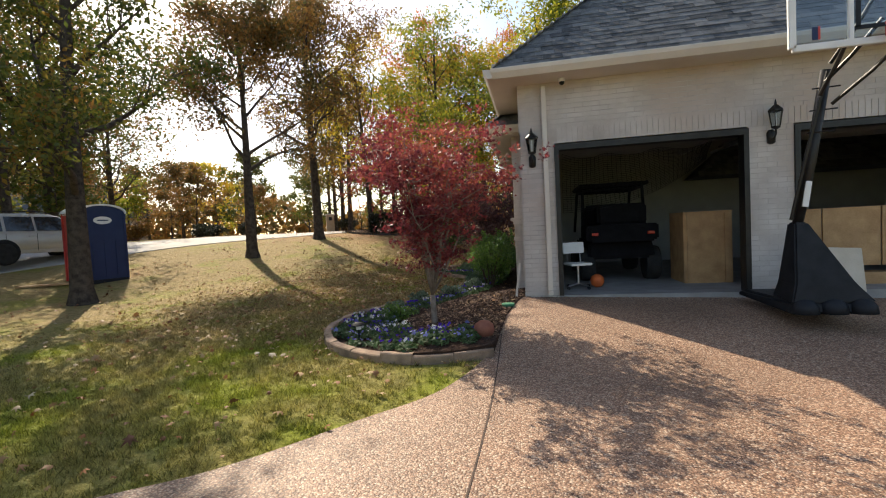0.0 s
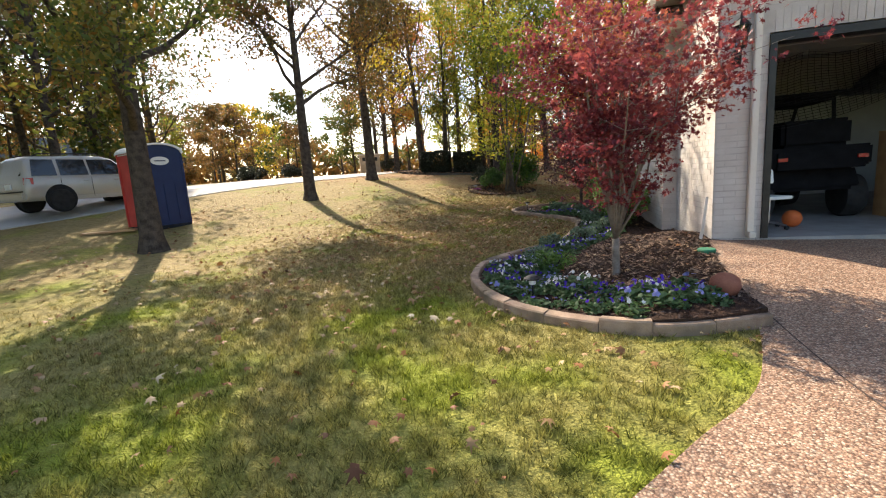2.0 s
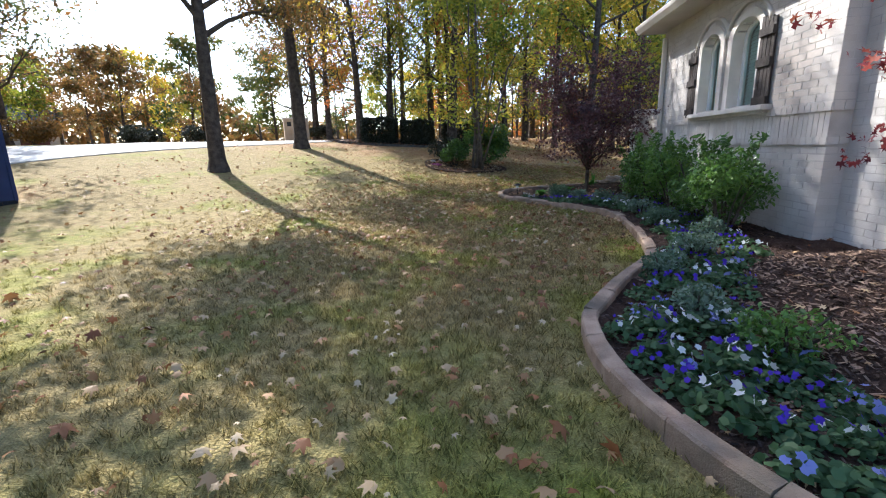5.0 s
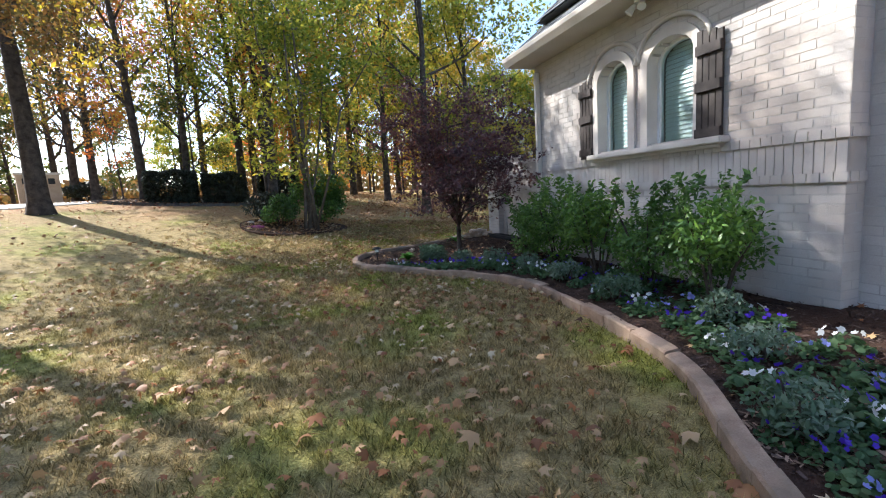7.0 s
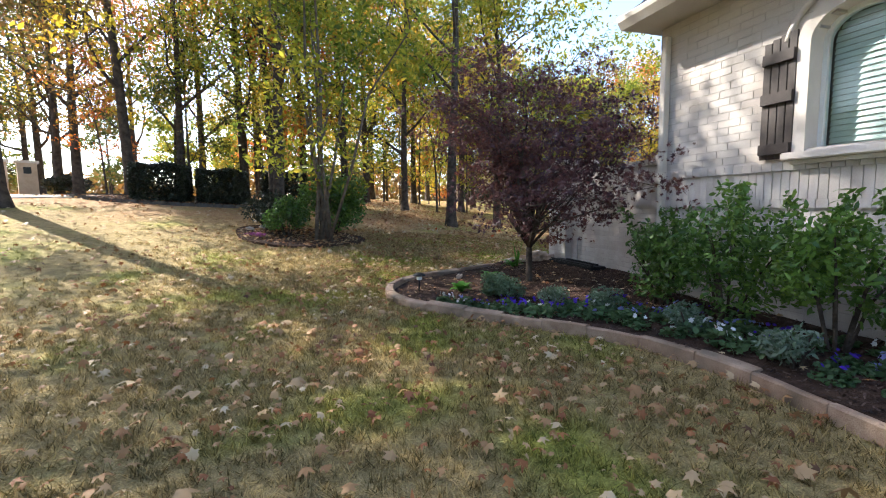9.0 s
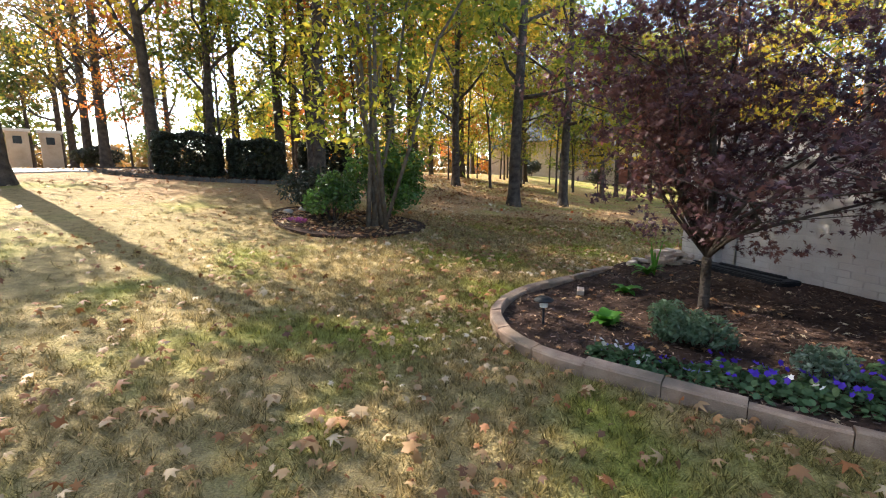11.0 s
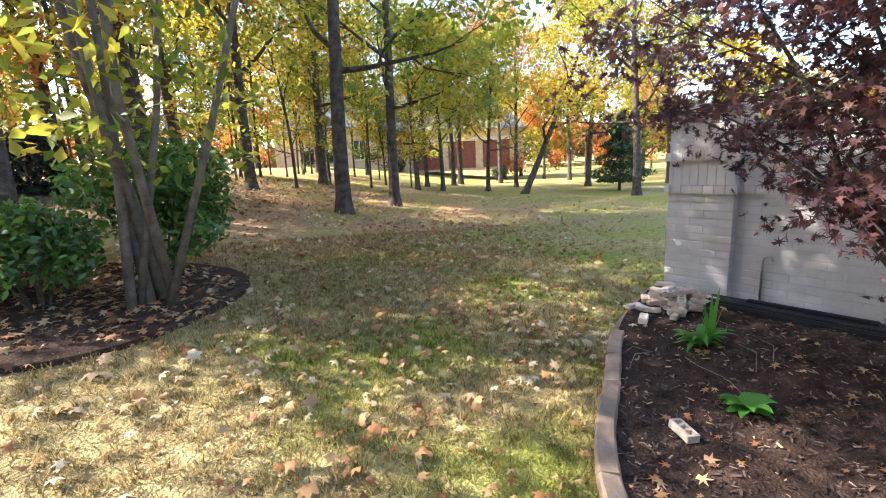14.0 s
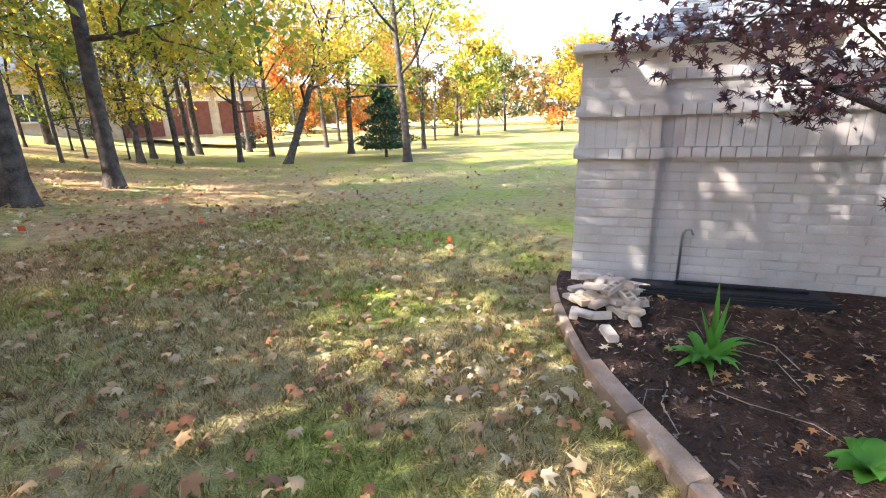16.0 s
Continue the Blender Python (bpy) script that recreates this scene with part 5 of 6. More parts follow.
shrub("laurel", "tall broad green shrub behind slender stems", 64, stand(-2.5, 21.1), 1.9, 1.6, 1.6, 4200, 0.12, SHRUBLEAF, LANCE)
for i, (x, y, w, d, h) in enumerate(((-7.6, 25.7, 1.6, 1.2, 1.2), (-5.85, 26.1, 1.5, 1.2, 1.15), (-3.9, 28.0, 1.7, 1.2, 1.2))):
    shrub("hedge", "dark green block-clipped hedge on the mulch island", 65 + i, stand(x, y), w, d, h, 8000, 0.13, HEDGELEAF, boxy=0.85, group="clipped hedges")
shrub("white_flower", "small pink-white blooms in leaf litter", 69, stand(-4.3, 20.0), 0.5, 0.4, 0.12, 200, 0.05, flower_mat("pink_petal", (0.35, 0.10, 0.25)), PETALS, stems=3)
for i, (x, y, k) in enumerate(((-21, 21, 1.3), (-23, 20, 1.6), (-19.5, 24.5, 1.0), (-26, 22, 1.5), (-22, 28.5, 1.2), (-13.2, 33, 1.1), (-25.5, 15.5, 1.4), (-18.5, 28, 1.1))):
    shrub("round_shrub", "rounded dark garden shrub across the street", 110 + i, stand(x, y), 1.6 * k, 1.6 * k, 0.9 * k, 1800, 0.16, HEDGELEAF if i % 3 else RUSTLEAF, group="shrubs across the street")
rock = Shape().turned([(0.02, -0.03), (0.17, 0.0), (0.19, 0.09), (0.12, 0.17), (0.02, 0.19)], 9)
for x, y, s in ((-4.15, 21.2, 1.0), (-4.5, 20.9, 0.7)):
    ob = solid("rock", rock.mesh("rock", smooth=True), STONE, "rounded grey field stone on the island bed", "rock")
    ob.matrix_basis = stand(x, y, x, s) @ Matrix.Diagonal((1.2, 0.9, 0.8, 1))


# young pine
def pine():
    r = np.random.default_rng(5)
    t = thing("pine_tree", "young dark green cone-shaped pine on the slope", "tree", "", stand(18.2, 26.5))
    part("trunk", Shape().tube([(0, 0, -0.1), (0.02, 0, 1.5), (0, 0.03, 3.6)], [0.09, 0.06, 0.01], 7), BARK, t)
    n = 6500
    z = 0.45 + 3.3 * r.random(n) ** 1.3
    rad = (3.95 - z) * 0.52 * np.sqrt(r.random(n)) * (0.85 + 0.25 * np.sin(z * 9))
    a = r.uniform(0, 6.28, n)
    part("crown", scatter("crown", np.stack((rad * np.cos(a), rad * np.sin(a), z), 1), r.uniform(0.12, 0.3, n), (OVAL[0] * np.array((0.5, 1, 1)), OVAL[1]), r=r), PINELEAF, t)


pine()


# ---- things by the house ----
def lantern(x, y, z):
    l = thing("wall_lantern", "black metal wall lantern with clear panes on the brick", "wall lamp", "wall lanterns", Matrix.Translation((x, y, z)))
    part("backplate", Shape().turned([(0.02, -0.11), (0.055, -0.09), (0.06, 0.06), (0.03, 0.1)], 12, (0, 0.0, -0.28)), BLACKM, l, smooth=True)
    part("arm", Shape().tube([(0, 0, -0.3), (0, -0.09, -0.33), (0, -0.14, -0.26), (0, -0.14, -0.19)], 0.013, 7), BLACKM, l)
    part("base", Shape().turned([(0.02, -0.2), (0.06, -0.18), (0.065, -0.16)], 6, (0, -0.14, 0)), BLACKM, l)
    part("glass", Shape().turned([(0.052, -0.158), (0.088, 0.055)], 6, (0, -0.14, 0)), CLEAR, l, "clear tapered glass")
    for k in range(6):
        a = math.pi / 3 * k
        part("cage_bar", Shape().tube([(0.055 * math.cos(a), -0.14 + 0.055 * math.sin(a), -0.16), (0.092 * math.cos(a), -0.14 + 0.092 * math.sin(a), 0.06)], 0.006, 5), BLACKM, l)
    part("bulb", Shape().turned([(0.012, -0.15), (0.014, -0.05), (0.012, 0.02), (0.004, 0.035)], 8, (0, -0.14, 0)), WHITEP, l, "white candle bulb")
    part("hood", Shape().turned([(0.105, 0.055), (0.10, 0.075), (0.045, 0.13), (0.02, 0.15), (0.012, 0.2), (0.002, 0.235)], 6, (0, -0.14, 0)), BLACKM, l)


lantern(1.45, GY - 0.01, 2.62)
lantern(4.9, GY - 0.01, 2.70)
cm = thing("security_camera", "small white dome camera under the soffit", "camera", "", Matrix.Translation((1.95, 6.85, 3.56)))
part("housing", Shape().turned([(0.05, 0.02), (0.055, -0.02), (0.05, -0.05)], 14), WHITEP, cm)
part("dome", Shape().turned([(0.042, -0.05), (0.036, -0.08), (0.015, -0.095), (0.002, -0.098)], 14), BLACKP, cm, "dark dome", smooth=True)
fl = thing("floodlight", "white twin floodlight under the wing eave", "floodlight", "", Matrix.Translation((0.86, 10.95, 3.12)))
part("bracket", Shape().turned([(0.05, 0.02), (0.05, -0.02)], 12), WHITEP, fl)
for k in (-1, 1):
    part("lamp_head", Shape().turned([(0.02, 0.0), (0.035, -0.05), (0.05, -0.11), (0.045, -0.115)], 12, (0, 0.06 * k, -0.02), Matrix.Rotation(0.5 * k, 3, "X") @ Matrix.Rotation(0.5, 3, "Y")), WHITEP, fl)


def path_light(x, y, lab):
    p = thing("path_light", lab, "path light", "garden path lights", on_bed(x, y, 0.4))
    part("stake", Shape().tube([(0, 0, -0.1), (0, 0, 0.24)], 0.011, 8), BLACKP, p)
    part("shade", Shape().turned([(0.085, 0.225), (0.09, 0.235), (0.05, 0.262), (0.01, 0.27)], 18), BLACKP, p)
    part("lens", Shape().turned([(0.035, 0.17), (0.04, 0.225)], 12), WHITEP, p, "frosted lens")


path_light(-1.72, 14.95, "black mushroom-shaped path light in the mulch")
path_light(-0.95, 5.15, "black path light with a pale top among pansies")
pot = Shape().turned([(0.03, 0.0), (0.10, 0.02), (0.13, 0.09), (0.115, 0.16), (0.06, 0.20), (0.01, 0.21)], 18)
pot_ob = solid("clay_ball", pot, TERRA, "rounded red-brown clay ball at the bed's corner", "ornament", smooth=True)
pot_ob.matrix_basis = on_bed(0.78, 4.95)
stk = solid("wooden_stake", Shape().box((0, 0, 0.27), (0.035, 0.02, 0.6)), STUCCO, "pale wooden stake leaning at the garage corner", "stake", bevel=0.003)
stk.matrix_basis = on_bed(1.1, 6.93) @ pose(0, 0, 0, -6, 8, 0)
lid = solid("valve_cover", Shape().turned([(0.09, 0.0), (0.10, 0.03), (0.09, 0.045)], 16), surf("green_plastic", (0.03, 0.16, 0.08), (0.05, 0.24, 0.13), 5, 0.6, 0.1), "round green plastic valve cover in the soil", "valve cover")
lid.matrix_basis = on_bed(1.0, 6.3)

# black tray, pipe hook, broken bricks by the courtyard wall
tray = thing("plastic_edging", "long flat black plastic panel lying on mulch at the wall", "plastic panel", "", Matrix.Translation((1.33, 15.85, float(bed_z(1.3, 15.8)))))
part("panel", Shape().box((0, 0, 0.035), (0.3, 1.35, 0.06)), BLACKP, tray, bevel=0.012)
part("rib", Shape().box((-0.09, 0, 0.075), (0.05, 1.25, 0.025)), BLACKP, tray, bevel=0.006)
part("rib", Shape().box((0.07, -0.1, 0.078), (0.05, 0.9, 0.03)), BLACKP, tray, bevel=0.006)
solid("pipe", Shape().tube([(CW - 0.04, 16.15, -0.1), (CW - 0.04, 16.15, 0.40), (CW - 0.04, 16.13, 0.44), (CW - 0.04, 16.09, 0.45), (CW - 0.04, 16.07, 0.40)], 0.011, 7), STEEL, "thin bent grey pipe standing against the wall", "pipe", smooth=True)
hole = Shape()
hole.box((0, -0.036, 0), (0.2, 0.022, 0.06)).box((0, 0.036, 0), (0.2, 0.022, 0.06))
for k in (-0.09, -0.03, 0.03, 0.09):
    hole.box((k, 0, 0), (0.02, 0.05, 0.06))
cored = hole.mesh("brick_piece", bevel=0.003)
cored.materials.append(RUBBLE)
plain = Shape().box((0, 0, 0), (0.2, 0.095, 0.06), None, 0.93).mesh("brick_piece", bevel=0.008)
plain.materials.append(RUBBLE)
random.seed(12)
layers = [(0, 20), (1, 14), (2, 8), (3, 4)]
for lv, cnt in layers:
    for k in range(cnt):
        x = 1.10 + random.uniform(-0.42, 0.30) * (1 - 0.2 * lv); y = 16.78 + random.uniform(-0.40, 0.22) * (1 - 0.22 * lv)
        ob = tagged(new("loose_brick", cored if k % 4 == 0 else plain), "broken whitewashed brick in a heap by the pillar", "brick", "heap of loose bricks")
        ob.matrix_basis = pose(x, y, float(bed_z(x, y)) + 0.03 + 0.042 * lv, random.uniform(-9, 9), random.uniform(-9, 9), random.uniform(0, 180)) @ Matrix.Diagonal((random.uniform(0.7, 1.15), random.uniform(0.6, 0.9), random.uniform(0.55, 0.8), 1))
for x, y, a in ((-0.82, 15.87, 60), (0.45, 16.72, 20)):
    ob = tagged(new("loose_brick", cored if a == 60 else plain), "single pale brick lying in the mulch", "brick")
    ob.matrix_basis = pose(x, y, float(bed_z(x, y)) + 0.03, 4, -3, a) @ Matrix.Scale(0.82, 4)
random.seed(21)
for k in range(8):
    x, y, a = random.uniform(-0.1, 0.75), random.uniform(15.55, 16.5), random.uniform(0, 6.28)
    L, z = random.uniform(0.2, 0.5), float(bed_z(x, y)) + 0.015
    solid("twig", Shape().tube([(x, y, z), (x + 0.5 * L * math.cos(a), y + 0.5 * L * math.sin(a), z + random.uniform(0.01, 0.05)), (x + L * math.cos(a + 0.3), y + L * math.sin(a + 0.3), z)], [0.0035, 0.003, 0.0015], 5), PALEBARK, "thin pale dry twig lying on dark mulch", "twig", "dry twigs", smooth=True)
for i, (x, y) in enumerate(((2.41, 22.1), (2.69, 18.45), (0.9, 23.0), (3.6, 24.0))):
    f = thing("marker_flag", "small orange plastic marker flag in the grass", "marker flag", "utility marker flags", stand(x, y, i))
    part("wire", Shape().tube([(0, 0, -0.03), (0, 0, 0.16)], 0.002, 4), STEEL, f)
    part("flag", Shape().box((0.045, 0, 0.13), (0.09, 0.003, 0.06)), ORANGE, f)


# basketball hoop
def hoop():
    h = thing("basketball_hoop", "black portable basketball hoop with clear backboard and red rim", "basketball hoop")
    z0 = 0.13
    b = Shape()
    b.add([(4.32, 5.35, z0 - 0.03), (5.22, 5.35, z0 - 0.03), (5.15, 6.7, z0 + 0.02), (4.26, 6.7, z0 + 0.02), (4.36, 5.4, z0 + 0.12), (5.18, 5.4, z0 + 0.12), (5.1, 6.62, z0 + 0.10), (4.32, 6.62, z0 + 0.10)],
          [(3, 2, 1, 0), (4, 5, 6, 7), (0, 1, 5, 4), (1, 2, 6, 5), (2, 3, 7, 6), (3, 0, 4, 7)])
    part("base", b, BLACKP, h, "black moulded water base", bevel=0.035)
    for x in (4.48, 4.77, 5.06):
        part("base_lobe", Shape().turned([(0.02, 0.17), (0.09, 0.15), (0.135, 0.09), (0.15, 0.0)], 14, (x, 5.42, z0 - 0.02)), BLACKP, h, smooth=True)
    c = Shape().add([(4.34, 5.38, z0 + 0.1), (5.20, 5.38, z0 + 0.1), (5.05, 6.0, z0 + 0.1), (4.42, 6.0, z0 + 0.1), (4.40, 5.42, 0.45), (5.02, 5.42, 0.45), (4.95, 5.9, 0.45), (4.44, 5.9, 0.45),
                     (4.48, 5.58, 1.17), (4.62, 5.58, 1.17), (4.62, 5.75, 1.17), (4.48, 5.75, 1.17)],
                    [(3, 2, 1, 0), (8, 9, 10, 11), (0, 1, 5, 4), (1, 2, 6, 5), (2, 3, 7, 6), (3, 0, 4, 7), (4, 5, 9, 8), (5, 6, 10, 9), (6, 7, 11, 10), (7, 4, 8, 11)])
    part("cover", c, BLACKP, h, "tapered black plastic cover", bevel=0.02)
    for x, z in ((4.50, 0.62), (4.74, 0.62), (4.50, 0.34), (4.92, 0.34)):
        part("bolt", Shape().turned([(0.018, -0.01), (0.014, 0.012)], 8, (x, 5.42 + (z - 0.23) * 0.21, z), Matrix.Rotation(radians(90), 3, "X")), BLACKM, h)
    part("pole", Shape().tube([(4.54, 5.66, 1.1), (4.66, 5.58, 1.9), (4.78, 5.5, 2.9)], 0.055, 12), BLACKM, h, smooth=True)
    part("strut", Shape().tube([(4.45, 5.6, 1.2), (4.58, 5.5, 2.0), (4.74, 5.4, 2.86)], 0.018, 8), BLACKM, h)
    part("label_plate", Shape().box((4.60, 5.555, 1.5), (0.06, 0.02, 0.3), Matrix.Rotation(0.15, 3, "Y")), WHITEP, h, "white instruction label with worn print")
    for a, bb in (((4.72, 5.4, 2.75), (4.95, 4.9, 3.2)), ((4.78, 5.42, 2.95), (5.0, 4.9, 3.62)), ((4.66, 5.4, 2.6), (4.72, 4.95, 3.15)), ((4.80, 5.44, 2.5), (5.2, 4.85, 3.05))):
        part("arm", Shape().tube([a, (Vector(a) + Vector(bb)) / 2 + Vector((0, 0, -0.03)), bb], 0.021, 8), BLACKM, h)
    for z in (2.2, 2.45, 2.7):
        part("spring_bolt", Shape().tube([(4.58 + (z - 2.2) * 0.12, 5.5, z), (4.86 + (z - 2.2) * 0.12, 5.5, z + 0.01)], 0.009, 6), BLACKM, h)
    bx0, bx1, bz0, bz1, by = 4.10, 5.9, 2.96, 4.02, 4.82
    f = Shape()
    for c, s in ((((bx0 + bx1) / 2, by, bz0), (bx1 - bx0, 0.04, 0.07)), (((bx0 + bx1) / 2, by, bz1), (bx1 - bx0, 0.04, 0.07)), ((bx0, by, (bz0 + bz1) / 2), (0.07, 0.04, bz1 - bz0)), ((bx1, by, (bz0 + bz1) / 2), (0.07, 0.04, bz1 - bz0)), ((4.62, by, (bz0 + bz1) / 2), (0.05, 0.03, bz1 - bz0))):
        f.box(c, s)
    part("board_frame", f, WHITEP, h, "white backboard frame", bevel=0.006)
    part("board", Shape().box(((bx0 + bx1) / 2, by, (bz0 + bz1) / 2), (bx1 - bx0 - 0.07, 0.012, bz1 - bz0 - 0.07)), CLEAR, h, "clear acrylic board")
    t = Shape()
    for c, s in (((4.98, by - 0.012, 3.10), (0.64, 0.008, 0.04)), ((4.98, by - 0.012, 3.5), (0.64, 0.008, 0.04)), ((4.68, by - 0.012, 3.3), (0.04, 0.008, 0.4)), ((5.28, by - 0.012, 3.3), (0.04, 0.008, 0.4))):
        t.box(c, s)
    part("target_square", t, BLACKP, h, "dark painted target square")
    part("badge", Shape().box((4.30, by - 0.014, 3.09), (0.05, 0.008, 0.13)), BLUEP, h, "small blue badge")
    part("badge_edge", Shape().box((4.335, by - 0.014, 3.09), (0.022, 0.008, 0.13)), REDP, h, "small red badge")
    c = Vector((4.98, by - 0.32, 3.05))
    part("rim", Shape().tube([c + Vector((0.225 * math.cos(a), 0.225 * math.sin(a), 0)) for a in np.linspace(0, 2 * math.pi, 25)], 0.010, 7), REDP, h, "red steel rim", smooth=True)
    part("rim_bracket", Shape().box((4.98, by - 0.06, 3.03), (0.16, 0.1, 0.11)), REDP, h, "red bracket", bevel=0.01)
    net = Shape()
    for k in range(12):
        a0 = 2 * math.pi * k / 12
        for sgn in (1, -1):
            net.tube([c + Vector(((0.225 - 0.10 * t) * math.cos(a0 + sgn * t * 0.9), (0.225 - 0.10 * t) * math.sin(a0 + sgn * t * 0.9), -0.4 * t)) for t in np.linspace(0, 1, 6)], 0.005, 4)
    part("net", net, WHITEP, h, "white string net")


hoop()


# ---- garage contents ----
def wheel(parent, c, r, w, axis="X"):
    m = Matrix.Rotation(radians(90), 3, "Y" if axis == "X" else "X")
    wh = part("wheel", Shape().turned([(r * 0.58, -w / 2), (r * 0.93, -w / 2), (r, -w * 0.3), (r, w * 0.3), (r * 0.93, w / 2), (r * 0.58, w / 2)], 22, c, m), TYRE, parent, "black tyre", smooth=False)
    part("rim", Shape().turned([(r * 0.1, -w * 0.46), (r * 0.57, -w * 0.42), (r * 0.57, w * 0.42), (r * 0.1, w * 0.46)], 14, c, m), STEEL, wh, "grey alloy rim")
    return wh


def buggy(x, y):
    u = thing("utility_vehicle", "black open utility buggy with roof and roll cage in garage", "utility vehicle", "", Matrix.Translation((x, y, G0)))
    for cx, cy in ((-0.6, -0.1), (0.6, -0.1), (-0.6, 1.9), (0.6, 1.9)):
        wheel(u, (cx, cy, 0.33), 0.33, 0.26)
    part("body", Shape().box((0, 0.9, 0.62), (1.25, 2.7, 0.36), None, 0.92), MATTE, u, bevel=0.05)
    part("bed", Shape().box((0, -0.1, 0.95), (1.3, 0.95, 0.3)), MATTE, u, bevel=0.03)
    part("tail_panel", Shape().box((0, -0.6, 0.9), (1.1, 0.05, 0.26)), MATTE, u, bevel=0.01)
    for cx in (-0.33, 0.33):
        part("seat", Shape().box((cx, 0.75, 0.95), (0.5, 0.5, 0.16)), MATTE, u, bevel=0.05)
        part("seat_back", Shape().box((cx, 0.5, 1.25), (0.48, 0.12, 0.55)), MATTE, u, "padded seat back", bevel=0.05)
        part("tail_light", Shape().box((cx * 1.5, -0.64, 0.93), (0.12, 0.03, 0.05)), LAMPRED, u, "red lamp")
    for cx in (-0.62, 0.62):
        part("cage_bar", Shape().tube([(cx, 0.35, 0.8), (cx * 0.95, 0.4, 1.85), (cx * 0.95, 1.6, 1.85), (cx, 2.2, 0.95)], 0.03, 8), MATTE, u)
    for cy in (0.4, 1.6):
        part("cage_bar", Shape().tube([(-0.6, cy, 1.85), (0.6, cy, 1.85)], 0.03, 8), MATTE, u)
    part("roof", Shape().box((0, 1.0, 1.92), (1.4, 1.6, 0.07)), MATTE, u, bevel=0.03)
    part("cargo", Shape().box((0.05, -0.05, 1.3), (0.9, 0.6, 0.4)), MATTE, u, "dark cargo box", bevel=0.05)


buggy(3.05, 9.0)


def net(x0, x1, y, z0, z1):
    """A slack net hung from the ceiling, gathered up to one side."""
    t = thing("sports_net", "slack dark practice net hanging from the garage ceiling", "net")
    def spot(u, v):
        low = z0 + (z1 - z0) * 0.75 * u ** 2.2
        return (x0 + (x1 - x0) * u, y + 0.18 * math.sin(5 * u + 2 * v) + 0.25 * v * (1 - v), z1 + (low - z1) * v - 0.10 * math.sin(math.pi * (3 * u % 1)) * (1 - v))
    for k in range(34):
        part("cord", Shape().tube([spot(k / 33, v) for v in np.linspace(0, 1, 9)], 0.004, 3), BLACKP, t)
    for k in range(26):
        part("cord", Shape().tube([spot(u, k / 25) for u in np.linspace(0, 1, 14)], 0.004, 3), BLACKP, t)


net(2.0, 4.5, 8.25, 1.5, 2.6)


def chair(x, y):
    c = thing("swivel_chair", "white plastic chair on a grey pedestal in the garage", "chair", "", Matrix.Translation((x, y, G0)) @ Matrix.Rotation(0.3, 4, "Z"))
    part("seat", Shape().box((0, 0, 0.44), (0.4, 0.38, 0.04)), WHITEP, c, bevel=0.015)
    part("backrest", Shape().box((0, 0.2, 0.72), (0.4, 0.03, 0.2), Matrix.Rotation(-0.15, 3, "X")), WHITEP, c, bevel=0.012)
    for k in (-0.12, 0.12):
        part("back_post", Shape().tube([(k, 0.16, 0.44), (k, 0.21, 0.7)], 0.011, 6), STEEL, c)
    part("pedestal", Shape().tube([(0, 0, 0.08), (0, 0, 0.43)], 0.022, 8), STEEL, c)
    for k in range(4):
        a = math.pi / 2 * k + 0.4
        leg = part("leg", Shape().tube([(0, 0, 0.1), (0.24 * math.cos(a), 0.24 * math.sin(a), 0.06)], 0.014, 6), STEEL, c)
        part("caster", Shape().turned([(0.028, -0.014), (0.028, 0.014)], 10, (0.24 * math.cos(a), 0.24 * math.sin(a), 0.03), Matrix.Rotation(radians(90), 3, "X")), BLACKP, leg)


chair(2.17, 7.75)
ball = solid("basketball", Shape().turned([(0.12 * math.sin(a), -0.12 * math.cos(a)) for a in np.linspace(0.05, math.pi - 0.05, 12)], 20, (2.5, 7.85, G0 + 0.12)), ORANGE, "orange ball on the garage floor", "ball", smooth=True)
crate = thing("plywood_crate", "tall plywood crate standing in the garage bay", "crate", "", Matrix.Translation((4.4, 8.5, G0)))
for c, s in (((0, -0.4, 0.62), (0.75, 0.02, 1.24)), ((-0.38, 0, 0.62), (0.02, 0.8, 1.24)), ((0.38, 0, 0.62), (0.02, 0.8, 1.24)), ((0, 0, 1.25), (0.78, 0.84, 0.02))):
    part("panel", Shape().box(c, s), PLY, crate)
for k in (-0.3, 0.3):
    part("batten", Shape().box((k, -0.42, 0.62), (0.07, 0.02, 1.2)), PLY, crate)
pw = thing("plywood_barrier", "row of upright plywood sheets across the second bay", "plywood", "", Matrix.Translation((6.9, 7.65, G0)))
for k in range(9):
    part("sheet", Shape().box((-1.6 + 0.4 * k, 0.02 * (k % 2), 0.74), (0.39, 0.02, 0.92)), PLY, pw)
part("rail", Shape().box((0, 0.05, 0.4), (3.5, 0.05, 0.09)), PLY, pw)
part("rail", Shape().box((0, 0.05, 0.09), (3.5, 0.3, 0.18)), PLY, pw)
cb = solid("cardboard_sheet", Shape().box((0, 0, 0.4), (0.7, 0.03, 0.62)), surf("pale_cardboard", (0.50, 0.42, 0.32), (0.66, 0.58, 0.47), 4, 0.9, 0.2), "pale cardboard sheet leaning by the second bay", "cardboard", bevel=0.006)
cb.matrix_basis = pose(5.5, 6.55, 0.08, -12, 4, 8)
for a, b in (D1, D2):
    dr = thing("overhead_door", "raised sectional garage door under the ceiling on its tracks", "garage door", "", Matrix.Translation(((a + b) / 2, 8.6, 2.72)))
    for k in range(4):
        part("panel", Shape().box((0, -1.05 + 0.6 * k, 0), (b - a - 0.1, 0.58, 0.04)), DARKWALL, dr, bevel=0.006)
    for sx in (-1, 1):
        part("track", Shape().box((sx * (b - a - 0.04) / 2, 0.1, -0.06), (0.04, 2.9, 0.05)), STEEL, dr)
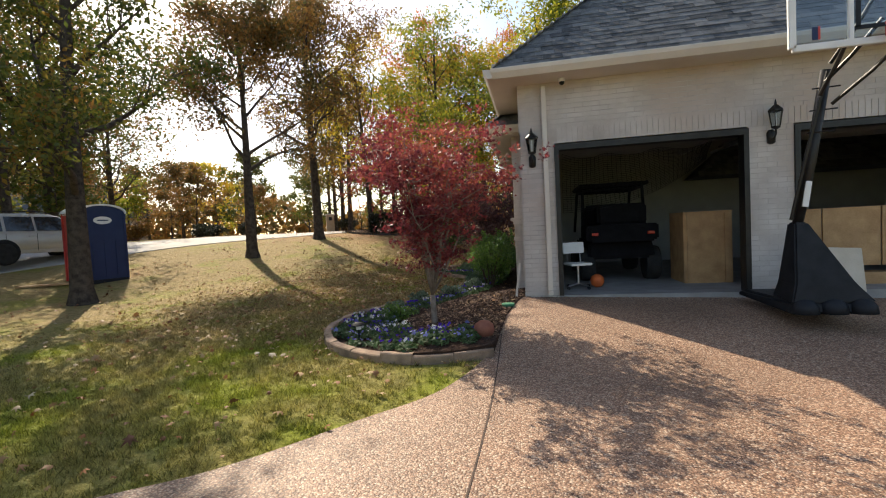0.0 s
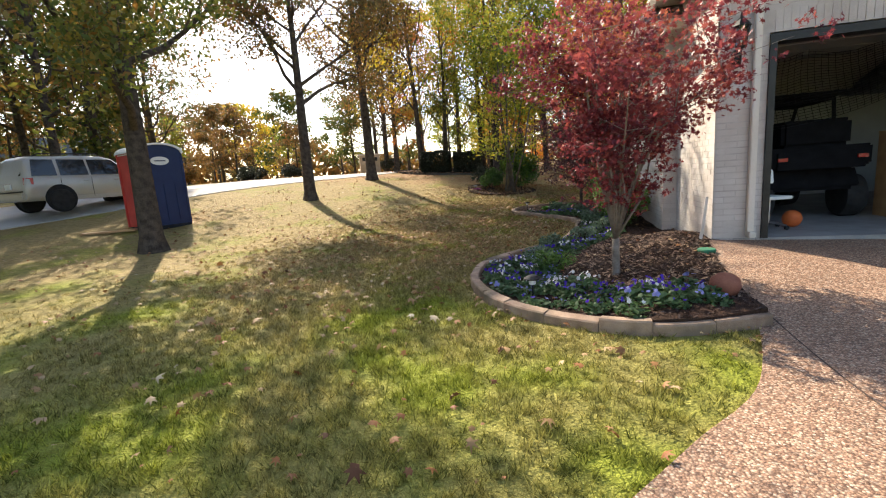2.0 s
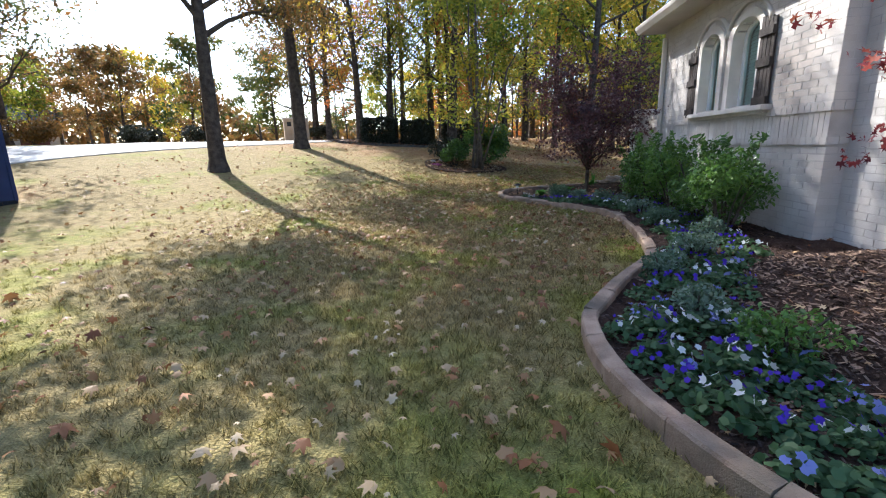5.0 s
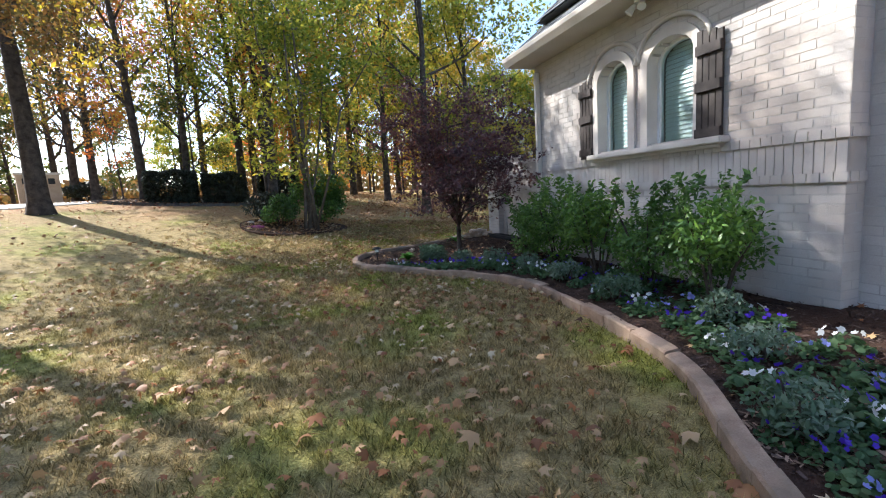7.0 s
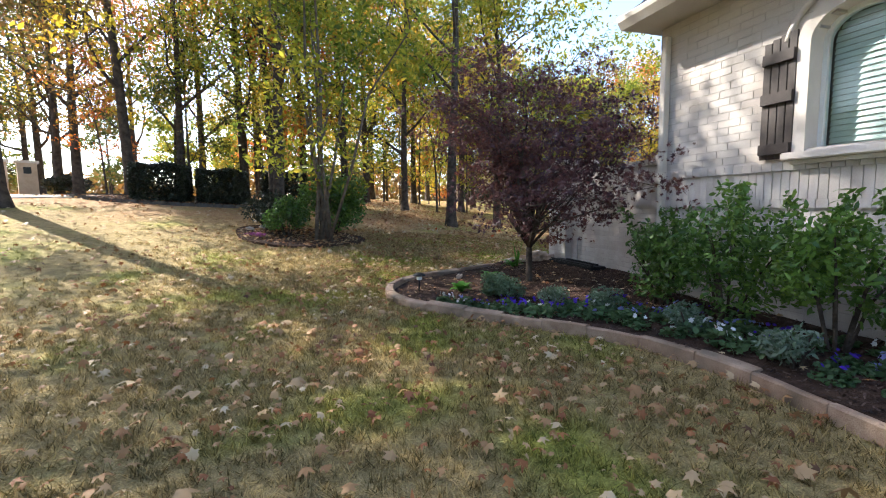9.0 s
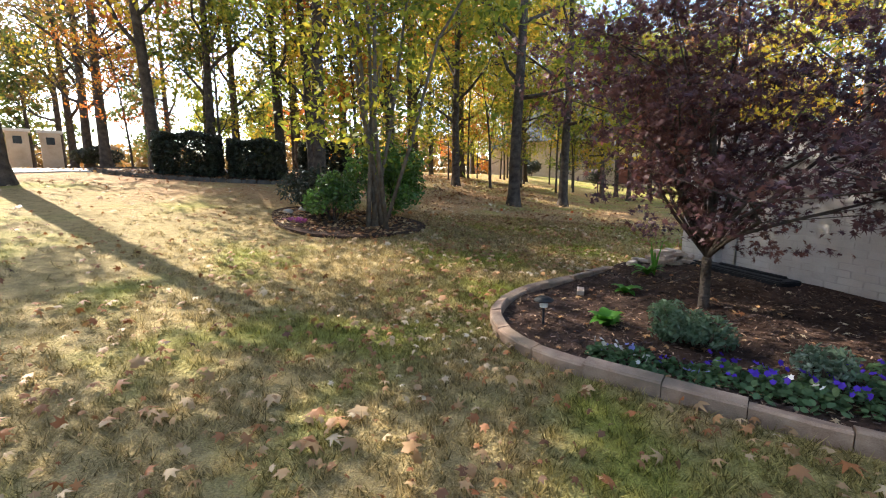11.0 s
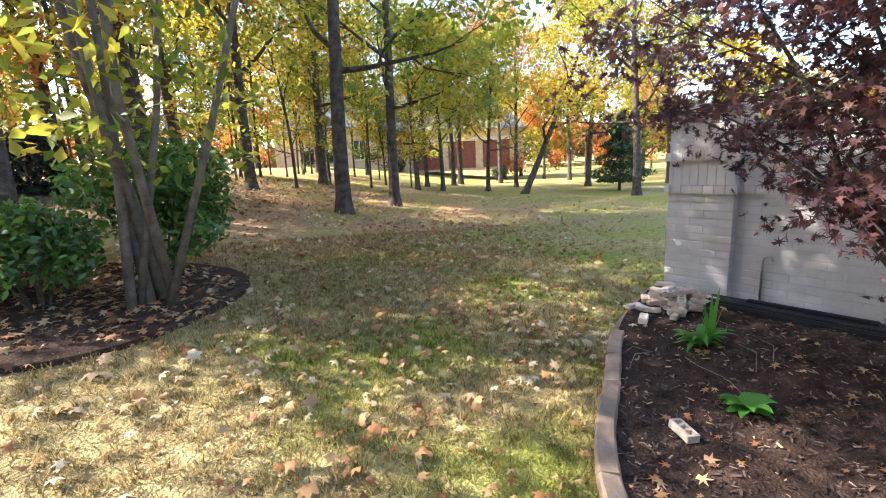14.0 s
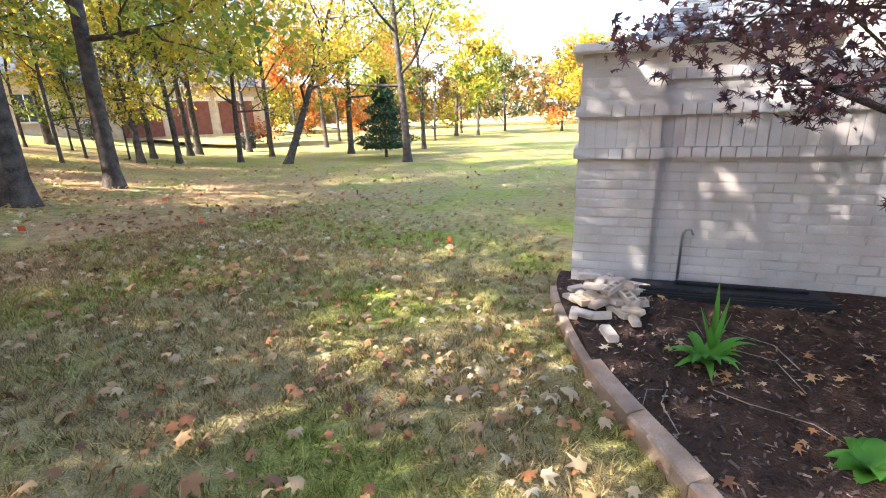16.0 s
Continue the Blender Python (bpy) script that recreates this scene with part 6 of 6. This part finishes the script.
op = thing("door_opener", "grey garage door opener with a lit yellow lamp", "door opener", "", Matrix.Translation((6.6, 9.6, 2.86)))
part("housing", Shape().box((0, 0, 0), (0.3, 0.4, 0.18)), STEEL, op, bevel=0.02)
part("lens", Shape().box((0, -0.22, -0.03), (0.2, 0.03, 0.08)), surf("amber_lens", (0.55, 0.42, 0.12), (0.7, 0.55, 0.2), 5, 0.4, 0), op)


# ---- street things ----
def toilet():
    t = thing("portable_toilet", "navy and red portable toilet with white domed roof on grass", "portable toilet", "", Matrix.Translation((-12.35, 11.3, float(ground(-12.3, 11.0)) - 0.06)) @ Matrix.Rotation(radians(-18), 4, "Z") @ Matrix.Scale(1.06, 4))
    w = 1.12
    def arched(x, y0, y1, z1, rise, th):
        s = Shape()
        pts = [(y0, 0.12), (y1, 0.12)] + [((y0 + y1) / 2 + (y1 - y0) / 2 * math.cos(a), z1 + rise * math.sin(a)) for a in np.linspace(0, math.pi, 13)]
        n = len(pts)
        return s.add([(x, y, z) for y, z in pts] + [(x - th, y, z) for y, z in pts], [tuple(range(n)), tuple(range(2 * n - 1, n - 1, -1))] + [(i, (i + 1) % n, n + (i + 1) % n, n + i) for i in range(n)])
    part("side_panel", arched(w / 2, -w / 2, w / 2, 2.1, 0.2, 0.04), BLUEP, t, "navy blue wall panel")
    part("side_panel", arched(-w / 2 + 0.04, -w / 2, w / 2, 2.1, 0.2, 0.04), BLUEP, t, "navy blue wall panel")
    part("door", Shape().box((0, -w / 2 + 0.02, 1.12), (w - 0.1, 0.05, 2.0)), REDP, t, "red door", bevel=0.015)
    part("back_panel", Shape().box((0, w / 2 - 0.02, 1.12), (w - 0.1, 0.05, 2.0)), REDP, t, "red panel")
    for sx in (-1, 1):
        for sy in (-1, 1):
            part("corner_post", Shape().box((sx * (w / 2 - 0.02), sy * (w / 2), 1.1), (0.07, 0.07, 2.0)), BLUEP if sx > 0 else REDP, t, bevel=0.01)
    for k in range(3):
        part("rib", Shape().box((w / 2 + 0.008, -0.3 + 0.3 * k, 0.75), (0.02, 0.05, 1.0)), BLUEP, t, bevel=0.006)
    roof = Shape()
    arc = [((w / 2 + 0.05) * math.cos(a), 2.1 + 0.24 * math.sin(a)) for a in np.linspace(0, math.pi, 15)]
    n = len(arc)
    roof.add([(x, y, z) for x in (-w / 2 - 0.06, w / 2 + 0.06) for y, z in arc] + [(x, y * 0.94, z - 0.045) for x in (-w / 2 - 0.06, w / 2 + 0.06) for y, z in arc],
             [(i, i + 1, n + i + 1, n + i) for i in range(n - 1)] + [(2 * n + i + 1, 2 * n + i, 3 * n + i, 3 * n + i + 1) for i in range(n - 1)] + [(i + 1, i, 2 * n + i, 2 * n + i + 1) for i in range(n - 1)] + [(n + i, n + i + 1, 3 * n + i + 1, 3 * n + i) for i in range(n - 1)])
    part("roof", roof, WHITEP, t, "white translucent domed roof")
    part("sign", Shape().turned([(0.19, -0.006), (0.19, 0.006)], 24, (w / 2 + 0.02, -0.02, 1.86), Matrix.Rotation(radians(90), 3, "Y") @ Matrix.Diagonal((0.6, 1.25, 1)).to_3x3()), WHITEP, t, "white oval sign with blue print")
    part("sign_print", Shape().box((w / 2 + 0.03, -0.02, 1.86), (0.006, 0.28, 0.03)), BLUEP, t, "blue bar of print")
    part("skid", Shape().box((0, 0, 0.06), (w + 0.04, w + 0.04, 0.12)), BLACKP, t, bevel=0.015)


toilet()
solid("plank", Shape().box((-13.0, 10.2, float(ground(-13.0, 10.2)) + 0.03), (1.3, 0.35, 0.05), Matrix.Rotation(0.6, 3, "Z")), PLY, "flat board lying in the grass by the toilet", "board", bevel=0.005)


def suv():
    c = thing("suv", "champagne-coloured sport utility vehicle parked on the street", "car", "", Matrix.Translation((-16.6, 12.6, float(ground(-16.6, 12.6)) + 0.03)) @ Matrix.Rotation(radians(-8), 4, "Z"))
    def sec(y, w, z0, belt, rw, top):
        half = [(w * 0.93, z0), (w, z0 + 0.16), (w * 1.01, (z0 + belt) / 2), (w * 0.985, belt - 0.03), (w * 0.96, belt), (rw + 0.03, top - 0.09), (rw - 0.03, top - 0.015), (rw * 0.5, top)]
        return [(x, y, z) for x, z in half] + [(-x, y, z) for x, z in reversed(half)]
    rows = [sec(-2.21, 0.80, 0.46, 0.90, 0.72, 0.96), sec(-2.16, 0.88, 0.38, 1.02, 0.72, 1.12), sec(-2.04, 0.90, 0.36, 1.06, 0.68, 1.60), sec(-1.86, 0.91, 0.36, 1.06, 0.66, 1.72), sec(-0.6, 0.91, 0.34, 1.05, 0.66, 1.76),
            sec(0.15, 0.91, 0.34, 1.04, 0.65, 1.74), sec(0.5, 0.91, 0.34, 1.03, 0.65, 1.64), sec(1.12, 0.90, 0.34, 1.02, 0.76, 1.12), sec(1.3, 0.90, 0.34, 1.0, 0.76, 1.06), sec(1.9, 0.88, 0.36, 0.94, 0.72, 0.99), sec(2.16, 0.84, 0.40, 0.84, 0.66, 0.90), sec(2.24, 0.76, 0.46, 0.70, 0.60, 0.74)]
    n = len(rows[0])
    body = Shape().add([p for r in rows for p in r], [(i * n + k, (i + 1) * n + k, (i + 1) * n + (k + 1) % n, i * n + (k + 1) % n) for i in range(len(rows) - 1) for k in range(n)] + [tuple(range(n)), tuple(range(len(rows) * n - 1, (len(rows) - 1) * n - 1, -1))])
    part("body", body, CARPAINT, c, smooth=True)
    def slab(pts, out, th=0.02):
        o = Vector(out).normalized() * th
        q = [Vector(p) for p in pts]
        m = len(q)
        return Shape().add([p + o for p in q] + [p - o for p in q], [tuple(range(m)), tuple(range(2 * m - 1, m - 1, -1))] + [(i, m + i, m + (i + 1) % m, (i + 1) % m) for i in range(m)])
    def at(sx, y, t):
        return (sx * (0.876 - 0.19 * t), y, 1.05 + 0.60 * t)
    for sx in (-1, 1):
        for y0, y1, y2, y3 in ((-1.98, -1.32, -1.30, -1.86), (-1.22, -0.42, -0.42, -1.20), (-0.34, 0.86, 0.42, -0.34)):
            part("side_window", slab([at(sx, y0, 0.10), at(sx, y1, 0.10), at(sx, y2, 0.93), at(sx, y3, 0.93)], (sx * 0.95, 0, 0.3)), CARGLASS, c, "dark tinted side window")
        part("roof_rail", Shape().tube([(sx * 0.60, -1.75, 1.72), (sx * 0.60, -1.6, 1.80), (sx * 0.60, 0.0, 1.81), (sx * 0.60, 0.15, 1.73)], 0.022, 6), BLACKM, c)
        part("tail_light", slab([(sx * 0.80, -2.19, 0.86), (sx * 0.905, -1.98, 0.86), (sx * 0.90, -1.98, 1.06), (sx * 0.80, -2.17, 1.06)], (sx * 0.7, -0.7, 0)), LAMPRED, c, "red tail light")
        part("sill_trim", Shape().box((sx * 0.885, 0.0, 0.40), (0.06, 1.9, 0.14)), CARPAINT, c, bevel=0.02)
        part("mirror", Shape().box((sx * 1.0, 0.78, 1.10), (0.2, 0.1, 0.15)), CARPAINT, c, bevel=0.03)
        for y in (-1.33, 1.33):
            part("wheel_arch", Shape().turned([(0.43, -0.02), (0.44, 0.0), (0.43, 0.02)], 24, (sx * 0.905, y, 0.40), Matrix.Rotation(radians(90), 3, "Y")), BLACKP, c, "dark wheel arch")
            wheel(c, (sx * 0.835, y, 0.35), 0.35, 0.24)
        for y in (-0.55, 0.4):
            part("door_handle", Shape().box((sx * 0.925, y, 0.93), (0.03, 0.17, 0.03)), CARPAINT, c, bevel=0.008)
        for y in (-1.26, -0.38, 0.92):
            part("door_seam", Shape().box((sx * 0.918, y, 0.72), (0.006, 0.012, 0.6)), BLACKP, c, "dark door gap")
    part("rear_window", slab([(-0.66, -2.135, 1.13), (0.66, -2.135, 1.13), (0.60, -2.02, 1.57), (-0.60, -2.02, 1.57)], (0, -1, 0.25)), CARGLASS, c, "dark tinted rear window")
    part("windscreen", slab([(-0.70, 1.10, 1.13), (0.70, 1.10, 1.13), (0.60, 0.54, 1.60), (-0.60, 0.54, 1.60)], (0, 0.6, 0.8)), CARGLASS, c, "tinted windscreen")
    part("bumper", Shape().box((0, -2.20, 0.52), (1.70, 0.18, 0.24)), CARPAINT, c, bevel=0.05)
    part("bumper_step", Shape().box((0, -2.24, 0.655), (1.5, 0.12, 0.04)), BLACKP, c, "black bumper step pad", bevel=0.01)
    part("number_plate", Shape().box((0, -2.225, 0.82), (0.32, 0.03, 0.16)), WHITEP, c, "white number plate")
    for sx in (-1, 1):
        part("headlight", Shape().box((sx * 0.66, 2.16, 0.80), (0.26, 0.16, 0.14)), CLEAR, c, "clear headlight", bevel=0.03)


suv()


def mailbox(x, y):
    m = thing("mailbox_pillar", "tan brick mailbox pillar at the street edge", "mailbox", "", stand(x, y, 0.5))
    part("pillar", Shape().box((0, 0, 0.6), (0.55, 0.55, 1.25)), HOUSESTONE, m, bevel=0.01)
    part("cap", Shape().box((0, 0, 1.26), (0.68, 0.68, 0.09)), STUCCO, m, bevel=0.015)
    part("mail_door", Shape().box((0, -0.285, 0.95), (0.22, 0.03, 0.24)), BLACKM, m, "black mailbox door", bevel=0.01)


mailbox(-13.6, 29.0)
mailbox(-13.0, 29.6)


def neighbour(x, y, turn, name="house", wide=1.0):
    h = thing(name, "tan stone house with steep grey roofs beyond the trees", "house", "", Matrix.Translation((x, y, float(ground(x, y)))) @ Matrix.Rotation(turn, 4, "Z"))
    def hip(x0, x1, y0, y1, z, p):
        d = min(x1 - x0, y1 - y0) / 2
        a, b = ((x0 + d, (y0 + y1) / 2, z + d * p), (x1 - d, (y0 + y1) / 2, z + d * p)) if x1 - x0 > y1 - y0 else (((x0 + x1) / 2, y0 + d, z + d * p), ((x0 + x1) / 2, y1 - d, z + d * p))
        f = [(0, 1, 5, 4), (1, 2, 5), (2, 3, 4, 5), (3, 0, 4)] if x1 - x0 > y1 - y0 else [(0, 1, 4), (1, 2, 5, 4), (2, 3, 5), (3, 0, 4, 5)]
        return Shape().add([(x0, y0, z), (x1, y0, z), (x1, y1, z), (x0, y1, z), a, b], f + [(3, 2, 1, 0)])
    part("wall", Shape().box((0, 4, 1.6), (22, 8, 3.6)), HOUSESTONE, h)
    part("wall", Shape().box((-5.5, -1, 1.8), (6.5, 3, 4.0)), HOUSESTONE, h)
    part("roof", hip(-11.5, 11.5, -0.5, 8.5, 3.4, 1.0), SHINGLEJ, h)
    part("roof", hip(-9.2, -1.8, -3.0, 3.0, 3.8, 1.25), SHINGLEJ, h)
    for k in (2.0, 5.2, 8.4):
        d = part("garage_door", Shape().box((k, -0.03, 1.2), (2.5, 0.1, 2.4)), REDDOOR, h, "red-brown garage door")
        part("lintel", Shape().box((k, -0.06, 2.55), (2.9, 0.14, 0.3)), STUCCO, h)
    for k in (-7.2, -3.8):
        w = part("window", Shape().box((k, -2.53, 2.0), (0.9, 0.08, 1.5)), FARGLASS, h, "dark window")
        part("sill", Shape().box((k, -2.56, 1.2), (1.1, 0.14, 0.1)), STUCCO, w)
        part("frame", Shape().box((k, -2.585, 2.0), (0.05, 0.03, 1.5)), WHITEP, w)
    part("chimney", Shape().box((3, 5, 6.2), (1.0, 0.8, 3.4)), HOUSESTONE, h)


neighbour(20.5, 48.0, radians(-32))
for i, (x, y) in enumerate(((10.3, 44.5), (11.6, 45.3), (15.6, 42.5), (22.5, 38.5))):
    shrub("round_shrub", "dark clipped shrub before the stone house", 130 + i, stand(x, y), 1.8, 1.5, 1.3, 1500, 0.18, HEDGELEAF, group="shrubs by the stone house")
neighbour(-58, 44, radians(52), "house")

# ---- fallen leaves and grass ----
n = 40000
py = rng.uniform(1.0, 34, n)
px = np.where(rng.random(n) < 0.6, np.interp(py, (0, 4, 8, 14, 18, 22), (-1.5, -2.2, -2.6, -2.6, -0.5, 1.5)) + rng.normal(0, 2.6, n), rng.uniform(-13, 13, n))
keep = ~inside(DRIVE_POLY, px, py) & ~inside(BED_POLY, px, py) & ~((px > 1.0) & (py > 6.9) & (py < 17.1))
clump = 0.5 + 0.5 * np.sin(1.7 * px + 0.6 * py) * np.sin(1.3 * py - 0.8 * px + 1.0)
keep &= rng.random(n) < np.clip(0.12 + (py - 3) / 11, 0.12, 0.85) * (0.35 + 0.75 * clump)
px, py = px[keep], py[keep]
cuts = (0, int(0.45 * len(px)), int(0.84 * len(px)), len(px))
for tp, sl, mt, lab in ((star(5, 0.52, 0.35), slice(*cuts[:2]), LITTER, "dry tan leaves fallen on the lawn"), (star(5, 0.36, 0.45), slice(*cuts[1:3]), LITTER, "dry curled brown leaves fallen on the lawn"),
                        (star(5, 0.42, 0.4), slice(*cuts[2:]), RUSSET, "russet leaves fallen on the lawn")):
    q = np.stack((px[sl], py[sl], ground(px[sl], py[sl]) + 0.05), 1)
    solid("fallen_leaves", scatter("fallen_leaves", q, rng.uniform(0.03, 0.12, len(q)) * np.where(rng.random(len(q)) < 0.12, 1.3, 0.85), tp, flat=0.62), mt, lab, "leaves", kind="stuff")
n = 1100
px, py = rng.uniform(-2.0, 1.4, n), rng.uniform(5.0, 17.0, n)
ok = inside(BED_POLY, px, py) & ((py > 12.5) | (rng.random(n) < 0.35))
q = np.stack((px[ok], py[ok], bed_z(px[ok], py[ok]) + 0.02), 1)
solid("fallen_leaves", scatter("fallen_leaves", q, rng.uniform(0.03, 0.10, len(q)), STAR5, flat=0.72), LITTER, "dry leaves scattered over the mulch", "leaves", kind="stuff")
a, d = rng.uniform(0, 6.28, 1900), np.sqrt(rng.random(1900))
q = np.concatenate([np.stack((cx + rx * d[s] * np.cos(a[s]), cy + ry * d[s] * np.sin(a[s])), 1) for cx, cy, rx, ry, s in ((-3.35, 20.45, 1.4, 1.25, slice(0, 900)), (-7.2, 26.3, 3.2, 1.6, slice(900, 1900)))])
solid("fallen_leaves", scatter("fallen_leaves", np.column_stack((q, ground(q[:, 0], q[:, 1]) + 0.07)), rng.uniform(0.06, 0.13, len(q)), STAR5, flat=0.7), LITTER, "dry leaves scattered over the island beds", "leaves", kind="stuff")

n, each = 43000, 14
cy = rng.uniform(0.6, 22.5, n)
cx = np.interp(cy, (0, 4, 8, 14, 18, 22), (-1.5, -2.2, -2.6, -2.6, -1.2, 0.5)) + rng.normal(0, 2.3, n)
tall = np.repeat(rng.uniform(0.55, 1.25, n), each)
px = np.repeat(cx, each) + rng.normal(0, 0.02, n * each)
py = np.repeat(cy, each) + rng.normal(0, 0.02, n * each)
keep = ~inside(DRIVE_POLY, px, py) & ~inside(BED_POLY, px, py) & ~((px > 1.0) & (py > 6.9) & (py < 17.1)) & ~inside(bed2, px, py)
px, py, tall = px[keep], py[keep], tall[keep]
n = len(px)
a = rng.uniform(0, 6.28, n); lean = rng.normal(0, 0.032, (n, 2)); h = rng.uniform(0.02, 0.07, n) * tall; w = rng.uniform(0.0022, 0.0055, n)
z = ground(px, py) - 0.004
v = np.empty((n, 3, 3))
v[:, 0] = np.stack((px - w * np.cos(a), py - w * np.sin(a), z), 1)
v[:, 1] = np.stack((px + w * np.cos(a), py + w * np.sin(a), z), 1)
v[:, 2] = np.stack((px + lean[:, 0], py + lean[:, 1], z + h), 1)
solid("grass", tri_mesh("grass", v.reshape(-1, 3), np.arange(3 * n).reshape(-1, 3)), BLADE, "short green and straw-coloured grass blades", "grass", kind="stuff")
